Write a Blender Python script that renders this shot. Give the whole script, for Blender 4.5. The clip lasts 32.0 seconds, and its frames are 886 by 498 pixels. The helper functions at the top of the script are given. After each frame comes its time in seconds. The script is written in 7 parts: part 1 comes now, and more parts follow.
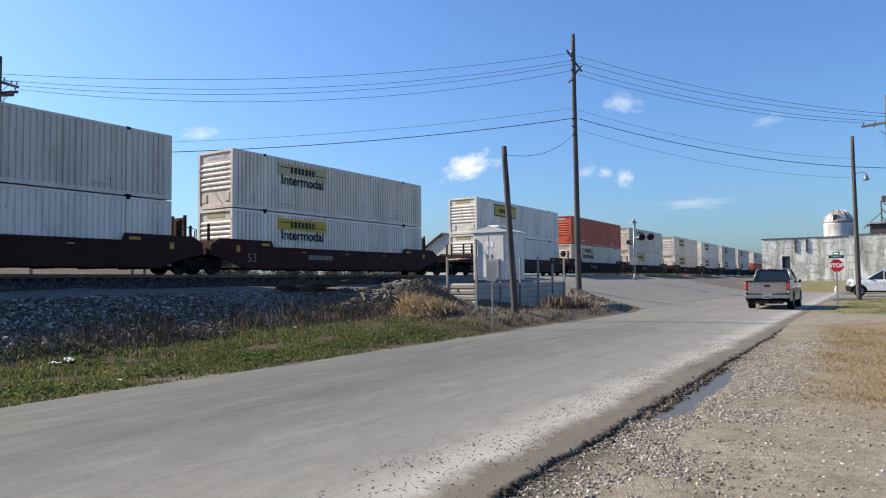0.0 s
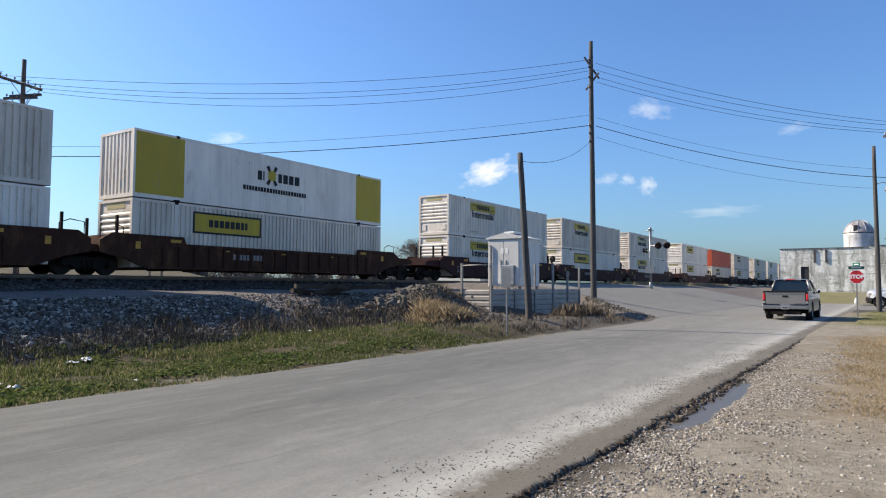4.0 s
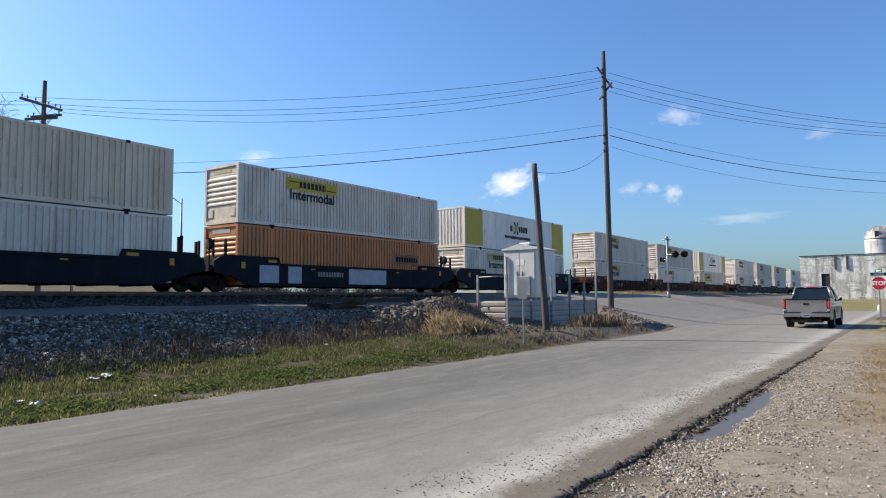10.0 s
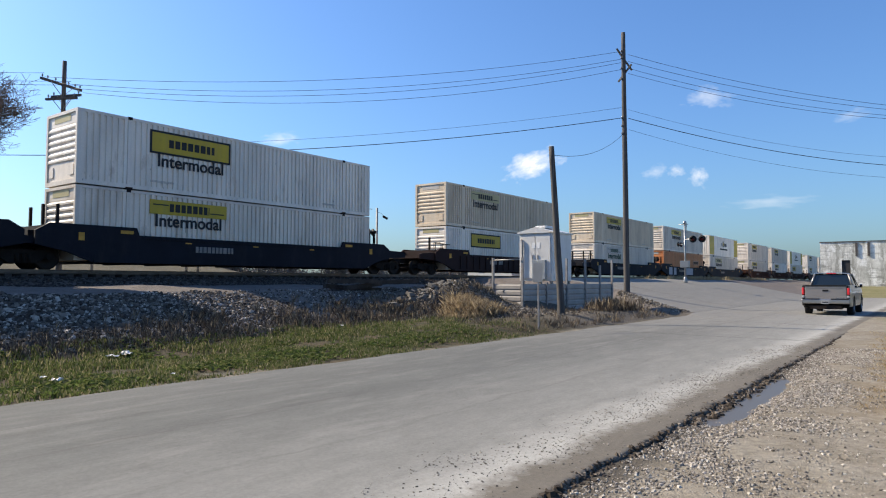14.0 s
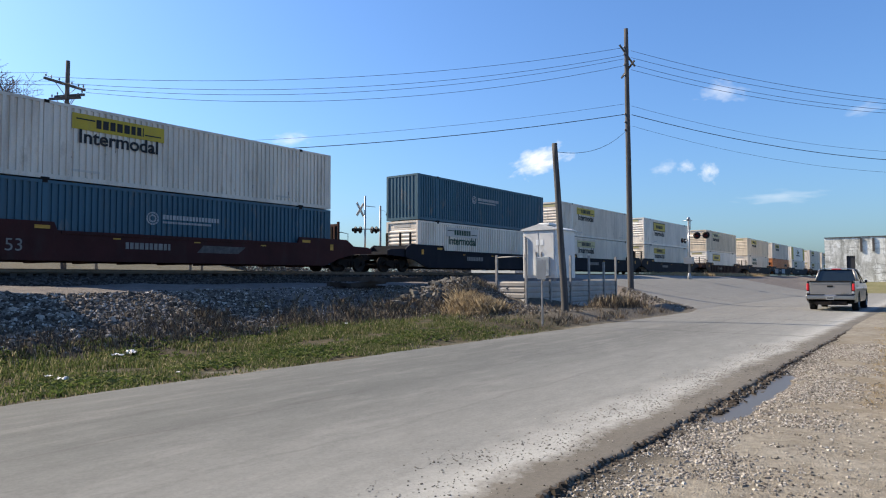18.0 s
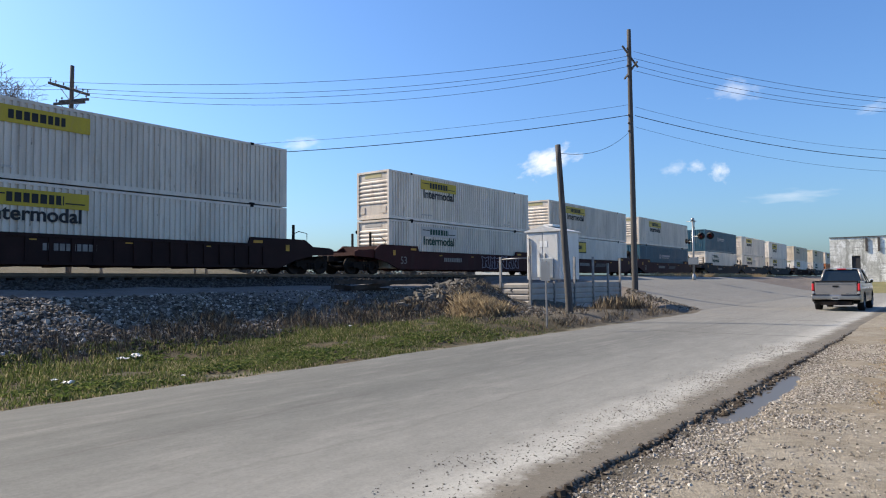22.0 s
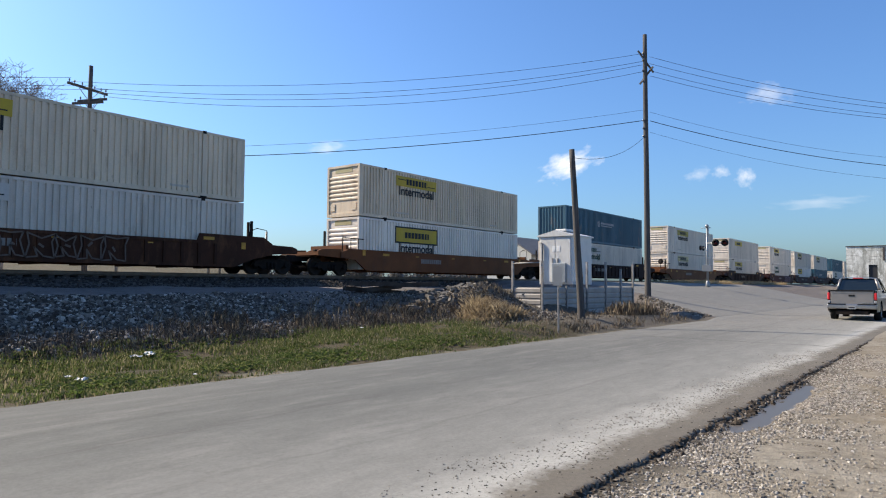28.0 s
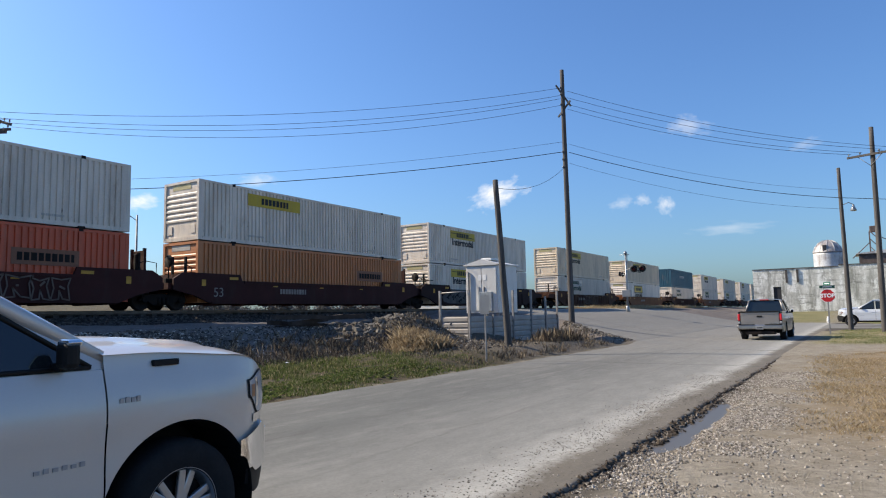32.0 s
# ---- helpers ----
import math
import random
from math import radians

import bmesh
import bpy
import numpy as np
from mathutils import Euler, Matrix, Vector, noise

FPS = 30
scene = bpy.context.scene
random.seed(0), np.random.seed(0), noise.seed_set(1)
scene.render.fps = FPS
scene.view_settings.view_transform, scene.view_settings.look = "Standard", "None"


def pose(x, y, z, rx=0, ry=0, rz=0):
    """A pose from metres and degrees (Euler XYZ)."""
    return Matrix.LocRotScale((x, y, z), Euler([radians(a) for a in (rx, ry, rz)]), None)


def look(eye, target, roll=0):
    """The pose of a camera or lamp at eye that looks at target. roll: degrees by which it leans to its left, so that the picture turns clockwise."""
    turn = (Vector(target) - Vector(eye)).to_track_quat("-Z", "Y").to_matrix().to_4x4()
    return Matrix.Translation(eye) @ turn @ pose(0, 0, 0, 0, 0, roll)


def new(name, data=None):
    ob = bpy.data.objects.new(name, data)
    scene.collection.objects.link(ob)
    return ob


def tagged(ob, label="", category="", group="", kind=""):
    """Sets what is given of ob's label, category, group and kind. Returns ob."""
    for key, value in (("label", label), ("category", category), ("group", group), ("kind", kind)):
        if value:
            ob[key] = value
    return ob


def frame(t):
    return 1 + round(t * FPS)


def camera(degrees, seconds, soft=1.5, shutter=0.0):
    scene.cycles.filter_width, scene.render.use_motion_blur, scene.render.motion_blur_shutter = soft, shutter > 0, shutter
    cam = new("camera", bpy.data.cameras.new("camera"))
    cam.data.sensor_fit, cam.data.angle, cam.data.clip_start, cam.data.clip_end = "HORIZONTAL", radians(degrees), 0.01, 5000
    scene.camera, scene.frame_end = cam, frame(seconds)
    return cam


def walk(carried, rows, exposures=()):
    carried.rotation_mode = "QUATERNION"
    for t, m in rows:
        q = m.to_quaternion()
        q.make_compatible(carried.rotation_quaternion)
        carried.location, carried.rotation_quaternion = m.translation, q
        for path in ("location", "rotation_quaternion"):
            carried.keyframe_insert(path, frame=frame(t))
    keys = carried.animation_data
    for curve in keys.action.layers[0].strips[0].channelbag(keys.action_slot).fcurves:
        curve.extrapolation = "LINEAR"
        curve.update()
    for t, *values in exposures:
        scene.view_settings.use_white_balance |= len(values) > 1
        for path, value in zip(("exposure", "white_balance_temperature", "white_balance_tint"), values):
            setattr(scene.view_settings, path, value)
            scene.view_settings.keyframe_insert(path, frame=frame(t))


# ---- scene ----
import collections
import functools

cam = camera(67.0, 32.0, soft=1.1)
# seconds, yaw, pitch, roll; the camera is held in one spot beside the road
PATH = [
    (0, -57.26, 2.70, 0.58), (0.5, -57.08, 2.97, 0.66), (1, -57.04, 3.21, 0.64), (1.5, -56.72, 3.32, 0.16),
    (2, -56.55, 3.31, -0.30), (2.5, -56.38, 3.24, -0.52), (3, -56.30, 3.18, -0.43), (3.5, -56.16, 3.22, -0.45),
    (4, -56.03, 3.19, -0.23), (4.5, -55.75, 3.30, -0.09), (6.5, -55.64, 3.12, 0.75), (7, -55.63, 3.24, 0.75),
    (7.5, -55.53, 3.41, 0.61), (8, -55.33, 3.59, 0.45), (8.5, -55.03, 3.84, 0.17), (9, -54.81, 4.07, 0.23),
    (9.5, -54.75, 4.25, 0.29), (10, -54.66, 4.23, 0.50), (10.5, -54.46, 4.11, 0.91), (11, -54.25, 3.92, 0.94),
    (11.5, -54.04, 3.69, 0.89), (12, -54.03, 3.49, 0.62), (12.5, -53.81, 3.31, 0.36), (13, -53.67, 3.09, 0.17),
    (13.5, -53.43, 2.90, 0.01), (14, -53.36, 2.74, -0.11), (14.5, -53.21, 2.58, 0.13), (15, -53.09, 2.52, 0.25),
    (15.5, -53.07, 2.45, 0.37), (17.5, -53.09, 2.44, 0.14), (18, -53.05, 2.53, 0.16), (18.5, -53.07, 2.59, 0.26),
    (19, -53.01, 2.63, 0.09), (19.5, -52.91, 2.65, 0.19), (20, -52.78, 2.74, 0.15), (20.5, -52.66, 2.75, 0.31),
    (21, -52.66, 2.73, 0.45), (21.5, -52.75, 2.68, 0.41), (22, -52.71, 2.71, 0.46), (22.5, -52.88, 2.58, 0.66),
    (23, -53.00, 2.57, 0.85), (23.5, -53.20, 2.62, 1.03), (24, -53.37, 2.83, 0.78), (24.5, -53.53, 3.00, 0.39),
    (26.5, -52.88, 3.31, -0.14), (27, -52.24, 3.13, -0.31), (27.5, -52.01, 2.93, -0.57), (28, -51.70, 2.98, -0.39),
    (28.5, -51.89, 3.30, -0.35), (29, -52.72, 3.80, -0.10), (29.5, -53.97, 4.16, 0.05), (30, -55.27, 4.45, 0.13),
    (30.5, -56.22, 4.72, 0.18), (31, -56.79, 5.01, 0.56), (31.5, -57.44, 5.32, 1.06), (32, -57.87, 5.55, 1.09),
]
EYE = (0.0, 0.0, 1.45)
# the camera's automatic exposure wanders a little
EXPOSURE = [(0, 0.78), (7, 0.78), (13, 0.79), (18, 0.86), (24, 0.86), (28, 0.82), (30, 0.76), (32, 0.70)]
walk(cam, [(t, pose(*EYE, 90 + p, r, y)) for t, y, p, r in PATH], EXPOSURE)

# ---- world, sun, exposure ----
SUN = Vector((-0.265, 1.0, 0.74)).normalized()
world = bpy.data.worlds.new("world")
scene.world = world
world.use_nodes = True
wn = world.node_tree
sky = wn.nodes.new("ShaderNodeTexSky")
sky.sky_type, sky.sun_disc = "NISHITA", False
sky.sun_elevation, sky.sun_rotation = math.asin(SUN.z), math.atan2(SUN.x, SUN.y)
sky.altitude, sky.air_density, sky.dust_density, sky.ozone_density = 100, 1.25, 1.6, 1.7
tint = wn.nodes.new("ShaderNodeMixRGB")        # deep blue of a very clear autumn sky
tint.blend_type = "MULTIPLY"
tint.inputs[0].default_value, tint.inputs[2].default_value = 1.0, (0.58, 0.865, 1.30, 1)
wn.links.new(sky.outputs[0], tint.inputs[1])
wn.links.new(tint.outputs[0], wn.nodes["Background"].inputs[0])
wn.nodes["Background"].inputs[1].default_value = 0.082
sun_data = bpy.data.lights.new("sun", "SUN")
sun_data.energy, sun_data.angle, sun_data.color = 5.0, radians(0.53), (1.0, 0.87, 0.69)
sun = new("sun", sun_data)
sun.matrix_world = look(SUN * 200, (0, 0, 0))


# ---- materials ----
MATS = {}


def nodes_of(name):
    m = bpy.data.materials.new(name)
    m.use_nodes = True
    return m, m.node_tree, m.node_tree.nodes["Principled BSDF"]


def noise_node(nt, scale, detail=4, coord="Object", stretch=(1, 1, 1), rough=0.6):
    tc, mp, n = nt.nodes.new("ShaderNodeTexCoord"), nt.nodes.new("ShaderNodeMapping"), nt.nodes.new("ShaderNodeTexNoise")
    mp.inputs["Scale"].default_value = stretch
    n.inputs["Scale"].default_value, n.inputs["Detail"].default_value, n.inputs["Roughness"].default_value = scale, detail, rough
    nt.links.new(tc.outputs[coord], mp.inputs[0])
    nt.links.new(mp.outputs[0], n.inputs["Vector"])
    return n.outputs["Fac"]


def ramp_node(nt, fac, stops):
    r = nt.nodes.new("ShaderNodeValToRGB")
    while len(r.color_ramp.elements) < len(stops):
        r.color_ramp.elements.new(0.5)
    for e, (p, c) in zip(r.color_ramp.elements, stops):
        e.position = p
        e.color = (*c, 1) if isinstance(c, tuple) else (c, c, c, 1)
    nt.links.new(fac, r.inputs[0])
    return r.outputs[0]


def mix_node(nt, fac, a, b, mode="MIX"):
    m = nt.nodes.new("ShaderNodeMixRGB")
    m.blend_type = mode
    for sock, v in zip(m.inputs, (fac, a, b)):
        if isinstance(v, (int, float)):
            sock.default_value = v if sock.type == "VALUE" else (v, v, v, 1)
        elif isinstance(v, tuple):
            sock.default_value = (*v, 1)
        else:
            nt.links.new(v, sock)
    return m.outputs[0]


def math_node(nt, op, a, b=0.0, c=0.0, clamp=False):
    m = nt.nodes.new("ShaderNodeMath")
    m.operation, m.use_clamp = op, clamp
    for sock, v in zip(m.inputs, (a, b, c)):
        if isinstance(v, (int, float)):
            sock.default_value = v
        else:
            nt.links.new(v, sock)
    return m.outputs[0]


def bump_node(nt, bsdf, height, strength, dist=0.02):
    b = nt.nodes.new("ShaderNodeBump")
    b.inputs["Strength"].default_value, b.inputs["Distance"].default_value = strength, dist
    nt.links.new(height, b.inputs["Height"])
    nt.links.new(b.outputs[0], bsdf.inputs["Normal"])


def mat(name, col, rough=0.7, metal=0.0, var=0.25, scale=1.5, fine=30.0, dirt=None, dirt_amount=0.5,
        bump=0.0, per_object=0.0, stretch=(1, 1, 1), coat=0.0, scuff=0.0):
    """A weathered surface: base colour, two scales of variation, optional dirt in streaks."""
    if name in MATS:
        return MATS[name]
    m, nt, b = nodes_of(name)
    big, small = noise_node(nt, scale, 5, stretch=stretch), noise_node(nt, fine, 3)
    lo = tuple(c * (1 - var) for c in col)
    hi = tuple(min(1.0, c * (1 + var * 0.6)) for c in col)
    c = mix_node(nt, ramp_node(nt, big, [(0.3, 0.0), (0.7, 1.0)]), lo, hi)
    c = mix_node(nt, 0.35 * min(1, var * 3), c, ramp_node(nt, small, [(0.3, 0.35), (0.7, 1.0)]), "MULTIPLY")
    if dirt:
        streak = noise_node(nt, scale * 1.7, 6, stretch=(stretch[0] * 1.3, stretch[1] * 1.3, stretch[2] * 0.45), rough=0.7)
        c = mix_node(nt, ramp_node(nt, streak, [(0.5, 0.0), (0.78, dirt_amount)]), c, dirt)
    if scuff:                                   # dark rubs and runs
        spot = noise_node(nt, 4.0, 5, stretch=(1.6, 1.6, 0.5), rough=0.65)
        c = mix_node(nt, ramp_node(nt, spot, [(0.66, 0.0), (0.72, scuff)]), c, (0.06, 0.05, 0.042))
        rust = noise_node(nt, 0.8, 6, stretch=(1.5, 1.5, 0.6), rough=0.7)
        c = mix_node(nt, ramp_node(nt, rust, [(0.58, 0.0), (0.72, scuff * 0.6)]), c, (0.30, 0.20, 0.12))
    if per_object:
        oi = nt.nodes.new("ShaderNodeObjectInfo")
        v = math_node(nt, "MULTIPLY_ADD", oi.outputs["Random"], per_object, 1 - per_object * 0.7)
        c = mix_node(nt, 1.0, c, v, "MULTIPLY")
    nt.links.new(c, b.inputs["Base Color"])
    b.inputs["Roughness"].default_value, b.inputs["Metallic"].default_value = rough, metal
    b.inputs["Coat Weight"].default_value = coat
    if max(col) < 0.2 and rough > 0.55:
        b.inputs["Specular IOR Level"].default_value = 0.2
    b.inputs["Coat Roughness"].default_value = 0.05
    if bump:
        bump_node(nt, b, small, bump, 0.01)
    MATS[name] = m
    return m


def glow(name, col, strength):
    if name not in MATS:
        m, nt, b = nodes_of(name)
        b.inputs["Base Color"].default_value = (*col, 1)
        b.inputs["Emission Color"].default_value = (*col, 1)
        b.inputs["Emission Strength"].default_value = strength
        MATS[name] = m
    return MATS[name]


def glass(name, col=(0.02, 0.025, 0.03), rough=0.03):
    if name not in MATS:
        m, nt, b = nodes_of(name)
        b.inputs["Base Color"].default_value = (*col, 1)
        b.inputs["Roughness"].default_value = rough
        b.inputs["Specular IOR Level"].default_value = 0.7
        MATS[name] = m
    return MATS[name]


# ---- mesh helpers ----
def box(bm, x0, x1, y0, y1, z0, z1, m=None, bevel=0.0):
    vs = [bm.verts.new(p) for p in ((x0, y0, z0), (x1, y0, z0), (x1, y1, z0), (x0, y1, z0),
                                    (x0, y0, z1), (x1, y0, z1), (x1, y1, z1), (x0, y1, z1))]
    fs = [bm.faces.new([vs[i] for i in f]) for f in
          ((3, 2, 1, 0), (4, 5, 6, 7), (0, 1, 5, 4), (1, 2, 6, 5), (2, 3, 7, 6), (3, 0, 4, 7))]
    if bevel:
        es = list({e for f in fs for e in f.edges})
        out = bmesh.ops.bevel(bm, geom=es, offset=bevel, segments=2, affect="EDGES", profile=0.5)
        vs = list({v for f in out["faces"] for v in f.verts} | {v for v in vs if v.is_valid})
    if m is not None:
        bmesh.ops.transform(bm, matrix=m, verts=[v for v in vs if v.is_valid])
    return vs


def tube(bm, p0, p1, r0, r1=None, n=10, caps=True):
    p0, p1 = Vector(p0), Vector(p1)
    r1 = r0 if r1 is None else r1
    q = (p1 - p0).to_track_quat("Z", "Y")
    rings = []
    for p, r in ((p0, r0), (p1, r1)):
        rings.append([bm.verts.new(p + q @ Vector((r * math.cos(a), r * math.sin(a), 0)))
                      for a in (2 * math.pi * i / n for i in range(n))])
    for i in range(n):
        f = bm.faces.new((rings[0][i], rings[0][(i + 1) % n], rings[1][(i + 1) % n], rings[1][i]))
        f.smooth = True
    if caps:
        bm.faces.new(rings[0][::-1])
        bm.faces.new(rings[1])


def pipe(bm, pts, r, n=6):
    """A tube swept along points, one closed skin."""
    pts = [Vector(p) for p in pts]
    prev = None
    for k, p in enumerate(pts):
        d = (pts[min(k + 1, len(pts) - 1)] - pts[max(k - 1, 0)]).normalized()
        q = d.to_track_quat("Z", "Y")
        ring = [bm.verts.new(p + q @ Vector((r * math.cos(2 * math.pi * i / n), r * math.sin(2 * math.pi * i / n), 0))) for i in range(n)]
        if prev:
            off = min(range(n), key=lambda o: (ring[o].co - prev[0].co).length)
            ring = ring[off:] + ring[:off]
            for i in range(n):
                f = bm.faces.new((prev[i], prev[(i + 1) % n], ring[(i + 1) % n], ring[i]))
                f.smooth = True
        else:
            bm.faces.new(ring[::-1])
        prev = ring
    bm.faces.new(prev)


def lathe(bm, prof, axis="Z", n=24, at=(0, 0, 0), caps=True):
    """Turns (radius, height) pairs round an axis."""
    at = Vector(at)
    rings = []
    for r, h in prof:
        ring = []
        for i in range(n):
            a = 2 * math.pi * i / n
            c, s = r * math.cos(a), r * math.sin(a)
            ring.append(bm.verts.new(at + Vector({"Z": (c, s, h), "Y": (c, h, s), "X": (h, c, s)}[axis])))
        rings.append(ring)
    for a, b in zip(rings, rings[1:]):
        for i in range(n):
            f = bm.faces.new((a[i], a[(i + 1) % n], b[(i + 1) % n], b[i]))
            f.smooth = True
    for ring in (rings[0], rings[-1]) if caps else ():
        if max((v.co - ring[0].co).length for v in ring) > 1e-5:
            bm.faces.new(ring)


def plate(bm, outline, y0, y1, plane="XZ"):
    """A flat outline given thickness along the third axis."""
    def at(a, b, d):
        return {"XZ": (a, d, b), "YZ": (d, a, b), "XY": (a, b, d)}[plane]
    va = [bm.verts.new(at(a, b, y0)) for a, b in outline]
    vb = [bm.verts.new(at(a, b, y1)) for a, b in outline]
    bm.faces.new(va)
    bm.faces.new(vb[::-1])
    for i in range(len(outline)):
        j = (i + 1) % len(outline)
        bm.faces.new((va[i], vb[i], vb[j], va[j]))


def mesh_from(name, bm, material):
    bmesh.ops.recalc_face_normals(bm, faces=bm.faces)
    me = bpy.data.meshes.new(name)
    bm.to_mesh(me)
    bm.free()
    if material:
        me.materials.append(material)
    return me


def part(name, bm, material, parent, label=""):
    """Links a bmesh, or a ready mesh, as one object under a thing or a part."""
    me = mesh_from(name, bm, material) if isinstance(bm, bmesh.types.BMesh) else bm
    ob = new(name, me)
    ob.parent = parent
    return tagged(ob, label)


def thing(name, bm, material, label, category, group="", kind="", at=None):
    me = mesh_from(name, bm, material) if isinstance(bm, bmesh.types.BMesh) else bm
    ob = new(name, me)
    if at is not None:
        ob.matrix_basis = at
    return tagged(ob, label, category, group, kind)


def empty(name, at, label, category, group="", kind=""):
    ob = new(name)
    ob.empty_display_size = 0.3
    ob.matrix_basis = at
    return tagged(ob, label, category, group, kind)


def raw(name, verts, faces, material, smooth=False):
    me = bpy.data.meshes.new(name)
    me.from_pydata([tuple(v) for v in verts], [], [tuple(f) for f in faces])
    me.materials.append(material)
    if smooth:
        me.shade_smooth()
    me.update()
    return me


TEXTS = {}


def text_mesh(name, words, size, material, depth=0.006, bold=0.0):
    """Words as a mesh in the XZ plane, read from -Y, centred."""
    key = (words, size, material.name)
    if key not in TEXTS:
        cu = bpy.data.curves.new(name, "FONT")
        cu.body, cu.size, cu.align_x, cu.align_y, cu.extrude, cu.offset = words, size, "CENTER", "CENTER", depth, bold
        ob = bpy.data.objects.new(name, cu)
        me = bpy.data.meshes.new_from_object(ob)
        me.transform(pose(0, 0, 0, 90))
        me.materials.clear()
        me.materials.append(material)
        bpy.data.objects.remove(ob)
        TEXTS[key] = me
    return TEXTS[key]


def smooth01(a, b, v):
    t = min(1.0, max(0.0, (v - a) / (b - a)))
    return t * t * (3 - 2 * t)


def rnd(a, b):
    return random.uniform(a, b)


# ---- ground ----
RAIL = 1.85


LOW = -0.10                                     # level of the road below the crossing


def fill_edge(y):
    """Where the paved fill begins on the side of the retaining wall."""
    return 31.6 + 0.8 * min(5.4, max(-2.0, y - 9.6))


def on_fill(x, y):
    return smooth01(fill_edge(y) - 1.0, fill_edge(y) + 0.5, x)


def ground_z(x, y):
    """Height of the land: flat roadside, ditch, railway bank, fill at the crossing."""
    n = noise.noise(Vector((x * 0.35, y * 0.35, 0.0))) * 0.06 + noise.noise(Vector((x * 1.3, y * 1.3, 3.0))) * 0.03
    if y < 2.45:
        dip = math.exp(-(((x - 10.0) / 2.2) ** 4 + ((y - 2.06) / 0.2) ** 2)) * 0.062 * (1 + 0.9 * noise.noise(Vector((x * 2.2, y * 5.0, 4))))
        z = -0.014 + 0.012 * smooth01(1.85, 1.2, y) + 0.05 * smooth01(1.0, -2.0, y) + n * (0.15 + 0.3 * smooth01(1.9, 1.1, y)) - dip
        z += 0.034 * smooth01(19, 27, x) * smooth01(54, 48, x)
        z -= 0.014 * math.exp(-((y - 2.2) / 0.24) ** 2) * smooth01(22, 15, x)
        return LOW + z - 0.05 * smooth01(52, 55, x) * smooth01(72, 69, x) + 0.95 * smooth01(72, 92, x)
    near = on_fill(x, y)                        # the paved fill towards the crossing
    lift = 0.34 * smooth01(4.0, 24.0, x)
    ditch = -0.12 * math.exp(-((y - 12.4) / 1.7) ** 2) * (1 - smooth01(8, 18, x))
    foot = 14.45 - 0.5 * smooth01(15, 23, x)
    t = min(1.0, max(0.0, (y - foot) / 4.0))
    bank = (0.75 * t + 0.25 * t * t * (3 - 2 * t)) * 0.84 + 0.16 * smooth01(foot + 2.6, 23.5, y)
    z = smooth01(9.3, 11.0, y) * (lift * (1 - bank) + ditch) + bank * 1.36
    z += 0.28 * smooth01(23.8, 25.0, y) * (1 - smooth01(30.6, 32.4, y)) * (1 - near)
    z += 2.7 * smooth01(35, 62, y) - 0.25 * smooth01(32.4, 36, y)
    heap = math.exp(-(((x - 21.9) / 1.7) ** 2 + ((y - 15.2) / 1.6) ** 2)) * 0.95 - 0.33 * math.exp(-(((x - 31.0) / 4.0) ** 4 + ((y - 12.7) / 1.5) ** 2))
    z += heap + n * (0.4 + 0.8 * smooth01(9.6, 12, y)) * smooth01(9.2, 10.2, y)
    mound = 0.04 * math.exp(-(((x - 35.6) / 2.4) ** 2 + ((y - 14.6) / 2.0) ** 2))
    z = LOW + z * (1 - near) + max(ramp_z(y), 0.95 * smooth01(72, 92, x)) * near + mound
    fill = smooth01(24.5, 24.8, x) * (1 - smooth01(31.8, 33.2, x)) * smooth01(14.0, 14.25, y) * (1 - smooth01(19.5, 21, y))
    return z * (1 - fill) + fill * max(z, 1.22)


def ramp_z(y):
    return 1.76 * smooth01(7.5, 20.5, y) * (1 - 0.35 * smooth01(31, 60, y))


def axis_steps(spans):
    out = []
    for a, b, step in spans:
        out += list(np.arange(a, b - 1e-6, step))
    return out + [spans[-1][1]]


GX = axis_steps([(-4000, -400, 900), (-400, -40, 40), (-40, -4, 3), (-4, 5, 0.3), (5, 15, 0.12), (15, 30, 0.3), (30, 46, 0.5), (46, 110, 2), (110, 400, 25), (400, 4000, 600)])
GY = axis_steps([(-4000, -300, 700), (-300, -30, 45), (-30, -5, 2.5), (-5, 0, 0.4), (0, 1.2, 0.15), (1.2, 2.64, 0.06), (2.64, 9.0, 1.06), (9.0, 24, 0.3), (24, 33, 0.4),
                 (33, 60, 3), (60, 300, 30), (300, 4000, 600)])


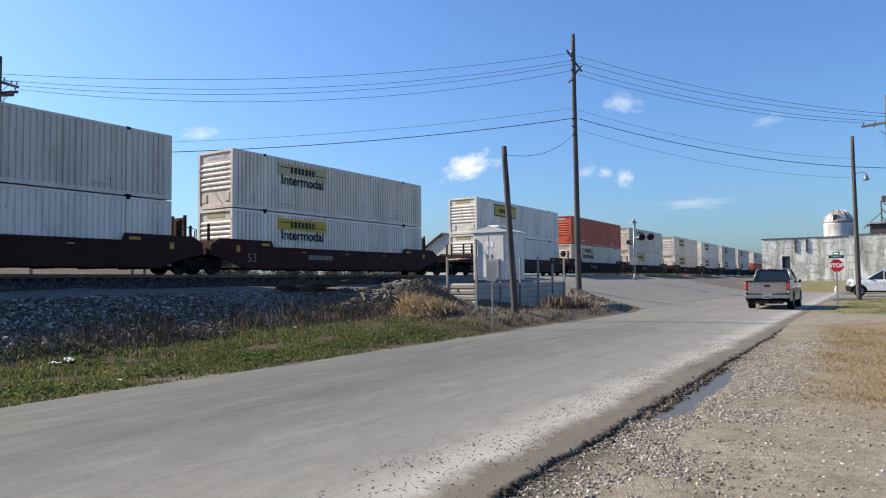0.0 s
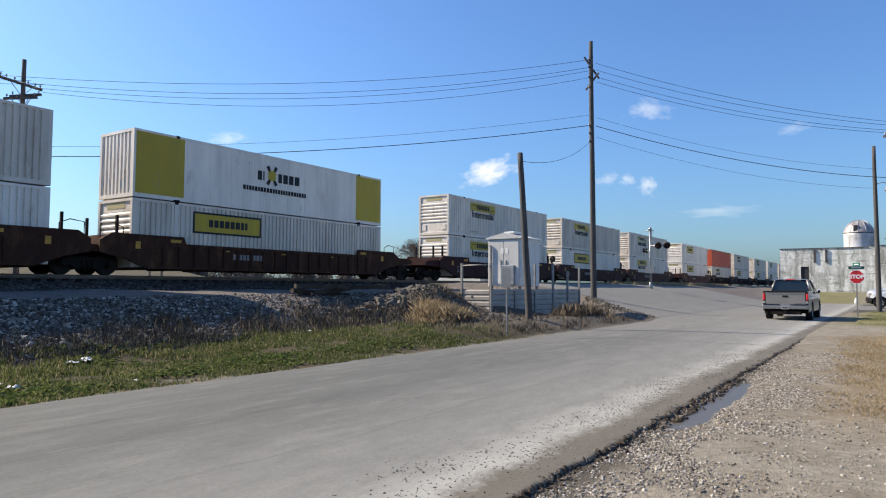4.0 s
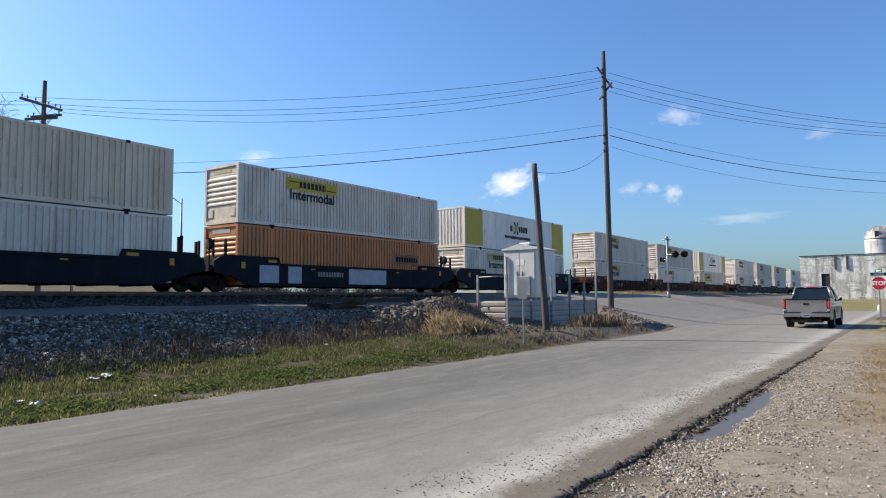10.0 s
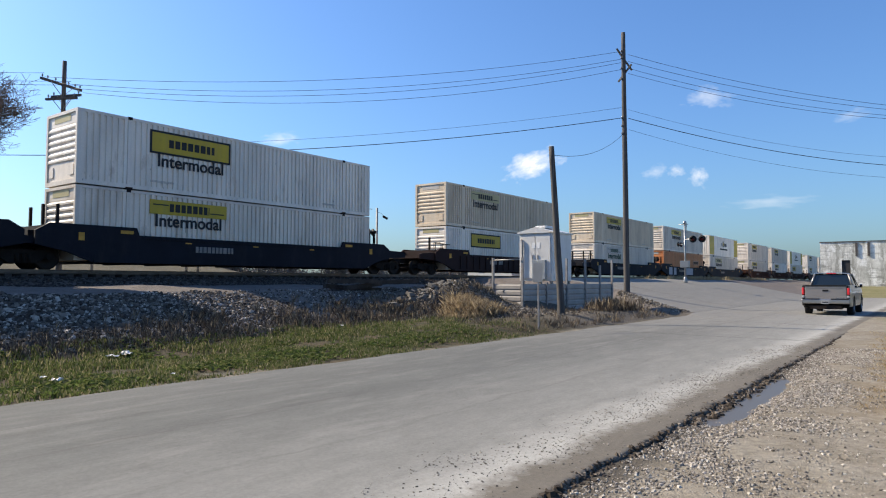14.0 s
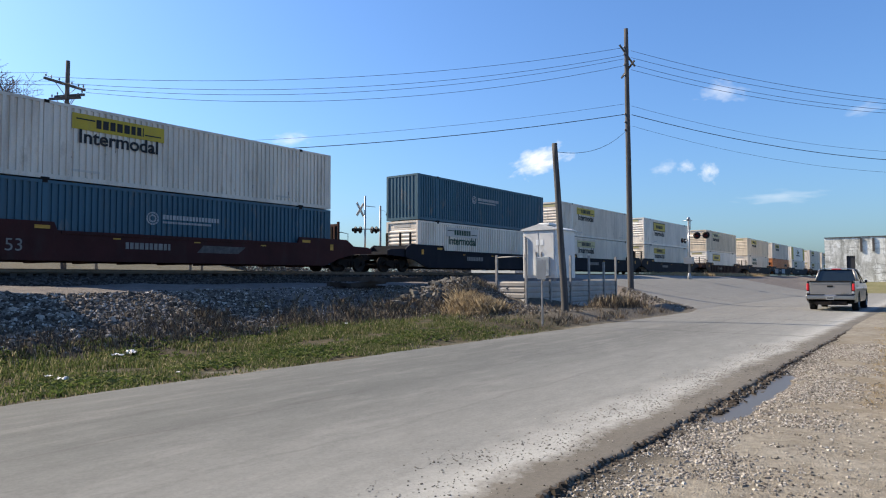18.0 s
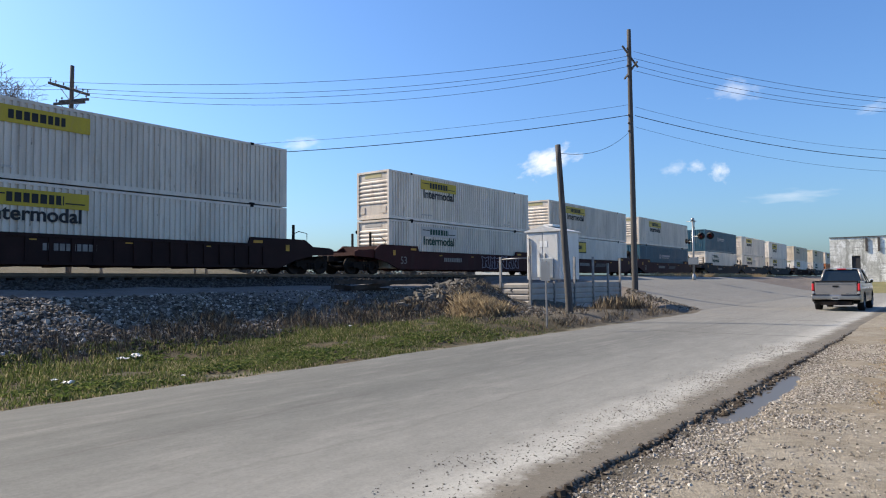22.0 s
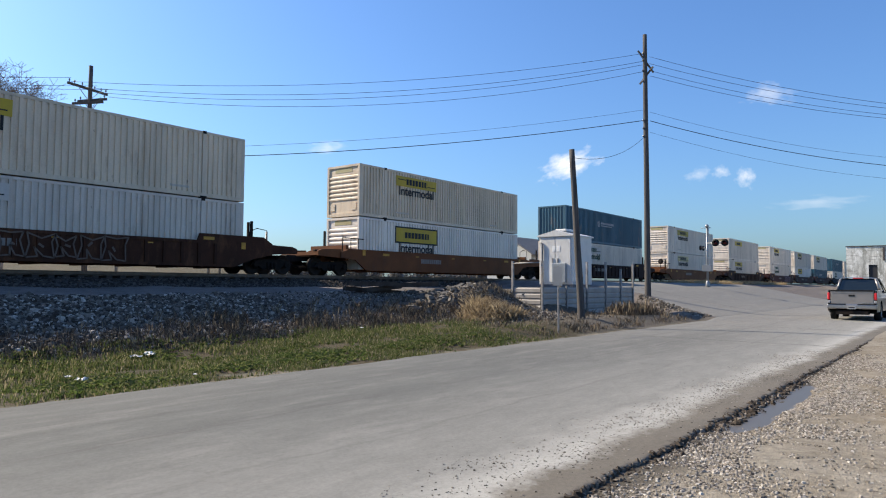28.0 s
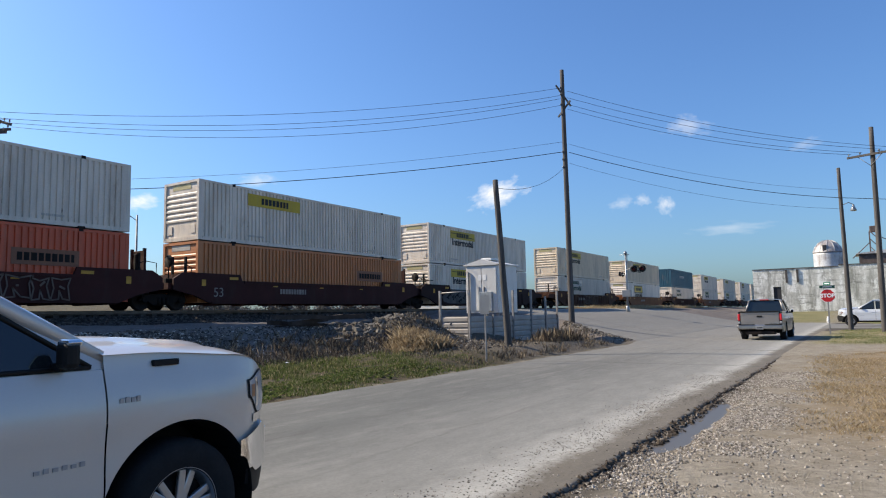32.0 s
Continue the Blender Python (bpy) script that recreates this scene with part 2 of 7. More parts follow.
def ground_material():
    m, nt, b = nodes_of("ground")
    geo = nt.nodes.new("ShaderNodeNewGeometry")
    xyz = nt.nodes.new("ShaderNodeSeparateXYZ")
    nt.links.new(geo.outputs["Position"], xyz.inputs[0])
    x, y = xyz.outputs[0], xyz.outputs[1]
    big, mid = noise_node(nt, 0.35, 5), noise_node(nt, 2.2, 6)
    fine, grit = noise_node(nt, 14, 4), noise_node(nt, 60, 3)
    wob = math_node(nt, "MULTIPLY_ADD", mid, 2.4, -1.2)
    wob2 = math_node(nt, "MULTIPLY_ADD", big, 5.0, -2.5)
    yw = math_node(nt, "ADD", math_node(nt, "ADD", y, wob), math_node(nt, "MULTIPLY", wob2, 0.35))

    def step(v, a, c):
        mr = nt.nodes.new("ShaderNodeMapRange")
        mr.inputs[1].default_value, mr.inputs[2].default_value = a, c
        nt.links.new(v, mr.inputs[0])
        return mr.outputs[0]

    dirt = mix_node(nt, ramp_node(nt, mid, [(0.3, 0.0), (0.7, 1.0)]), (0.33, 0.292, 0.225), (0.50, 0.462, 0.38))
    dirt = mix_node(nt, 0.6, dirt, ramp_node(nt, fine, [(0.28, 0.3), (0.7, 1.0)]), "MULTIPLY")
    dirt = mix_node(nt, ramp_node(nt, big, [(0.42, 0.0), (0.62, 0.45)]), dirt, (0.24, 0.19, 0.125))
    grass = mix_node(nt, ramp_node(nt, mid, [(0.35, 0.0), (0.65, 1.0)]), (0.06, 0.065, 0.028), (0.15, 0.115, 0.07))
    grass = mix_node(nt, 0.6, grass, ramp_node(nt, grit, [(0.25, 0.3), (0.75, 1.0)]), "MULTIPLY")
    stone = mix_node(nt, ramp_node(nt, grit, [(0.3, 0.0), (0.7, 1.0)]), (0.04, 0.034, 0.028), (0.15, 0.13, 0.11))
    dust = mix_node(nt, ramp_node(nt, mid, [(0.3, 0.0), (0.7, 1.0)]), (0.155, 0.138, 0.125), (0.24, 0.215, 0.198))
    lawn = mix_node(nt, ramp_node(nt, mid, [(0.3, 0.0), (0.7, 1.0)]), (0.11, 0.145, 0.04), (0.18, 0.18, 0.07))
    far = mix_node(nt, ramp_node(nt, big, [(0.3, 0.0), (0.7, 1.0)]), (0.10, 0.09, 0.055), (0.15, 0.13, 0.085))
    xw = math_node(nt, "ADD", x, wob)
    c = mix_node(nt, step(yw, 8.8, 9.5), dirt, grass)
    # earth at the bank's foot, with the shade lying there put into its colour
    shaded_soil = math_node(nt, "MULTIPLY", step(yw, 13.7, 14.5), step(xw, 22.0, 19.0))
    c = mix_node(nt, shaded_soil, c, mix_node(nt, mid, (0.022, 0.017, 0.013), (0.065, 0.052, 0.04)))
    c = mix_node(nt, step(yw, 14.9, 15.9), c, stone)
    c = mix_node(nt, math_node(nt, "MULTIPLY", step(xw, 12.5, 15.0), step(yw, 15.0, 16.0)), c, dust)
    c = mix_node(nt, step(yw, 18.2, 19.0), c, dust)
    c = mix_node(nt, step(yw, 23.6, 24.4), c, stone)
    c = mix_node(nt, step(yw, 32.0, 34.0), c, far)
    rightlawn = math_node(nt, "MULTIPLY", step(xw, 30.5, 33.5), step(yw, 2.4, 1.2))
    c = mix_node(nt, rightlawn, c, lawn)
    beyond = math_node(nt, "MULTIPLY", step(xw, 70.0, 76.0), step(y, 2.0, 4.0))
    c = mix_node(nt, math_node(nt, "MULTIPLY", beyond, step(yw, 24.0, 22.0)), c, mix_node(nt, big, (0.10, 0.125, 0.04), (0.36, 0.31, 0.17)))
    c = mix_node(nt, math_node(nt, "MULTIPLY", rightlawn, ramp_node(nt, noise_node(nt, 0.5, 6, rough=0.7), [(0.42, 0.0), (0.6, 0.9)])), c, (0.40, 0.33, 0.20))
    strip = math_node(nt, "MULTIPLY", math_node(nt, "MULTIPLY", step(xw, 8.0, 10.5), step(xw, 28.0, 24.0)), step(yw, 1.2, 0.2))
    c = mix_node(nt, math_node(nt, "MULTIPLY", strip, 0.75), c, (0.30, 0.22, 0.12))
    dusty = math_node(nt, "MULTIPLY", math_node(nt, "MULTIPLY", step(xw, 18.5, 21.5), step(yw, 9.0, 9.6)), step(yw, 18.5, 17.5))
    c = mix_node(nt, dusty, c, mix_node(nt, ramp_node(nt, fine, [(0.3, 0.0), (0.7, 1.0)]), (0.08, 0.07, 0.055), (0.22, 0.195, 0.16)))
    fill = math_node(nt, "MULTIPLY", step(xw, 31.0, 33.0), step(yw, 8.0, 9.0))
    c = mix_node(nt, math_node(nt, "MULTIPLY", fill, step(yw, 24.2, 23.4)), c, dust)
    # damp earth where the road sheds its water
    wet_dark = math_node(nt, "MULTIPLY", step(math_node(nt, "ADD", y, math_node(nt, "MULTIPLY", wob, 0.12)), 1.85, 2.13), step(x, 20.0, 14.0))
    c = mix_node(nt, math_node(nt, "MULTIPLY", math_node(nt, "MULTIPLY", wet_dark, step(y, 2.8, 2.7)), 0.7), c, (0.05, 0.043, 0.035))
    c = mix_node(nt, 1.0, c, (0.72, 0.70, 0.68), "MULTIPLY")
    nt.links.new(c, b.inputs["Base Color"])
    b.inputs["Roughness"].default_value = 0.95
    b.inputs["Specular IOR Level"].default_value = 0.2
    bump_node(nt, b, math_node(nt, "ADD", fine, grit), 0.7, 0.03)
    return m


gv = [(x, y, ground_z(x, y)) for x in GX for y in GY]
ny = len(GY)
gf = [(i * ny + j, (i + 1) * ny + j, (i + 1) * ny + j + 1, i * ny + j + 1) for i in range(len(GX) - 1) for j in range(ny - 1)]
ground = tagged(new("ground", raw("ground", gv, gf, ground_material(), True)),
                "dry roadside earth, short grass and grey railway ballast", "ground", kind="structure")


def road_material():
    m, nt, b = nodes_of("old_asphalt")
    geo = nt.nodes.new("ShaderNodeNewGeometry")
    big = noise_node(nt, 0.5, 5, stretch=(0.25, 1.2, 1))
    mid, grit = noise_node(nt, 2.0, 6, stretch=(0.35, 1.3, 1)), noise_node(nt, 90, 3)
    c = mix_node(nt, ramp_node(nt, big, [(0.3, 0.0), (0.7, 1.0)]), (0.118, 0.119, 0.110), (0.166, 0.167, 0.154))
    c = mix_node(nt, ramp_node(nt, mid, [(0.5, 0.0), (0.75, 0.5)]), c, (0.25, 0.24, 0.22))
    lanes = noise_node(nt, 1.0, 5, stretch=(0.035, 1.6, 1), rough=0.7)
    c = mix_node(nt, 0.4, c, ramp_node(nt, lanes, [(0.32, 0.62), (0.55, 1.0)]), "MULTIPLY")
    c = mix_node(nt, 0.45, c, ramp_node(nt, grit, [(0.25, 0.5), (0.75, 1.0)]), "MULTIPLY")
    # old cracks
    tc, mp = nt.nodes.new("ShaderNodeTexCoord"), nt.nodes.new("ShaderNodeMapping")
    mp.inputs["Scale"].default_value = (0.22, 0.35, 1)
    nt.links.new(tc.outputs["Object"], mp.inputs[0])
    wv = nt.nodes.new("ShaderNodeTexNoise")
    wv.inputs["Scale"].default_value, wv.inputs["Detail"].default_value = 3.0, 5
    nt.links.new(mp.outputs[0], wv.inputs["Vector"])
    vm = nt.nodes.new("ShaderNodeVectorMath")
    vm.operation = "MULTIPLY_ADD"
    nt.links.new(wv.outputs["Color"], vm.inputs[0])
    vm.inputs[1].default_value = (0.5, 0.5, 0)
    nt.links.new(mp.outputs[0], vm.inputs[2])
    vo = nt.nodes.new("ShaderNodeTexVoronoi")
    vo.feature = "DISTANCE_TO_EDGE"
    vo.inputs["Scale"].default_value = 0.9
    nt.links.new(vm.outputs[0], vo.inputs["Vector"])
    crack = math_node(nt, "MULTIPLY", ramp_node(nt, vo.outputs["Distance"], [(0.0, 1.0), (0.012, 0.0)]), ramp_node(nt, big, [(0.42, 0.0), (0.6, 0.6)]))
    c = mix_node(nt, crack, c, (0.10, 0.095, 0.09))
    # asphalt paler along X and towards the near edge; dust and dried mud along the verge
    xyz = nt.nodes.new("ShaderNodeSeparateXYZ")
    nt.links.new(geo.outputs["Position"], xyz.inputs[0])
    yw = math_node(nt, "ADD", xyz.outputs[1], math_node(nt, "MULTIPLY_ADD", noise_node(nt, 1.3, 5), 0.7, -0.35))
    ym = math_node(nt, "ADD", xyz.outputs[1], math_node(nt, "MULTIPLY_ADD", noise_node(nt, 0.9, 4, stretch=(1, 1, 4)), 0.5, -0.25))
    ym = math_node(nt, "ADD", ym, math_node(nt, "MULTIPLY_ADD", noise_node(nt, 5.0, 6, rough=0.75), 0.6, -0.3))
    c = mix_node(nt, ramp_node(nt, math_node(nt, "MULTIPLY_ADD", xyz.outputs[0], 0.05, -0.6, True), [(0.0, 0.0), (1.0, 0.65)]), c, mix_node(nt, mid, (0.20, 0.19, 0.17), (0.265, 0.253, 0.226)))
    broad = ramp_node(nt, math_node(nt, "MULTIPLY_ADD", yw, -0.3, 1.9, True), [(0.0, 0.0), (1.0, 0.72)])
    c = mix_node(nt, broad, c, mix_node(nt, mid, (0.232, 0.225, 0.202), (0.31, 0.302, 0.272)))
    pale = ramp_node(nt, math_node(nt, "MULTIPLY_ADD", yw, -1.6, 5.6, True), [(0.0, 0.0), (1.0, 0.85)])
    c = mix_node(nt, pale, c, mix_node(nt, grit, (0.32, 0.31, 0.277), (0.46, 0.446, 0.40)))
    mud = ramp_node(nt, math_node(nt, "MULTIPLY_ADD", ym, -3.8, 11.1, True), [(0.0, 0.0), (1.0, 0.9)])
    c = mix_node(nt, mud, c, mix_node(nt, mid, (0.10, 0.084, 0.062), (0.16, 0.138, 0.107)))
    # wet mud on the rim, with the broken edge's shade painted in too
    wet_dark = ramp_node(nt, math_node(nt, "MULTIPLY_ADD", ym, -9.0, 21.3, True), [(0.0, 0.0), (1.0, 0.8)])
    c = mix_node(nt, wet_dark, c, (0.055, 0.044, 0.033))
    nt.links.new(c, b.inputs["Base Color"])
    # patchy wear, tyre polish and exposed stone
    speck = noise_node(nt, 26, 4, rough=0.75)
    c = mix_node(nt, 0.5, c, ramp_node(nt, speck, [(0.3, 0.62), (0.6, 1.0)]), "MULTIPLY")
    wear = noise_node(nt, 5.0, 6, stretch=(0.5, 1.3, 1), rough=0.75)
    c = mix_node(nt, 0.5, c, ramp_node(nt, wear, [(0.3, 0.72), (0.55, 1.0), (0.75, 1.12)]), "MULTIPLY")
    yj = math_node(nt, "ADD", xyz.outputs[1], math_node(nt, "MULTIPLY_ADD", noise_node(nt, 0.7, 5), 0.5, -0.25))
    for at, dark in ((6.3, 0.5), (4.6, 0.3), (7.7, 0.3)):
        joint = math_node(nt, "ABSOLUTE", math_node(nt, "SUBTRACT", yj, at))
        c = mix_node(nt, math_node(nt, "MULTIPLY", ramp_node(nt, joint, [(0.01, dark), (0.05, 0.0)]), ramp_node(nt, mid, [(0.35, 0.2), (0.6, 1.0)])), c, (0.075, 0.07, 0.064))
    # sealed cracks straight across the lanes
    xw = math_node(nt, "ADD", xyz.outputs[0], math_node(nt, "MULTIPLY_ADD", noise_node(nt, 0.8, 4), 0.9, -0.45))
    for at in CRACKS:
        near = math_node(nt, "ABSOLUTE", math_node(nt, "SUBTRACT", xw, at))
        c = mix_node(nt, ramp_node(nt, near, [(0.02, 0.85), (0.07, 0.0)]), c, (0.07, 0.066, 0.06))
    nt.links.new(c, b.inputs["Base Color"])
    b.inputs["Roughness"].default_value = 0.92
    b.inputs["Specular IOR Level"].default_value = 0.25
    bump_node(nt, b, grit, 0.35, 0.008)
    return m


CRACKS = (19.45, 26.7, 41.0)
ASPHALT = road_material()


def sheet(name, xs, edge0, edge1, height, cols, material, label, category):
    """A paved strip along X between two wandering edges, with a rim that drops below the ground."""
    v, f = [], []
    for x in xs:
        a, c = edge0(x), edge1(x)
        ys = [a, a, a + 0.02, a + 0.06] + [a + (c - a) * j / cols for j in range(1, cols)] + [c - 0.06, c - 0.02, c, c]
        n = len(ys)
        v += [(x, y, height(x, y) - (0.16 if j in (0, n - 1) else 0.02 if j in (1, n - 2) else 0.004 if j in (2, n - 3) else 0)) for j, y in enumerate(ys)]
    for i in range(len(xs) - 1):
        for j in range(n - 1):
            k = i * n + j
            f.append((k, k + n, k + n + 1, k + 1))
    return tagged(new(name, raw(name, v, f, material, True)), label, category, kind="structure")


def road_z(x, y):
    near = on_fill(x, y)
    return LOW + 0.035 * math.sin(math.pi * min(1, max(0, (y - 2.3) / 6.9))) + 0.012 + ramp_z(y) * near


def near_edge(x):
    """The broken edge of the asphalt on the gravel side."""
    n = sum(a * noise.noise(Vector((x * f, 1, 0))) for a, f in ((0.07, 0.5), (0.07, 2.3), (0.04, 7.0), (0.04, 17.0)))
    return 2.32 + n - 3.0 * smooth01(38, 53, x) * (1 - smooth01(68, 80, x))


RX = axis_steps([(-400, -20, 40), (-20, 2, 0.5), (2, 18, 0.04), (18, 40, 0.25), (40, 80, 2), (80, 400, 40)])
road = sheet("road", RX, near_edge,
             lambda x: 9.29 + 0.14 * noise.noise(Vector((x * 0.5, 9, 0))) + 0.06 * noise.noise(Vector((x * 2.3, 7, 0))),
             road_z, 14, ASPHALT, "worn grey asphalt road with dusty edges", "road")


def apron_point(u, y, i, j):
    x0 = fill_edge(y) + 0.55 + 0.25 * noise.noise(Vector((y * 0.9, 2, 0)))
    x = x0 + (72 - x0) * u
    y = 8.8 + (y - 8.8) * (1 - 0.4 * smooth01(58, 67, x))
    return (x, y, LOW + ramp_z(y) * on_fill(x, y) + (0.028 if 0 < j < 30 and i > 0 else -0.08))


apron = new("pavement", raw("pavement",
            [apron_point(i / 59, 8.8 + 16.55 * j / 30, i, j) for i in range(60) for j in range(31)],
            [(i * 31 + j, (i + 1) * 31 + j, (i + 1) * 31 + j + 1, i * 31 + j + 1) for i in range(59) for j in range(30)], ASPHALT, True))
tagged(apron, "worn asphalt apron rising to the level crossing", "pavement", kind="structure")
STREET = mat("street_asphalt", (0.19, 0.185, 0.17), 0.92, 0, 0.25, 0.4, 40, (0.28, 0.26, 0.22), 0.5, 0.2)
cross = new("road", raw("road", [(x, y, LOW - 0.07 + 0.09 * (0 < i < 6)) for i, x in enumerate((55.0, 55.5, 58, 61, 64, 68, 68.5)) for y in (-400, -100, -40, -10, 0, 3)],
            [(i * 6 + j, (i + 1) * 6 + j, (i + 1) * 6 + j + 1, i * 6 + j + 1) for i in range(6) for j in range(5)], STREET, True))
tagged(cross, "grey cross street running up to the crossing", "road", kind="structure")


# ---- railway track ----
STEEL = mat("rail_steel", (0.16, 0.12, 0.09), 0.5, 0.6, 0.3, 2, 40)
TIE_WOOD = mat("creosoted_wood", (0.07, 0.055, 0.045), 0.9, 0, 0.4, 3, 40, bump=0.4)
track = empty("railway_track", pose(0, 27.355, RAIL), "steel rails on dark wooden sleepers in grey ballast", "railway track", kind="structure")
for side in (-0.76, 0.76):
    bm = bmesh.new()
    plate(bm, [(side - 0.07, -0.17), (side + 0.07, -0.17), (side + 0.07, -0.15), (side + 0.012, -0.12), (side + 0.012, -0.04), (side + 0.036, -0.03),
               (side + 0.036, 0), (side - 0.036, 0), (side - 0.036, -0.03), (side - 0.012, -0.04), (side - 0.012, -0.12), (side - 0.07, -0.15)], -700, 760, "YZ")
    part("rail", bm, STEEL, track)
bm = bmesh.new()
box(bm, -0.11, 0.11, -1.3, 1.3, -0.33, -0.165)
tie = mesh_from("sleeper", bm, TIE_WOOD)
for i in range(180):
    o = part("sleeper", tie, None, track)
    o.location.x = -8 + i * 0.52

# ---- containers ----
CL, CW, CH = 16.154, 2.59, 2.87


def paint(name, col, dirt=(0.25, 0.2, 0.15), amount=0.35, rough=0.5):
    return mat(name, col, rough, 0, 0.16, 0.9, 18, dirt, amount, 0.05, 0.16, (1, 1, 0.3), scuff=0.75)


WHITE = paint("white_container_paint", (0.77, 0.67, 0.555), (0.30, 0.215, 0.14), 0.55)
CREAM = paint("aged_cream_container_paint", (0.75, 0.61, 0.44), (0.3, 0.2, 0.1), 0.5)
CLEAN = paint("clean_white_container_paint", (0.86, 0.77, 0.66), (0.3, 0.26, 0.22), 0.3)
ORANGE = paint("orange_container_paint", (0.55, 0.20, 0.065), (0.2, 0.1, 0.06), 0.4)
RED = paint("orange_red_container_paint", (0.60, 0.105, 0.04), (0.2, 0.08, 0.05), 0.3)
TEAL = paint("teal_blue_container_paint", (0.022, 0.092, 0.138), (0.12, 0.14, 0.15), 0.3)
YELLOW = paint("yellow_panel_paint", (0.52, 0.36, 0.008), (0.3, 0.25, 0.1), 0.3)
FADED = paint("faded_panel_paint", (0.50, 0.42, 0.20), (0.4, 0.38, 0.3), 0.5)
GREYED = paint("greyed_panel_paint", (0.55, 0.50, 0.44), (0.4, 0.4, 0.4), 0.5)
RUSTY = paint("brown_panel_paint", (0.22, 0.075, 0.03), (0.1, 0.05, 0.03), 0.4)
INK = mat("black_lettering", (0.03, 0.03, 0.032), 0.6)
GREEN_INK = mat("dark_green_lettering", (0.03, 0.07, 0.045), 0.6)
PALE_INK = mat("pale_lettering", (0.36, 0.37, 0.37), 0.6)
IRON = mat("dark_iron", (0.018, 0.015, 0.014), 0.8, 0.1, 0.4, 2, 30, (0.06, 0.03, 0.018), 0.4)


@functools.lru_cache(None)
def container_mesh(piece, material_name):
    material = MATS[material_name]
    bm = bmesh.new()
    if piece == "smooth_panel":
        prof, x = [], 0.16
        while x < CL - 1.4:                                # flat sheets with faint joints
            prof += [(x, 0.006), (x + 1.15, 0.006), (x + 1.16, 0.016), (x + 1.19, 0.016)]
            x += 1.2
        prof += [(x, 0.006), (CL - 0.16, 0.006)]
        lo = [bm.verts.new((a, b, 0.17)) for a, b in prof]
        hi = [bm.verts.new((a, b, CH - 0.11)) for a, b in prof]
        for i in range(len(prof) - 1):
            bm.faces.new((lo[i], lo[i + 1], hi[i + 1], hi[i]))
    elif piece in ("side_panel", "far_panel"):
        y = 0.0 if piece == "side_panel" else CW
        s = 1 if piece == "side_panel" else -1
        prof, x, end = [], 0.16, CL - 0.16
        while x < end - 0.26:
            prof += [(x, 0.006), (x + 0.115, 0.006), (x + 0.135, 0.066), (x + 0.22, 0.066)]
            x += 0.24
        prof += [(x, 0.012), (end, 0.012)]
        lo = [bm.verts.new((a, y + s * b, 0.17)) for a, b in prof]
        hi = [bm.verts.new((a, y + s * b, CH - 0.11)) for a, b in prof]
        for i in range(len(prof) - 1):
            bm.faces.new((lo[i], lo[i + 1], hi[i + 1], hi[i]))
    elif piece == "roof":
        box(bm, 0.08, CL - 0.08, 0.06, CW - 0.06, CH - 0.06, CH - 0.02)
    elif piece == "floor":
        box(bm, 0.08, CL - 0.08, 0.06, CW - 0.06, 0.05, 0.16)
    elif piece == "ribbed_end":
        # front wall with rounded horizontal ribs over a flat panel
        prof = [(0.17, 0.05), (0.85, 0.05)]
        z = 0.86
        for k in range(6):
            prof += [(z + 0.02, 0.055), (z + 0.07, 0.012), (z + 0.15, 0.012), (z + 0.2, 0.055)]
            z += 0.245
        prof += [(z + 0.02, 0.05), (CH - 0.12, 0.05)]
        a = [bm.verts.new((d, 0.14, h)) for h, d in prof]
        c = [bm.verts.new((d, CW - 0.14, h)) for h, d in prof]
        for i in range(len(prof) - 1):
            bm.faces.new((a[i], a[i + 1], c[i + 1], c[i]))
        for y0 in (0.28, CW - 0.62):
            box(bm, 0.02, 0.052, y0, y0 + 0.34, 0.34, 0.74)
    elif piece == "fluted_end":
        prof, y = [], 0.14
        while y < CW - 0.35:
            prof += [(y, 0.015), (y + 0.12, 0.015), (y + 0.16, 0.06), (y + 0.24, 0.06)]
            y += 0.28
        prof += [(y, 0.015), (CW - 0.14, 0.015)]
        a = [bm.verts.new((d, h, 0.17)) for h, d in prof]
        c = [bm.verts.new((d, h, CH - 0.11)) for h, d in prof]
        for i in range(len(prof) - 1):
            bm.faces.new((a[i], a[i + 1], c[i + 1], c[i]))
    elif piece == "door":
        box(bm, CL - 0.07, CL - 0.03, 0.14, CW / 2 - 0.01, 0.17, CH - 0.12)
    elif piece == "frame":
        for x in (0.0, CL - 0.16):
            for y in (0.0, CW - 0.15):
                box(bm, x, x + 0.16, y, y + 0.15, 0.0, CH)
            box(bm, x, x + 0.12, 0.15, CW - 0.15, 0.0, 0.17)
            box(bm, x, x + 0.12, 0.15, CW - 0.15, CH - 0.12, CH)
        for y in (0.0, CW - 0.09):
            box(bm, 0.16, CL - 0.16, y, y + 0.09, 0.0, 0.17)
            box(bm, 0.16, CL - 0.16, y, y + 0.07, CH - 0.11, CH)
        for x in (1.98, CL - 2.14):                       # posts at the lifting points
            box(bm, x, x + 0.16, -0.004, 0.05, 0.165, CH - 0.105)
            box(bm, x, x + 0.16, CW - 0.05, CW + 0.004, 0.165, CH - 0.105)
    elif piece == "casting":
        box(bm, -0.09, 0.09, 0, 0.172, -0.06, 0.06)
    elif piece == "stacking_lock":
        box(bm, -0.15, 0.15, 0, 0.172, -0.062, 0.05)
    return mesh_from(piece, bm, material)


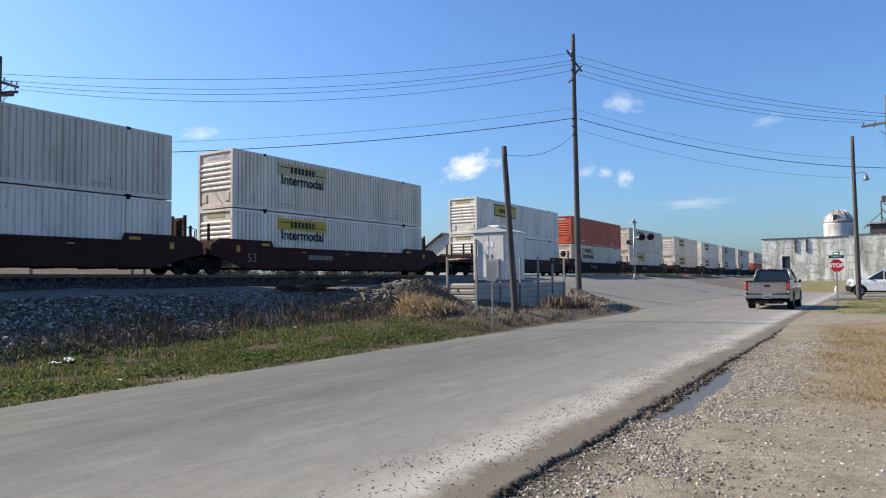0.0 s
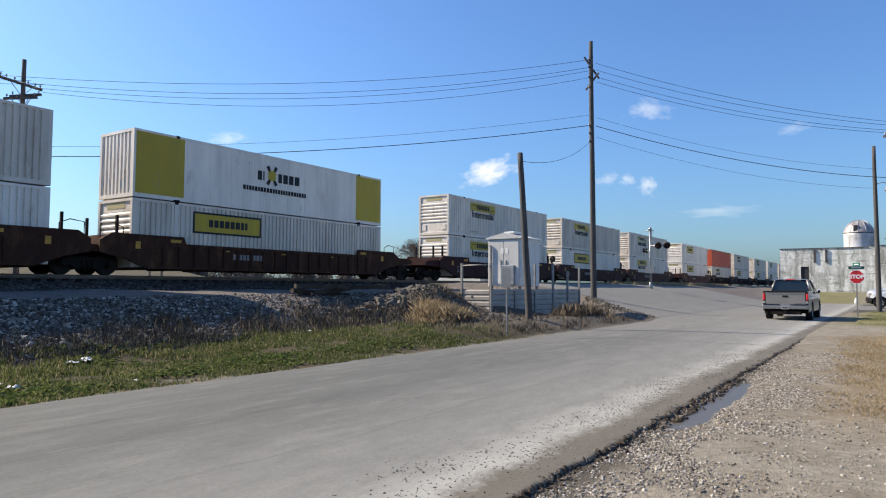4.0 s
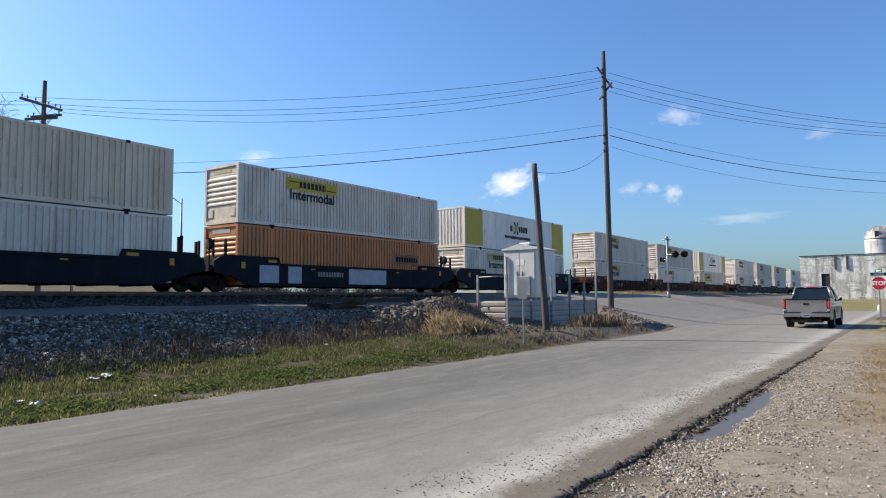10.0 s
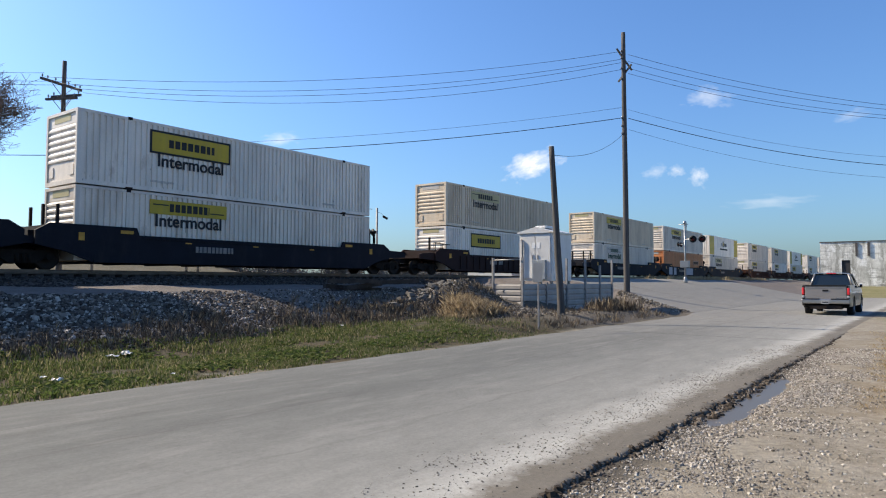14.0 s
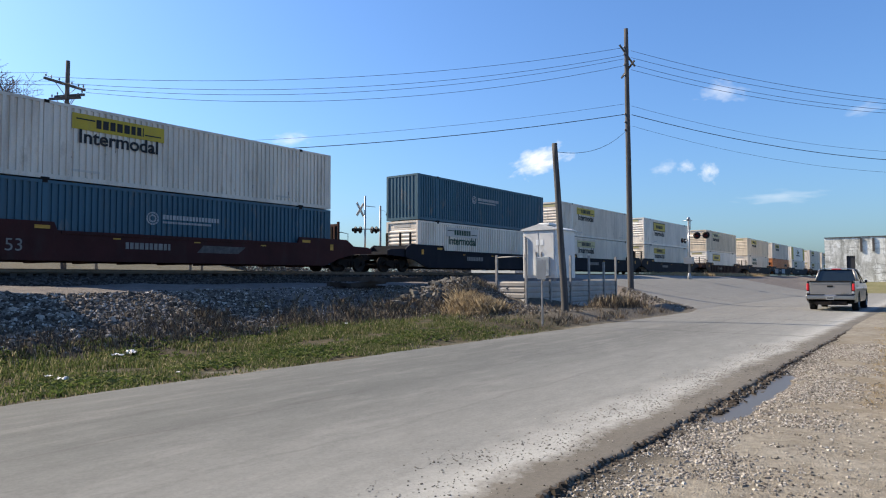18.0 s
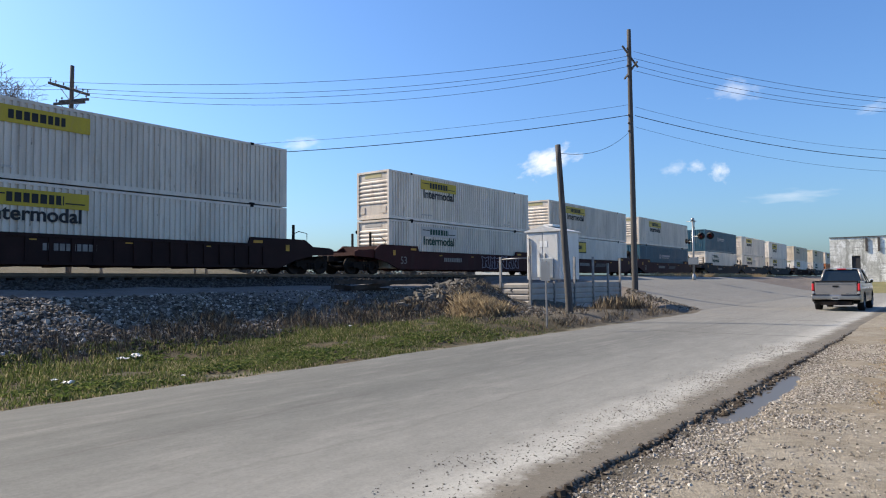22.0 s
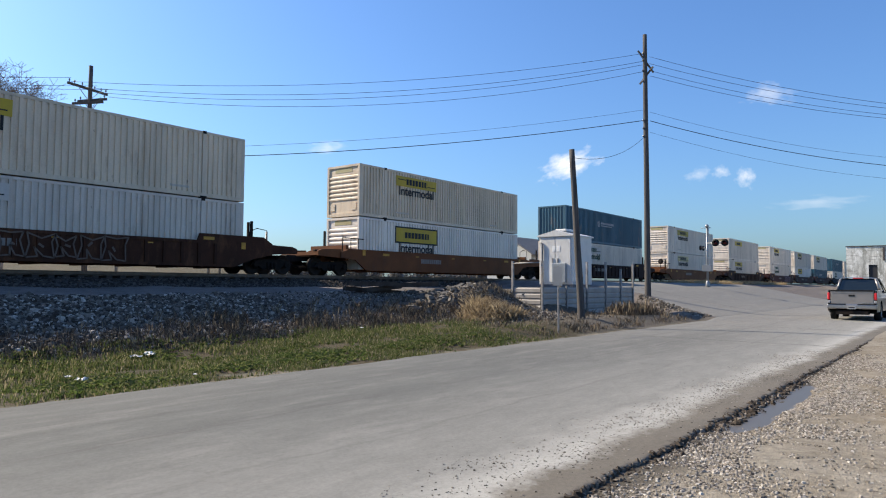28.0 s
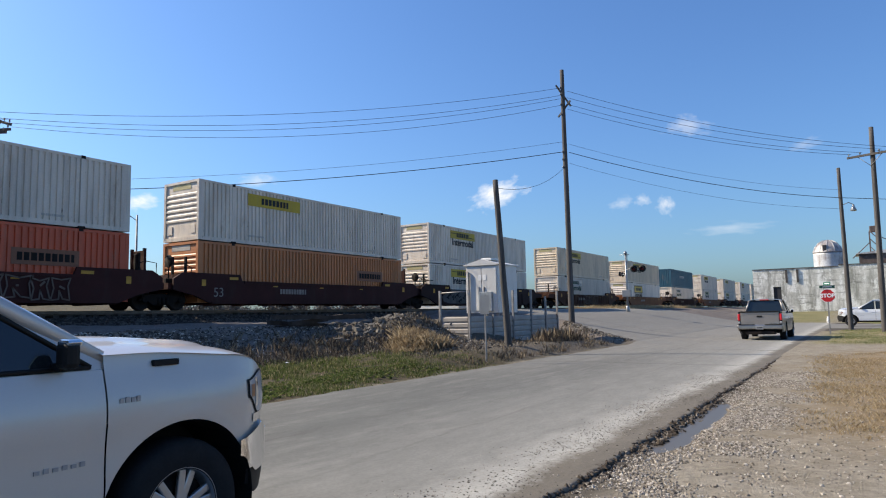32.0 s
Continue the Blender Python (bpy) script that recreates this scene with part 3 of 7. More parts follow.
@functools.lru_cache(None)
def bars_mesh(material_name, w, h, seed):
    """A brand's lettering as plain chunky bars."""
    bm = bmesh.new()
    rs = random.Random(seed)
    x = -w / 2
    while x < w / 2 - 0.02:
        bw = min(rs.uniform(0.5, 0.74) * h, w / 2 - x)
        box(bm, x, x + bw, -0.004, 0.004, -h / 2, h / 2)
        x += bw + 0.2 * h
    return mesh_from("lettering", bm, MATS[material_name])


@functools.lru_cache(None)
def panel_mesh(material_name, w, h):
    bm = bmesh.new()
    box(bm, -w / 2, w / 2, -0.004, 0.004, -h / 2, h / 2)
    return mesh_from("logo_panel", bm, MATS[material_name])


def put(name, me, parent, x, y, z, label=""):
    o = part(name, me, None, parent, label)
    o.location = (x, y, z)
    return o


def logo(c, style):
    """Company panel and lettering on the near wall: the brand as bars, the plain word as letters."""
    if style in ("yellow", "faded", "greyed"):
        m = {"yellow": YELLOW, "faded": FADED, "greyed": GREYED}[style]
        ink = GREEN_INK if style == "greyed" else INK
        put("logo_panel", panel_mesh(m.name, 3.7, 0.60), c, 4.80, -0.006, 2.30, "yellow company panel with dark lettering" if style == "yellow" else "weathered company panel")
        put("lettering", bars_mesh(ink.name, 1.9, 0.34, 3), c, 4.80, -0.014, 2.30)
        put("stripe", panel_mesh(INK.name, 0.7, 0.05), c, 3.45, -0.014, 2.40)
        put("stripe", panel_mesh(INK.name, 0.7, 0.05), c, 6.15, -0.014, 2.20)
        put("word", text_mesh("word", "Intermodal", 0.73, ink, 0.005, 0.015), c, 4.80, -0.010, 1.72)
    elif style in ("boxed", "boxed_word"):
        put("logo_border", panel_mesh(INK.name, 3.9, 0.98), c, 4.85, -0.005, 2.08)
        put("logo_panel", panel_mesh(YELLOW.name, 3.7, 0.80), c, 4.85, -0.009, 2.08, "yellow company panel with dark border")
        put("lettering", bars_mesh(INK.name, 2.2, 0.34, 5), c, 4.85, -0.017, 2.08)
        if style == "boxed_word":
            put("word", text_mesh("word", "Intermodal", 0.73, INK, 0.005, 0.015), c, 4.85, -0.010, 1.30)
    elif style == "panel":
        put("logo_panel", panel_mesh(YELLOW.name, 3.7, 0.62), c, 4.80, -0.006, 2.28, "yellow company panel with dark lettering")
        put("lettering", bars_mesh(INK.name, 1.9, 0.32, 3), c, 4.80, -0.014, 2.28)
    elif style == "teal":
        bm = bmesh.new()
        for k in range(12):
            a0 = math.pi * k / 6
            box(bm, 0.10, 0.17, -0.003, 0.003, -0.03, 0.03, pose(0, 0, 0, 0, math.degrees(a0), 0))
            box(bm, 0.21, 0.27, -0.003, 0.003, -0.055, 0.055, pose(0, 0, 0, 0, math.degrees(a0) + 15, 0))
        put("emblem", mesh_from("emblem", bm, PALE_INK), c, 6.2, -0.008, 1.75)
        put("lettering", bars_mesh(PALE_INK.name, 2.7, 0.19, 9), c, 8.0, -0.006, 1.84)
        put("lettering", bars_mesh(PALE_INK.name, 2.3, 0.09, 10), c, 7.8, -0.006, 1.62)
    elif style == "orange":
        put("logo_panel", panel_mesh(RUSTY.name, 2.5, 0.62), c, 12.8, -0.005, 1.66, "dark company panel")
        put("lettering", bars_mesh(IRON.name, 2.1, 0.3, 11), c, 12.8, -0.012, 1.66)
    elif style == "two_tone":
        put("end_band", panel_mesh(YELLOW.name, 2.3, 2.6), c, 1.25, -0.006, 1.47, "broad yellow end band")
        put("end_band", panel_mesh(YELLOW.name, 2.2, 2.6), c, CL - 1.2, -0.006, 1.47, "broad yellow end band")
        put("lettering", bars_mesh(INK.name, 0.42, 0.46, 13), c, 6.75, -0.006, 1.80)
        put("lettering", bars_mesh(INK.name, 1.55, 0.46, 14), c, 8.65, -0.006, 1.80)
        bm = bmesh.new()
        for ang in (32, -32):
            plate(bm, [(-0.10, -0.55), (0.10, -0.55), (0.06, 0.0), (0.10, 0.55), (-0.10, 0.55), (-0.06, 0.0)], -0.003 - 0.001 * (ang > 0), 0.003)
            bm.verts.ensure_lookup_table()
            for v in bm.verts[-12:]:
                v.co = pose(0, 0, 0, 0, ang, 0) @ v.co
        put("emblem", mesh_from("emblem", bm, INK), c, 7.45, -0.012, 1.86, "dark crossed emblem with a yellow heart")
        bm = bmesh.new()
        plate(bm, [(0.32 * math.cos(k * math.pi / 8) * (1 if k % 2 else 0.7), 0.32 * math.sin(k * math.pi / 8) * (1 if k % 2 else 0.7)) for k in range(16)], -0.003, 0.003)
        put("emblem", mesh_from("emblem", bm, YELLOW), c, 7.45, -0.020, 1.86)
        put("lettering", bars_mesh(INK.name, 4.2, 0.22, 15), c, 7.75, -0.006, 1.10)
    if style not in ("two_tone", "teal"):
        put("small_print", bars_mesh(GREYED.name, 1.1, 0.09, 21), c, 3.5, -0.006, 0.42)
        put("small_print", bars_mesh(GREYED.name, 0.9, 0.09, 23), c, 13.0, -0.006, 0.36)


FLUTED = ("TEAL", "TWO")


def container(kind, style, where):
    m = {"W": WHITE, "C": CREAM, "N": CLEAN, "O": ORANGE, "R": RED, "TEAL": TEAL, "TWO": CLEAN}[kind]
    words = {"W": "white corrugated container on a well car", "C": "aged cream corrugated container on a well car", "N": "clean white corrugated container on a well car",
             "O": "orange corrugated container on a well car", "R": "orange-red corrugated container on a well car", "TEAL": "teal blue corrugated container on a well car",
             "TWO": "white container with broad yellow ends on a well car"}[kind]
    tail = {"yellow": ", yellow company panel", "faded": ", faded company panel", "greyed": ", greyed lettering", "boxed": ", bordered yellow panel",
            "boxed_word": ", bordered yellow panel", "panel": ", small yellow panel"}.get(style, "")
    c = empty("freight_container", pose(0, 0, 0), words + tail, "container", "containers on the train")
    for piece in ("side_panel", "far_panel", "roof", "floor", "frame"):
        shape = "smooth_panel" if kind == "TWO" and piece == "side_panel" else piece
        put("side_panel" if piece == "far_panel" else piece, container_mesh(shape, m.name), c, 0, 0, 0)
    endp = "fluted_end" if kind in FLUTED else "ribbed_end"
    put("end_wall", container_mesh(endp, m.name), c, 0, 0, 0)
    put("door", container_mesh("door", m.name), c, 0, 0, 0)
    put("door", container_mesh("door", m.name), c, 0, CW / 2 - 0.13, 0)
    for x in (2.06, CL - 2.06):
        put("casting", container_mesh("casting", IRON.name), c, x, -0.012, CH - 0.04)
        put("stacking_lock", container_mesh("stacking_lock", IRON.name), c, x, -0.012, 0.0)
    if endp == "ribbed_end":
        o = put("end_label", panel_mesh(FADED.name if style in ("yellow", "panel", "boxed", "boxed_word") else GREYED.name, 1.35, 0.26), c, 0.042, CW / 2, CH - 0.28)
        o.rotation_euler = (0, 0, radians(-90))
    logo(c, style)
    return c


# ---- well cars ----
CARS = {"maroon": mat("maroon_car_paint", (0.055, 0.014, 0.012), 0.7, 0, 0.3, 0.8, 20, (0.05, 0.03, 0.025), 0.7, 0.1, 0.2),
        "brown": mat("rusty_brown_car_paint", (0.065, 0.024, 0.012), 0.75, 0, 0.35, 0.9, 20, (0.2, 0.09, 0.04), 0.7, 0.2, 0.2),
        "navy": mat("dark_blue_car_paint", (0.010, 0.011, 0.018), 0.75, 0, 0.3, 0.8, 20, (0.03, 0.027, 0.027), 0.6, 0.1, 0.2),
        "black": mat("black_car_paint", (0.032, 0.014, 0.012), 0.75, 0, 0.3, 0.8, 20, (0.03, 0.018, 0.014), 0.6, 0.1, 0.2),
        "ochre": mat("ochre_car_paint", (0.17, 0.062, 0.022), 0.7, 0, 0.25, 0.8, 20, (0.10, 0.05, 0.03), 0.6, 0.1, 0.2)}
CAR_WORDS = {"maroon": "maroon", "brown": "rusty brown ribbed", "navy": "dark blue", "black": "sooty black ribbed", "ochre": "faded ochre yellow"}
STENCIL = mat("white_stencil", (0.25, 0.22, 0.195), 0.7, 0, 0.3, 3, 30)
REFLECT = mat("yellow_reflector", (0.60, 0.30, 0.03), 0.6, 0, 0.4)
WHEEL_STEEL = mat("wheel_steel", (0.03, 0.023, 0.019), 0.65, 0.3, 0.35, 4, 30)
GREASE = mat("greasy_bogie_iron", (0.018, 0.014, 0.012), 0.85, 0.1, 0.4, 3, 30, (0.05, 0.03, 0.02), 0.5)
PATCH = mat("grey_primer_patch", (0.40, 0.42, 0.45), 0.7, 0, 0.2, 2, 20)


@functools.lru_cache(None)
def car_mesh(piece, material_name):
    m = MATS[material_name]
    bm = bmesh.new()
    if piece == "plain_sill":
        plate(bm, [(-1.5, 0.92), (-0.5, 0.86), (0.35, 0.30), (CL - 0.35, 0.30), (CL + 0.5, 0.86), (CL + 1.5, 0.92), (CL + 1.5, 1.22), (CL + 0.9, 1.42),
                   (-0.9, 1.42), (-1.5, 1.22)], -0.055, 0.055)
        box(bm, 0.4, CL - 0.4, -0.075, 0.075, 1.36, 1.42)
        box(bm, 0.6, CL - 0.6, -0.075, 0.075, 0.285, 0.36)
    elif piece == "side_sill":
        out = [(-1.45, 0.90), (-0.35, 0.66), (0.55, 0.30), (CL - 0.55, 0.30), (CL + 0.35, 0.66), (CL + 1.45, 0.90), (CL + 1.45, 1.40), (CL + 0.95, 1.70),
               (CL - 2.3, 1.70), (CL - 2.42, 1.40), (2.42, 1.40), (2.3, 1.70), (-0.95, 1.70), (-1.45, 1.40)]
        plate(bm, out, -0.055, 0.055)
        box(bm, 2.55, CL - 2.55, -0.10, 0.09, 1.28, 1.40)
        box(bm, 0.6, CL - 0.6, -0.09, 0.09, 0.285, 0.40)
    elif piece == "rib":
        box(bm, -0.06, 0.06, -0.12, -0.055, 0.40, 1.28)
    elif piece == "floor":
        box(bm, -0.12, 0.12, -1.40, 1.40, 0.24, 0.34)
    elif piece == "end_platform":
        box(bm, -1.62, 0.05, -1.40, 1.40, 0.92, 1.20)
        box(bm, -1.05, -0.85, -1.40, 1.40, 0.80, 1.62)
        box(bm, -1.9, -1.2, -0.40, 0.40, 0.62, 1.05)
    elif piece == "end_sill":
        for y0, y1 in ((-1.46, -1.36), (1.36, 1.46)):
            plate(bm, [(-3.0, 1.0), (-1.4, 0.92), (-1.4, 1.38), (-2.7, 1.34), (-3.0, 1.24)], y0, y1)
        box(bm, -3.0, -1.6, -1.36, 1.36, 1.02, 1.2)
    elif piece == "guide_post":
        box(bm, -0.05, 0.05, -0.06, 0.06, 1.10, 2.45, None, 0.015)
    elif piece == "bulkhead":
        box(bm, -0.04, 0.04, -0.42, 0.42, 1.14, 2.62, None, 0.02)
        box(bm, -0.06, 0.06, -0.50, -0.40, 1.10, 2.72)
        box(bm, -0.06, 0.06, 0.40, 0.50, 1.10, 2.72)
    elif piece == "hand_brake":
        tube(bm, (0, 0, 1.1), (0, 0, 2.35), 0.035, 0.035, 6)
        lathe(bm, [(0.05, -0.02), (0.28, -0.02), (0.30, 0.0), (0.28, 0.02), (0.05, 0.02)], "X", 14, (0, 0, 2.2))
    elif piece == "grab_rail":
        pipe(bm, [(0, 0, 1.1), (0, 0, 2.05), (0.55, 0, 2.12), (0.95, 0, 1.95), (0.95, 0, 1.6)], 0.022, 6)
    elif piece == "railing":
        for x in (-0.15, -0.7, -1.3):
            tube(bm, (x, 0, 1.1), (x, 0, 2.02), 0.025, 0.025, 6)
        pipe(bm, [(0.25, 0, 1.98), (-1.3, 0, 2.02), (-1.32, 0, 1.4)], 0.028, 6)
    elif piece == "walkway":
        box(bm, -1.9, 0.2, -0.5, 0.5, 1.20, 1.25)
    elif piece == "brake_box":
        box(bm, -0.35, 0.35, -0.08, 0.08, 1.05, 1.42, None, 0.02)
    elif piece == "coupler":
        box(bm, -3.70, -1.8, -0.13, 0.13, 0.72, 0.96)
        box(bm, -3.72, -3.35, -0.22, 0.24, 0.66, 1.02, None, 0.05)
        pipe(bm, [(-2.0, -0.5, 0.8), (-2.6, -0.42, 0.38), (-3.2, -0.3, 0.32), (-3.7, -0.2, 0.55)], 0.03, 6)
    elif piece == "bolster":
        box(bm, -0.22, 0.22, -1.0, 1.0, 0.42, 0.72)
        lathe(bm, [(0.36, 0.70), (0.36, 0.80), (0.25, 0.86)], "Z", 14)
    elif piece == "side_frame":
        plate(bm, [(-1.15, 0.40), (-0.98, 0.62), (-0.55, 0.70), (0.55, 0.70), (0.98, 0.62), (1.15, 0.40), (0.72, 0.40), (0.45, 0.22), (-0.45, 0.22), (-0.72, 0.40)], -0.09, 0.09)
        for x in (-0.2, 0.0, 0.2):
            tube(bm, (x, -0.10, 0.26), (x, -0.10, 0.56), 0.07, 0.07, 8)
        for x in (-0.89, 0.89):
            lathe(bm, [(0.13, -0.17), (0.13, 0.06)], "Y", 12, (x, 0, 0.46))
    elif piece == "wheel":
        lathe(bm, [(0.10, -0.08), (0.14, -0.02), (0.34, 0.02), (0.40, -0.06), (0.455, -0.06), (0.465, 0.05), (0.495, 0.08), (0.44, 0.09), (0.34, 0.05), (0.10, 0.08)], "Y", 28)
    elif piece == "axle":
        tube(bm, (0, -0.98, 0), (0, 0.98, 0), 0.08, 0.08, 10)
    return mesh_from(piece, bm, m)


def bogie(car, x):
    b = put("bogie", car_mesh("bolster", GREASE.name), car, x, 0, 0)
    for y in (-1.0, 1.0):
        put("side_frame", car_mesh("side_frame", GREASE.name), b, 0, y, 0)
    for dx in (-0.89, 0.89):
        put("axle", car_mesh("axle", WHEEL_STEEL.name), b, dx, 0, 0.46)
        for y in (-0.80, 0.80):
            o = put("wheel", car_mesh("wheel", WHEEL_STEEL.name), b, dx, y, 0.46)
            if y > 0:
                o.rotation_euler = (0, 0, math.pi)


def scrawl(car, x0, x1, seed, material, name="graffiti"):
    """Sprayed block outlines that spell nothing."""
    bm, rs = bmesh.new(), random.Random(seed)

    def stroke(p, q, t=0.028):
        d = Vector((q[0] - p[0], 0, q[1] - p[1]))
        box(bm, -0.01, d.length + 0.01, -0.003, 0.003, -t, t, Matrix.Translation((p[0], 0, p[1])) @ pose(0, 0, 0, 0, -math.degrees(math.atan2(d.z, d.x)), 0))

    x = x0
    while x < x1:
        w, lean = rs.uniform(0.62, 0.95), rs.uniform(-0.12, 0.12)
        lo, hi = 0.42 + rs.uniform(-0.04, 0.06), 1.30 + rs.uniform(-0.08, 0.04)
        cut = rs.uniform(0.25, 0.5)
        ring = [(x, lo), (x + w * 0.42, lo + 0.04), (x + w * cut, lo + 0.38), (x + w * 0.62, lo + 0.05), (x + w, lo), (x + w * 0.86 + lean, hi - 0.3),
                (x + w + lean, hi), (x + w * 0.5 + lean, hi - rs.uniform(0.05, 0.25)), (x + lean, hi), (x + 0.1 + lean * 0.5, hi - 0.4)]
        for p, q in zip(ring, ring[1:] + ring[:1]):
            stroke(p, q)
        m = (x + w * 0.45, 0.92)
        stroke(m, (m[0] + rs.uniform(0.08, 0.2), m[1] + rs.uniform(-0.2, 0.2)), 0.04)
        x += w * 1.02
    put(name, mesh_from(name, bm, material), car, 0, -1.62, 0, "pale sprayed graffiti outlines")


def well_car(colour, rear, front, seed, graffiti=""):
    """rear, front: 'joint' where a bogie is shared with the next unit, 'coupler' at a car's outer end."""
    m = CARS[colour].name
    car = empty("well_car", pose(0, 0, 0), CAR_WORDS[colour] + " double-stack well car rolling on the rails", "railway car", "cars of the train")
    rs = random.Random(seed)
    for y in (-1.5, 1.5):
        o = put("side_sill", car_mesh("plain_sill" if colour == "ochre" else "side_sill", m), car, 0, y, 0)
        if y > 0:
            o.rotation_euler = (0, 0, math.pi)
            o.location.x = CL
    if colour in ("brown", "black"):
        for x in np.arange(1.3, CL - 1.0, 0.78):
            put("rib", car_mesh("rib", m), car, x, -1.5, 0)
    for x in np.linspace(0.7, CL - 0.7, 9):
        put("cross_member", car_mesh("floor", m), car, x, 0, 0)
    for k, end in ((0, rear), (1, front)):
        def at(name, piece, x, y, mm=m):
            o = put(name, car_mesh(piece, mm), car, CL - x if k else x, y, 0)
            if k:
                o.rotation_euler = (0, 0, math.pi)
            return o
        at("end_platform", "end_platform", 0, 0)
        at("walkway", "walkway", 0, 0, IRON.name)
        for y in (-1.15, -0.55, 0.55, 1.15):
            if rs.random() < (0.35 if colour in ("brown", "black", "ochre") else 0.75):
                at("guide_post", "guide_post", -0.55 - 0.25 * (abs(y) < 1), y, IRON.name)
        if colour == "maroon" and k == 1:
            at("bulkhead", "bulkhead", -1.05, -0.35, m)
        if rs.random() < 0.5:
            at("hand_brake", "hand_brake", -1.25, rs.choice((-0.9, 0.9)), IRON.name)
        if colour in ("brown", "ochre", "black") and end == "coupler":
            at("railing", "railing", 0, -1.42 if k == 0 else 1.42, IRON.name)
        if rs.random() < 0.6:
            at("grab_rail", "grab_rail", -1.3, -1.3, IRON.name)
        if rs.random() < 0.8:
            at("brake_box", "brake_box", -1.15, rs.choice((-1.0, 0.6)), IRON.name)
        if end == "coupler":
            at("end_sill", "end_sill", 0, 0)
            at("coupler", "coupler", 0, 0, GREASE.name)
            bogie(car, (CL + 1.75) if k else -1.75)
        elif k == 0:
            bogie(car, -1.65)
    # reflectors and stencils on the near side
    for x in (1.9, CL - 1.9):
        put("reflector", panel_mesh(REFLECT.name, 0.52, 0.13), car, x, -1.565, 1.50 if colour != "ochre" else 1.2)
    for x in (4.6, 8.1, 11.6):
        put("reflector", panel_mesh(REFLECT.name, 0.3, 0.05), car, x, -1.565, 1.18)
    for x in (0.15, CL - 0.15):
        put("reflector", panel_mesh(REFLECT.name, 0.22, 0.30), car, x, -1.565, 1.25)
    if colour == "maroon":
        put("number", text_mesh("number", "53", 0.62, STENCIL, 0.004, 0.0), car, 1.0, -1.562, 0.80)
    put("lettering", bars_mesh(STENCIL.name, 1.9, 0.26, 31), car, 5.9, -1.562, 0.93)
    if graffiti == "strokes":
        x0, x1 = (9.2, 13.2) if colour == "maroon" else (6.3, 10.0)
        scrawl(car, x0, x1, seed, mat("lilac_spray", (0.27, 0.23, 0.27), 0.8) if colour == "maroon" else mat("dull_brown_spray", (0.17, 0.125, 0.10), 0.8))
    elif graffiti == "long":
        scrawl(car, 10.4, 13.4, seed, mat("dull_brown_spray", (0.17, 0.125, 0.10), 0.8))
    elif graffiti == "mural":
        bm, rs = bmesh.new(), random.Random(seed)
        plate(bm, [(1.3, 0.50), (2.2, 0.36), (6.9, 0.36), (7.6, 0.62), (7.1, 0.95), (7.5, 1.40), (2.6, 1.40), (1.8, 1.15), (1.1, 0.85)], -0.003, 0.003)
        put("mural", mesh_from("mural", bm, mat("grey_sprayed_mural", (0.12, 0.108, 0.10), 0.85, 0, 0.35, 1.2, 14, (0.05, 0.045, 0.045), 0.7)), car, 0, -1.622, 0, "grey sprayed mural with dark arrow strokes")
        bm = bmesh.new()
        for k in range(26):
            x, z, n = 1.5 + k * 0.22 + rs.uniform(-0.1, 0.1), rs.uniform(0.5, 1.25), rs.uniform(0.18, 0.42)
            plate(bm, [(x, z), (x + n * 1.3, z + n * 0.62), (x + n * 1.5, z + n * 0.5), (x + n * 0.75, z + n * 0.08), (x + n, z - n * 0.35)], -0.003, 0.003)
        put("graffiti", mesh_from("graffiti", bm, IRON), car, 0, -1.629, 0)
        bm = bmesh.new()
        for k in range(40):
            x, z, n = rs.uniform(7.8, 13.5), rs.uniform(0.45, 1.25), rs.uniform(0.1, 0.3)
            plate(bm, [(x, z), (x + n, z + n * 0.9), (x + n * 1.15, z + n * 0.8), (x + 0.08, z - 0.03)], -0.003, 0.003)
        put("faded_strokes", mesh_from("faded_strokes", bm, mat("faded_grey_spray", (0.055, 0.045, 0.042), 0.85)), car, 0, -1.622, 0)
    elif graffiti == "patches":
        for x, w in ((1.1, 1.2), (2.9, 0.9), (7.3, 3.2)):
            put("paint_patch", panel_mesh(PATCH.name, w, 0.86), car, x + w / 2, -1.565, 0.86)
    elif graffiti == "swoosh":
        bm = bmesh.new()
        plate(bm, [(-1.2, -0.16), (0.9, -0.16), (1.3, 0.16), (-0.9, 0.16)], -0.004, 0.004)
        put("emblem", mesh_from("emblem", bm, mat("faded_car_emblem", (0.13, 0.11, 0.10), 0.8, 0, 0.4, 4, 20)), car, 9.3, -1.562, 0.9)
    return car


def train_shift(t):
    """Metres that the slowly gathering train has rolled since the start."""
    return 14.078 * t + 0.02119 * t * t


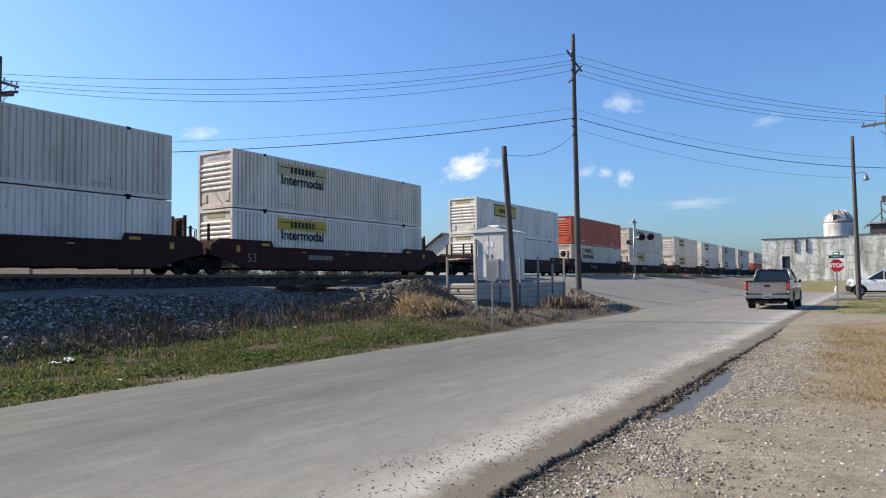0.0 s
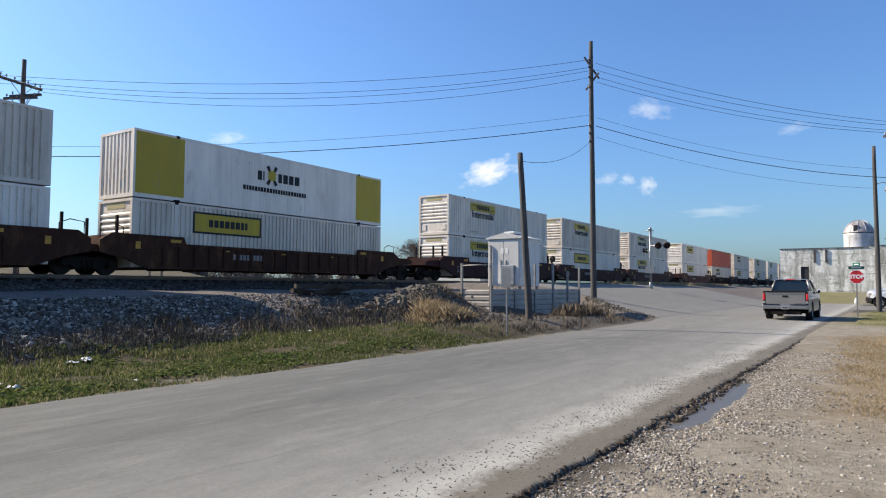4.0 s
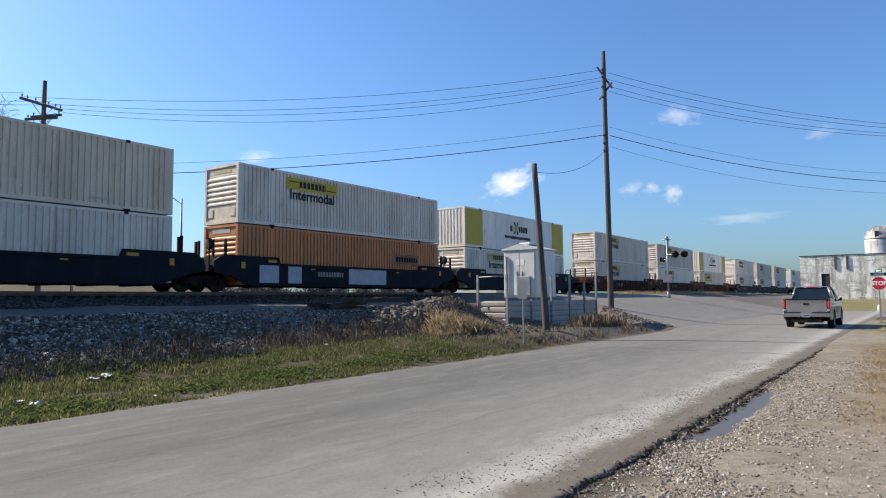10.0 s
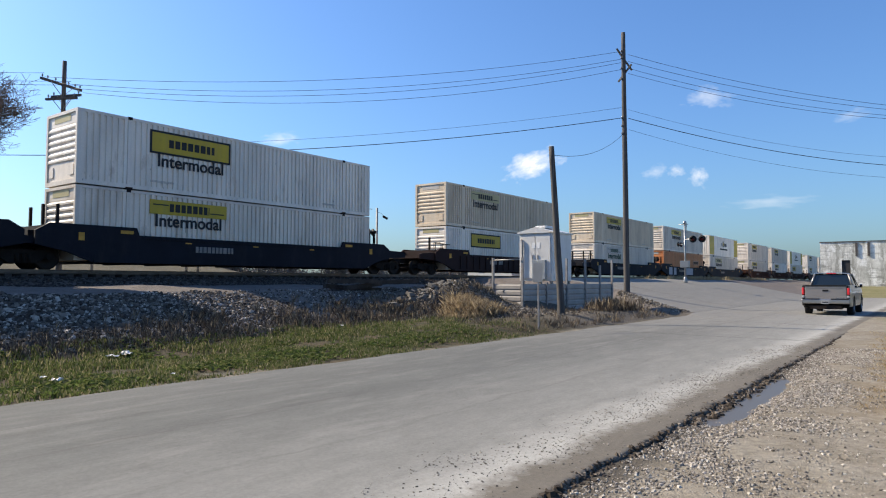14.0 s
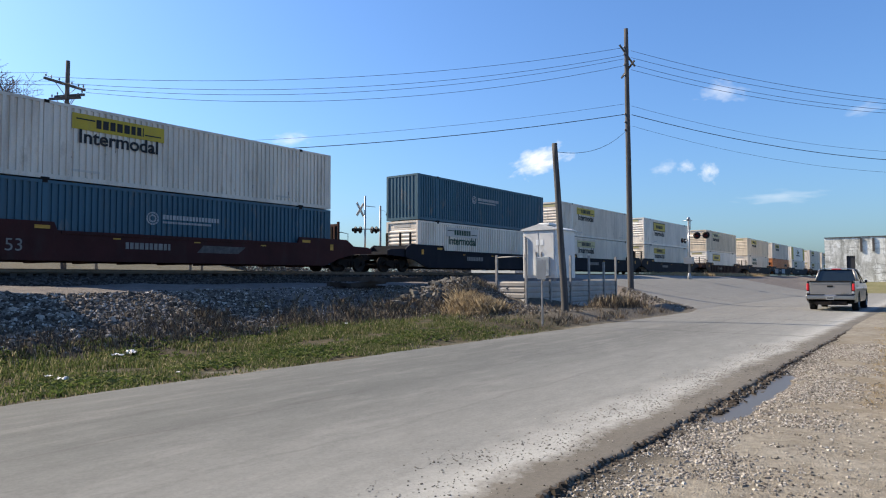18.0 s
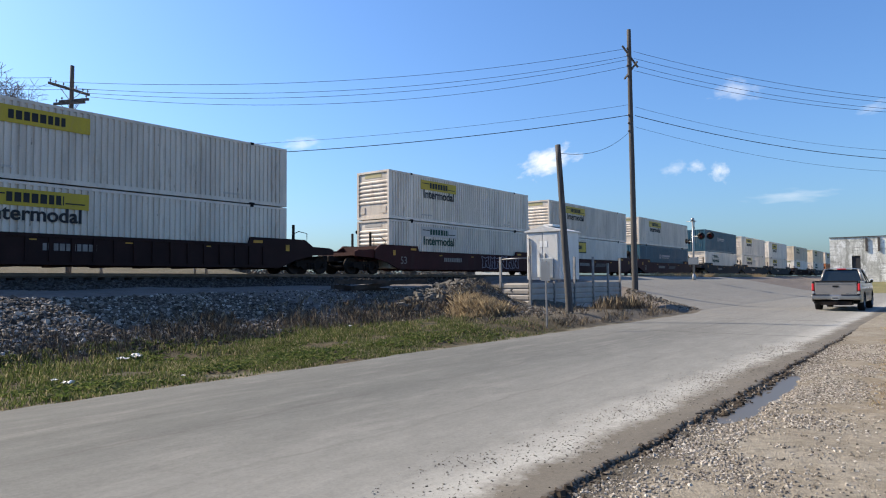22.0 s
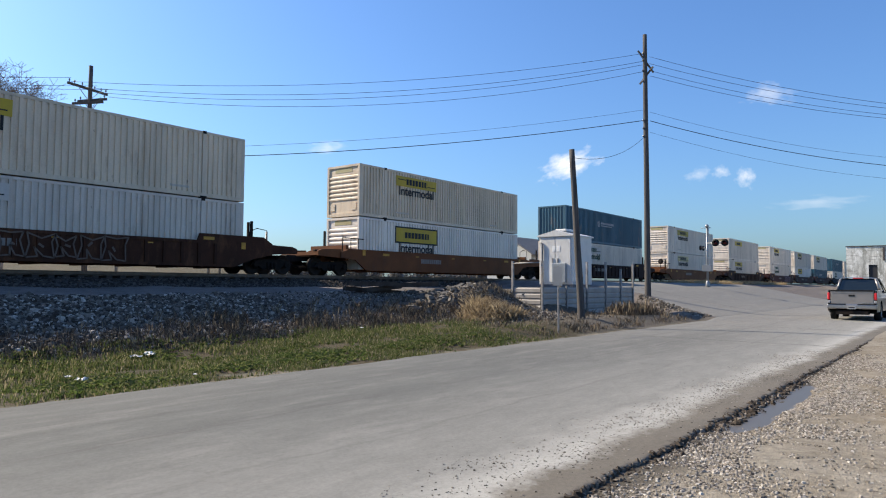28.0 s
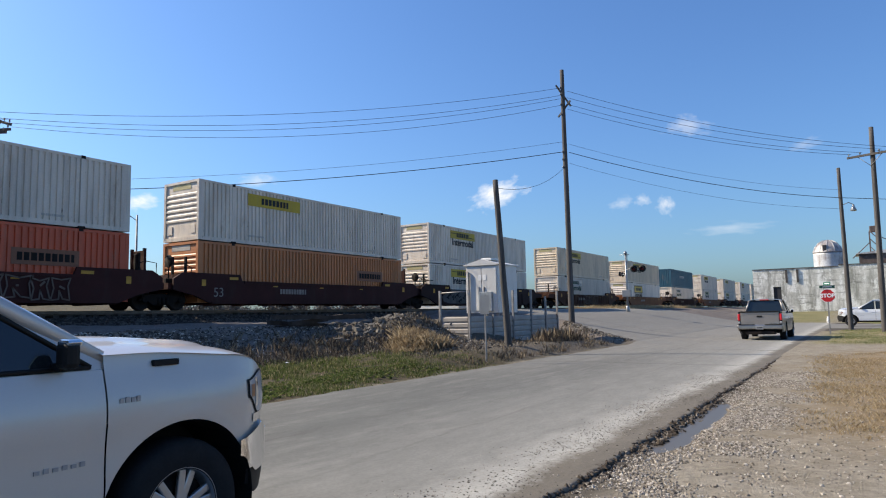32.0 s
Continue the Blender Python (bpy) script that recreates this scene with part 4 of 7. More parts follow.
# rear end of each load at the start, car colour, joint or coupler to the car behind, upper and lower load
UNITS = [
    (228.2, "maroon", "j", ("W", "yellow"), ("W", "yellow"), ""), (208.7, "maroon", "c", ("W", "yellow"), ("W", "yellow"), ""),
    (189.3, "black", "c", ("W", "yellow"), ("R", ""), ""), (165.9, "black", "j", ("W", "yellow"), ("W", "yellow"), ""),
    (146.4, "black", "j", ("W", "faded"), ("W", "faded"), ""), (126.9, "black", "c", ("N", "yellow"), ("W", "faded"), ""),
    (107.5, "black", "c", ("W", "yellow"), ("W", "yellow"), ""), (84.5, "black", "j", ("W", "faded"), ("W", "boxed"), ""),
    (65.0, "black", "j", ("R", ""), ("W", "faded"), ""), (45.5, "maroon", "c", ("N", "boxed"), ("N", "boxed"), ""),
    (21.7, "maroon", "j", ("W", "faded"), ("N", "yellow"), ""), (2.2, "maroon", "j", ("W", "yellow"), ("N", "boxed"), ""),
    (-17.3, "maroon", "c", ("N", "yellow"), ("N", "yellow"), ""), (-41.0, "brown", "j", ("TWO", "two_tone"), ("W", "boxed"), ""),
    (-60.4, "brown", "j", ("W", "yellow"), ("N", "yellow"), ""), (-79.9, "brown", "c", ("W", "yellow"), ("W", "yellow"), ""),
    (-103.4, "navy", "j", ("TWO", "two_tone"), ("W", "faded"), ""), (-122.85, "navy", "j", ("W", "yellow"), ("O", "orange"), "patches"),
    (-142.4, "navy", "c", ("C", "yellow"), ("W", "greyed"), ""), (-165.9, "black", "c", ("C", "faded"), ("N", "boxed"), ""),
    (-189.4, "navy", "j", ("N", "boxed_word"), ("W", "yellow"), ""), (-208.8, "navy", "j", ("W", "yellow"), ("W", "faded"), ""),
    (-228.2, "navy", "c", ("TEAL", "teal"), ("W", "greyed"), ""), (-251.7, "maroon", "j", ("W", "yellow"), ("TEAL", "teal"), "swoosh"),
    (-271.35, "maroon", "j", ("W", "yellow"), ("N", "boxed"), "swoosh"), (-290.9, "maroon", "c", ("W", "yellow"), ("W", "greyed"), "strokes"),
    (-314.6, "black", "c", ("W", "panel"), ("W", "yellow"), ""), (-338.0, "ochre", "c", ("W", "yellow"), ("W", "faded"), ""),
    (-361.6, "black", "c", ("TEAL", "teal"), ("W", "greyed"), ""), (-385.2, "ochre", "c", ("C", "yellow"), ("N", "boxed_word"), ""),
    (-408.7, "brown", "c", ("C", "yellow"), ("W", "greyed"), "strokes"), (-432.4, "black", "c", ("W", "yellow"), ("W", "yellow"), "mural"),
    (-452.0, "maroon", "j", ("W", "panel"), ("O", "orange"), ""), (-471.6, "maroon", "j", ("W", ""), ("R", "orange"), "long"),
    (-491.1, "maroon", "c", ("W", "yellow"), ("W", "yellow"), ""),
]
ROLLING = []
front_end = "coupler"
for k, (u, colour, behind, upper, lower, tags) in enumerate(UNITS):
    rear_end = "joint" if behind == "j" else "coupler"
    ROLLING.append((well_car(colour, rear_end, front_end, 100 + k, tags), (u, 27.355, RAIL)))
    ROLLING.append((container(*lower, ""), (u, 26.06, RAIL + 0.36)))
    ROLLING.append((container(*upper, ""), (u, 26.06, RAIL + 0.36 + CH + 0.06)))
    front_end = "joint" if behind == "j" else "coupler"
for ob, (x, y, z) in ROLLING:
    ob.location = (x, y, z)



# ---- lineside: retaining wall, signal cabinet, poles ----
GALV = mat("galvanised_sheet", (0.38, 0.345, 0.305), 0.65, 0.0, 0.2, 1.2, 25, (0.25, 0.22, 0.2), 0.4, 0.05, 0.12)
SILVER = mat("silver_cabinet_paint", (0.66, 0.65, 0.62), 0.5, 0.1, 0.10, 1.0, 20, (0.35, 0.33, 0.3), 0.3)
POLE_WOOD = mat("weathered_pole_wood", (0.095, 0.088, 0.083), 0.9, 0, 0.35, 2.0, 30, (0.26, 0.245, 0.23), 0.6, 0.4, 0, (6, 6, 0.35))
POST_STEEL = mat("weathered_post_steel", (0.30, 0.29, 0.28), 0.6, 0.4, 0.3, 4, 40, (0.2, 0.1, 0.05), 0.4)
WIRE = mat("black_wire", (0.02, 0.02, 0.022), 0.6)
PORCELAIN = mat("grey_insulator", (0.16, 0.16, 0.17), 0.25)
CONCRETE = mat("broken_concrete", (0.15, 0.138, 0.12), 0.9, 0, 0.25, 3, 30, (0.09, 0.082, 0.07), 0.5, 0.3)
ALU_SIGN = mat("bare_aluminium_sign", (0.3, 0.31, 0.32), 0.4, 0.6, 0.1)

WALL_A, WALL_B = Vector((24.55, 14.15, 0)), Vector((33.0, 13.7, 0))
wall = empty("retaining_wall", pose(24.55, 14.15, 0.25, 0, 0, math.degrees(math.atan2(-0.45, 8.45))), "corrugated galvanised retaining wall between steel posts", "retaining wall")


def fluted_sheet(x0, x1, z0, z1, name="panel"):
    """Sheet with broad horizontal flutes."""
    bm = bmesh.new()
    n = 5
    prof = []
    for k in range(n):
        a = z0 + (z1 - z0) * k / n
        h = (z1 - z0) / n
        prof += [(0.0, a), (-0.028, a + h * 0.18), (-0.028, a + h * 0.72), (0.0, a + h * 0.9)]
    prof.append((0.0, z1))
    for off in (0.0, 0.012):
        lo = [bm.verts.new((x0, y + off, z)) for y, z in prof]
        hi = [bm.verts.new((x1, y + off, z)) for y, z in prof]
        for i in range(len(prof) - 1):
            bm.faces.new((lo[i], hi[i], hi[i + 1], lo[i + 1]))
    return bm


spans = [0, 1.95, 3.75, 5.55, 7.1, 8.45]
for a, c in zip(spans, spans[1:]):
    part("panel", fluted_sheet(a + 0.03, c - 0.03, -0.15, 1.08), GALV, wall)
for i, x in enumerate(spans):
    bm = bmesh.new()
    top = (2.2, 1.15, 2.25, 2.3, 2.0, 2.3)[i]
    box(bm, x - 0.045, x + 0.045, -0.09, 0.0, -0.3, top)
    part("post", bm, POST_STEEL, wall)
wing = part("panel", fluted_sheet(0.03, 1.35, -0.15, 1.08), GALV, wall)
wing.matrix_basis = pose(-0.06, 1.38, 0, 0, 0, -88)
bm = bmesh.new()
box(bm, -0.12, -0.03, 1.36, 1.45, -0.3, 2.2)
part("post", bm, POST_STEEL, wall)
bm = bmesh.new()
pipe(bm, [(-0.08, 1.4, 2.1), (-0.08, 0.05, 2.12)], 0.03)
part("top_rail", bm, POST_STEEL, wall)

cab = empty("signal_cabinet", pose(29.0, 15.0, 1.24), "silver-grey steel signal cabinet on short legs", "signal cabinet")
bm = bmesh.new()
box(bm, 0, 2.05, 0, 1.82, 0.22, 2.62, None, 0.02)
part("body", bm, SILVER, cab)
bm = bmesh.new()
plate(bm, [(-0.08, 2.62), (0.91, 2.86), (1.9, 2.62), (1.9, 2.56), (-0.08, 2.56)], -0.09, 2.14, "YZ")
part("roof", bm, SILVER, cab)
bm = bmesh.new()
box(bm, 0.5, 1.5, 0.62, 1.2, 2.84, 2.96, None, 0.03)
part("roof_vent", bm, SILVER, cab)
for y0, y1 in ((0.10, 0.90), (0.94, 1.72)):
    bm = bmesh.new()
    box(bm, -0.035, 0.0, y0, y1, 0.34, 2.5, None, 0.01)
    d = part("door", bm, SILVER, cab)
    bm = bmesh.new()
    hx = y1 - 0.12 if y0 < 0.5 else y0 + 0.12
    box(bm, -0.075, -0.035, hx - 0.03, hx + 0.03, 1.25, 1.5, None, 0.01)
    part("handle", bm, POST_STEEL, d, "steel lever handle")
bm = bmesh.new()
for y in (0.74, 1.0):
    box(bm, -0.045, -0.036, y - 0.085, y + 0.085, 1.82, 2.1)
part("notice", bm, mat("white_notice", (0.8, 0.8, 0.78), 0.5, 0, 0.05), cab, "two small white notices")
bm = bmesh.new()
box(bm, -0.16, -0.036, 0.3, 1.05, 0.3, 1.25, None, 0.02)
part("meter_box", bm, mat("grey_meter_box", (0.33, 0.36, 0.38), 0.5, 0.2), cab, "grey equipment box on the front")
bm = bmesh.new()
pipe(bm, [(-0.09, 1.6, 0.0), (-0.09, 1.6, 2.2), (-0.09, 1.72, 2.3)], 0.04)
part("conduit", bm, POST_STEEL, cab)
for x in (0.12, 1.93):
    for y in (0.12, 1.7):
        bm = bmesh.new()
        box(bm, x - 0.06, x + 0.06, y - 0.06, y + 0.06, -0.25, 0.22)
        part("leg", bm, POST_STEEL, cab)

marker = empty("sign_post", pose(18.2, 9.9, 0.0), "thin steel post with a small grey sign, seen from behind", "sign post")
bm = bmesh.new()
plate(bm, [(-0.03, -0.02), (0.03, -0.02), (0.03, 0.01), (0.012, 0.01), (0.012, 0.025), (-0.012, 0.025), (-0.012, 0.01), (-0.03, 0.01)], -0.3, 2.02, "XY")
part("post", bm, POST_STEEL, marker)
bm = bmesh.new()
box(bm, -0.035, -0.03, -0.16, 0.16, 1.42, 2.0)
part("sign_plate", bm, ALU_SIGN, marker)


def pole(base, top, r0, r1, label, depth=0.6):
    p = empty("utility_pole", pose(*base), label, "utility pole")
    bm = bmesh.new()
    d = Vector(top) - Vector(base)
    q = d.to_track_quat("Z", "Y").to_matrix().to_4x4()
    n, prev = 14, None
    for k in range(13):
        t = k / 12
        c = d * t
        ring = []
        for i in range(n):
            a = 2 * math.pi * i / n
            r = (r0 + (r1 - r0) * t) * (1 + 0.03 * math.sin(3 * a + k))
            ring.append(bm.verts.new(c + q @ Vector((r * math.cos(a), r * math.sin(a), 0)) - Vector((0, 0, depth if k == 0 else 0))))
        if prev:
            for i in range(n):
                f = bm.faces.new((prev[i], prev[(i + 1) % n], ring[(i + 1) % n], ring[i]))
                f.smooth = True
        prev = ring
    bm.faces.new(prev)
    part("shaft", bm, POLE_WOOD, p)
    return p


def crossarm(p, z, along, length, pins, off=0.16, rise=0.0):
    """A timber arm across a pole, with insulators on pins."""
    a = Vector((along[0], along[1], 0)).normalized()
    side = Vector((-a.y, a.x, 0)) * off
    bm = bmesh.new()
    m = Matrix.Translation(side + Vector((0, 0, z))) @ pose(0, 0, 0, 0, 0, math.degrees(math.atan2(a.y, a.x))) @ pose(0, 0, 0, 0, -rise, 0)
    box(bm, -length / 2, length / 2, -0.05, 0.05, -0.06, 0.06, m)
    arm = part("crossarm", bm, POLE_WOOD, p)
    for s in pins:
        bm = bmesh.new()
        lathe(bm, [(0.015, 0.05), (0.015, 0.12), (0.04, 0.13), (0.045, 0.17), (0.03, 0.19), (0.04, 0.21), (0.02, 0.24)], "Z", 8)
        o = part("insulator", bm, PORCELAIN, arm)
        o.matrix_basis = m @ pose(s, 0, 0)
    bm = bmesh.new()
    for s in (-1, 1):
        tube(bm, m @ Vector((s * length * 0.28, -0.04, 0)), side * 0.6 + Vector((0, 0, z - 0.65)), 0.018, 0.018, 6)
    part("brace", bm, POST_STEEL, p)


POLE = Vector((36.5, 14.23, 1.0))
main_pole = pole(POLE, (36.45, 14.27, 15.7), 0.175, 0.115, "tall weathered wooden utility pole on the bank by the crossing")
for a, c in (((0.35, -0.30, 12.55), (-0.35, 0.32, 13.75)), ((-0.1, -0.45, 12.75), (0.12, 0.42, 11.95))):
    bm = bmesh.new()
    d = Vector(c) - Vector(a)
    box(bm, -0.04, 0.04, -0.04, 0.04, 0, d.length, Matrix.Translation(a) @ d.to_track_quat("Z", "Y").to_matrix().to_4x4())
    part("crossarm", bm, POLE_WOOD, main_pole)
bm = bmesh.new()
for z in (9.75, 9.3, 8.85, 12.0, 12.6, 13.2, 13.6):
    lathe(bm, [(0.03, -0.05), (0.05, -0.02), (0.05, 0.03), (0.03, 0.06)], "Z", 8, (-0.17, 0.12, z))
part("insulator", bm, PORCELAIN, main_pole)
short_pole = pole((22.3, 11.17, 0.09), (22.2, 11.5, 6.45), 0.135, 0.10, "short leaning weathered wooden pole in roadside weeds")
LPOLE = Vector((15.65, 36.0, 0.95))
left_pole = pole(LPOLE, (15.65, 36.0, 12.75), 0.14, 0.10, "dark wooden utility pole with crossarms behind the tracks")
crossarm(left_pole, 10.6, (0.96, 0.28), 2.4, (-1.1, -0.8, -0.35, 0.4, 0.8, 1.1))
crossarm(left_pole, 10.02, (0.4, -0.91), 1.8, (-0.75, 0.75))
crossarm(left_pole, 9.8, (0.46, -0.89), 1.8, (-0.75, 0.75), off=-0.16)
bm = bmesh.new()
for k in range(3):
    pts = [(0.05 + 0.26 * math.cos(a), -0.22 - 0.03 * k, 5.85 + (0.32 + 0.03 * k) * math.sin(a)) for a in np.linspace(0, 2 * math.pi, 17)]
    pipe(bm, pts, 0.03, 5)
part("cable_coil", bm, WIRE, left_pole)
rpole_1 = pole((52.1, 0.86, -0.12), (52.15, 0.9, 10.8), 0.165, 0.11, "weathered wooden utility pole on the corner lawn")
rpole_2 = pole((45.6, -0.88, -0.12), (45.6, -1.0, 11.8), 0.17, 0.12, "wooden utility pole with a crossarm on the lawn")
bm = bmesh.new()
pipe(bm, [(0, 0, 8.35), (0, -0.4, 8.5), (0, -0.66, 8.35)], 0.03)
lathe(bm, [(0.05, 8.35), (0.09, 8.2), (0.2, 7.95), (0.17, 7.9)], "Z", 12, (0, -0.66, 0))
part("yard_lamp", bm, ALU_SIGN, rpole_1, "small grey yard lamp on a bracket")
crossarm(rpole_2, 10.3, (0.35, 0.94), 2.4, (-1.1, -0.5, 0.5, 1.1))


def wire(a, c, sag, r=0.011, label="thin black overhead line between utility poles"):
    bm = bmesh.new()
    a, c = Vector(a), Vector(c)
    pts = []
    for k in range(25):
        t = k / 24
        p = a.lerp(c, t)
        p.z -= sag * 4 * t * (1 - t)
        pts.append(p)
    pipe(bm, pts, r, 5)
    thing("power_line", bm, WIRE, label, "overhead line", "overhead lines")


for k, (za, zb, s, o) in enumerate(((14.6, 11.6, 0.85, -1.4), (14.15, 11.5, 1.0, -0.4), (13.95, 11.45, 1.05, 0.5), (13.55, 11.4, 1.15, 1.4))):
    wire(POLE + Vector((-0.15, 0.15, za - 1.0)), LPOLE + Vector((o * 0.78, o * 0.23, zb - 0.95)), s)
wire(POLE + Vector((-0.15, 0.15, 9.75)), LPOLE + Vector((0.1, -0.15, 6.9)), 0.55, 0.02)
wire(POLE + Vector((-0.15, 0.15, 10.35)), LPOLE + Vector((0.1, -0.15, 7.4)), 0.55, 0.008)
wire(POLE + Vector((-0.1, 0.0, 8.9)), (22.2, 11.5, 6.15), 0.5, 0.01)
for za, s, o in ((14.45, 1.35, -1.1), (14.05, 1.3, -0.5), (13.65, 1.3, 0.5), (13.35, 1.25, 1.1)):
    wire(POLE + Vector((0.15, -0.15, za - 1.0)), (45.6 + o * 0.35, -0.95 + o * 0.94, 10.4), s * 0.42)
wire(POLE + Vector((0.15, -0.15, 9.75)), (52.1, 0.9, 8.75), 0.5, 0.02)
wire(POLE + Vector((0.15, -0.15, 10.25)), (52.1, 0.9, 9.3), 0.55, 0.008)
wire(POLE + Vector((0.15, -0.15, 9.1)), (52.1, 0.9, 8.0), 0.6, 0.008)
wire((45.6, -0.95, 10.4), (64, -64, 10.4), 1.2)
wire((52.1, 0.9, 8.75), (80, -58, 8.6), 1.2, 0.02)
for o in (-1.4, 0.5, 1.4):
    wire(LPOLE + Vector((o * 0.78, o * 0.23, 10.85)), (-25, 62, 12.0), 1.3)
wire(LPOLE + Vector((0, 0, 6.9)), (-25, 62, 8.2), 0.9, 0.02)

# rubble tipped beside the wall
bm = bmesh.new()
for k in range(90):
    x, y = random.gauss(20.6, 1.7), random.gauss(16.2, 0.8)
    w, d, h = rnd(0.05, 0.19), rnd(0.05, 0.14), rnd(0.02, 0.07)
    box(bm, -w, w, -d, d, -h, h, pose(x, y, ground_z(x, y) + 0.05, rnd(-25, 25), rnd(-25, 25), rnd(0, 180)), 0.0)
thing("rubble_heap", bm, CONCRETE, "heap of broken concrete slabs and rubble", "rubble", kind="stuff")
bm = bmesh.new()
for k in range(5):
    a = Vector((rnd(17.0, 19.5), rnd(17.6, 18.6), 1.2 + 0.06 * k))
    box(bm, 0, rnd(1.8, 3.0), -0.1, 0.1, -0.08, 0.08, Matrix.Translation(a) @ pose(0, 0, 0, 0, rnd(-4, 4), rnd(-25, 15)))
thing("old_sleepers", bm, TIE_WOOD, "pile of old wooden sleepers dumped on the bank", "sleepers", kind="stuff")

# ---- level crossing signal ----
LAMP_RED = mat("dark_red_lens", (0.10, 0.01, 0.01), 0.2)
WHITE_BOARD = mat("weathered_white_board", (0.45, 0.44, 0.42), 0.6, 0, 0.15, 2, 20, (0.3, 0.28, 0.25), 0.4)
SIGNAL_BLACK = mat("black_signal_backing", (0.015, 0.015, 0.016), 0.6)
sig = empty("crossing_signal", pose(56.0, 16.85, 1.4), "aluminium level crossing signal mast with round red lamps", "crossing signal")
bm = bmesh.new()
tube(bm, (0, 0, -0.2), (0, 0, 4.85), 0.09, 0.07, 12)
part("mast", bm, ALU_SIGN, sig)
bm = bmesh.new()
lathe(bm, [(0.17, -0.25), (0.17, 0.15), (0.11, 0.4), (0.09, 0.45)], "Z", 12)
part("base", bm, ALU_SIGN, sig)
for yy, xx, ang in ((-0.7, -0.05, 0), (-1.42, -0.05, 0), (0.35, -0.35, 75), (0.35, 0.35, 75)):
    bm = bmesh.new()
    lathe(bm, [(0.0, 0.02), (0.29, 0.02), (0.29, 0.05), (0.0, 0.05)], "X", 20)
    o = part("backing_disc", bm, SIGNAL_BLACK, sig)
    o.matrix_basis = pose(xx - 0.15, yy, 3.5 if ang == 0 else 3.1, 0, 0, ang) @ Matrix.Scale(1 if ang == 0 else 0.7, 4)
    bm = bmesh.new()
    lathe(bm, [(0.0, -0.05), (0.08, -0.045), (0.15, 0.015)], "X", 16)
    part("lens", bm, LAMP_RED, o, "unlit red lens")
    bm = bmesh.new()
    for i in range(9):
        a0, a1 = math.pi * (i / 9), math.pi * ((i + 1) / 9)
        v = [bm.verts.new((x, 0.17 * math.cos(a), 0.17 * math.sin(a))) for a in (a0, a1) for x in (-0.25, 0.02)]
        bm.faces.new((v[0], v[1], v[3], v[2]))
    part("visor", bm, SIGNAL_BLACK, o)
bm = bmesh.new()
tube(bm, (-0.1, -1.42, 3.5), (-0.1, 0.0, 3.5), 0.04)
tube(bm, (-0.4, 0.3, 3.1), (0.3, 0.3, 3.1), 0.04)
tube(bm, (0.0, 0.0, 3.1), (0.0, 0.3, 3.1), 0.04)
part("lamp_arm", bm, ALU_SIGN, sig)
for s in (-38, 38):
    bm = bmesh.new()
    box(bm, -0.6, 0.6, -0.02, 0.0, -0.11, 0.11, pose(0, -0.12, 4.45, 0, s, 12))
    part("crossbuck_board", bm, ALU_SIGN, sig)
bm = bmesh.new()
box(bm, -0.25, 0.15, -0.35, 0.35, 1.2, 1.75, None, 0.02)
part("gate_motor", bm, ALU_SIGN, sig)
bm = bmesh.new()
lathe(bm, [(0.13, 0), (0.16, 0.08), (0.12, 0.2), (0.03, 0.25)], "Z", 12, (0, 0, 4.8))
pipe(bm, [(0, -0.3, 4.75), (0, 0.5, 4.75)], 0.03)
part("bell", bm, ALU_SIGN, sig)

# the signal on the other side of the tracks
far_sig = empty("crossing_signal", pose(34.03, 32.4, 1.5, 0, 0, -46.4), "aluminium crossing signal mast with a white crossbuck behind the tracks", "crossing signal")
bm = bmesh.new()
tube(bm, (0, 0, -1.0), (0, 0, 5.75), 0.08, 0.06, 12)
part("mast", bm, ALU_SIGN, far_sig)
for ang in (-48, 48):
    bm = bmesh.new()
    box(bm, -0.6, 0.6, -0.012, 0.012, -0.10, 0.10)
    o = part("crossbuck_board", bm, WHITE_BOARD, far_sig)
    o.matrix_basis = pose(-0.34, 0.10 + 0.0004 * ang, 4.8, 0, 0, 54) @ pose(0, 0, 0, 0, ang, 0)
bm = bmesh.new()
tube(bm, (0, 0, 5.05), (0.72, 0.1, 4.98), 0.03, 0.02, 8)
part("side_arm", bm, ALU_SIGN, far_sig)
bm = bmesh.new()
tube(bm, (-0.72, 0, 3.42), (0.80, 0, 3.42), 0.035, 0.035, 8)
part("lamp_arm", bm, ALU_SIGN, far_sig)
for x, turn in ((-0.68, 30), (-0.34, 30), (0.5, -150), (0.78, -150)):
    bm = bmesh.new()
    lathe(bm, [(0.0, 0.0), (0.25, 0.0), (0.25, 0.03), (0.0, 0.03)], "X", 18)
    o = part("backing_disc", bm, SIGNAL_BLACK, far_sig)
    o.matrix_basis = pose(x, 0, 3.36, 0, 0, turn)
    bm = bmesh.new()
    lathe(bm, [(0.12, -0.22), (0.14, 0.0)], "X", 14, caps=False)
    part("visor", bm, SIGNAL_BLACK, o)
    bm = bmesh.new()
    lathe(bm, [(0.0, -0.05), (0.08, -0.04), (0.12, -0.005)], "X", 14)
    part("lens", bm, LAMP_RED, o, "unlit red lens")
bm = bmesh.new()
box(bm, -0.3, 0.3, -0.2, 0.2, 0.7, 1.25, None, 0.02)
part("gate_motor", bm, ALU_SIGN, far_sig)

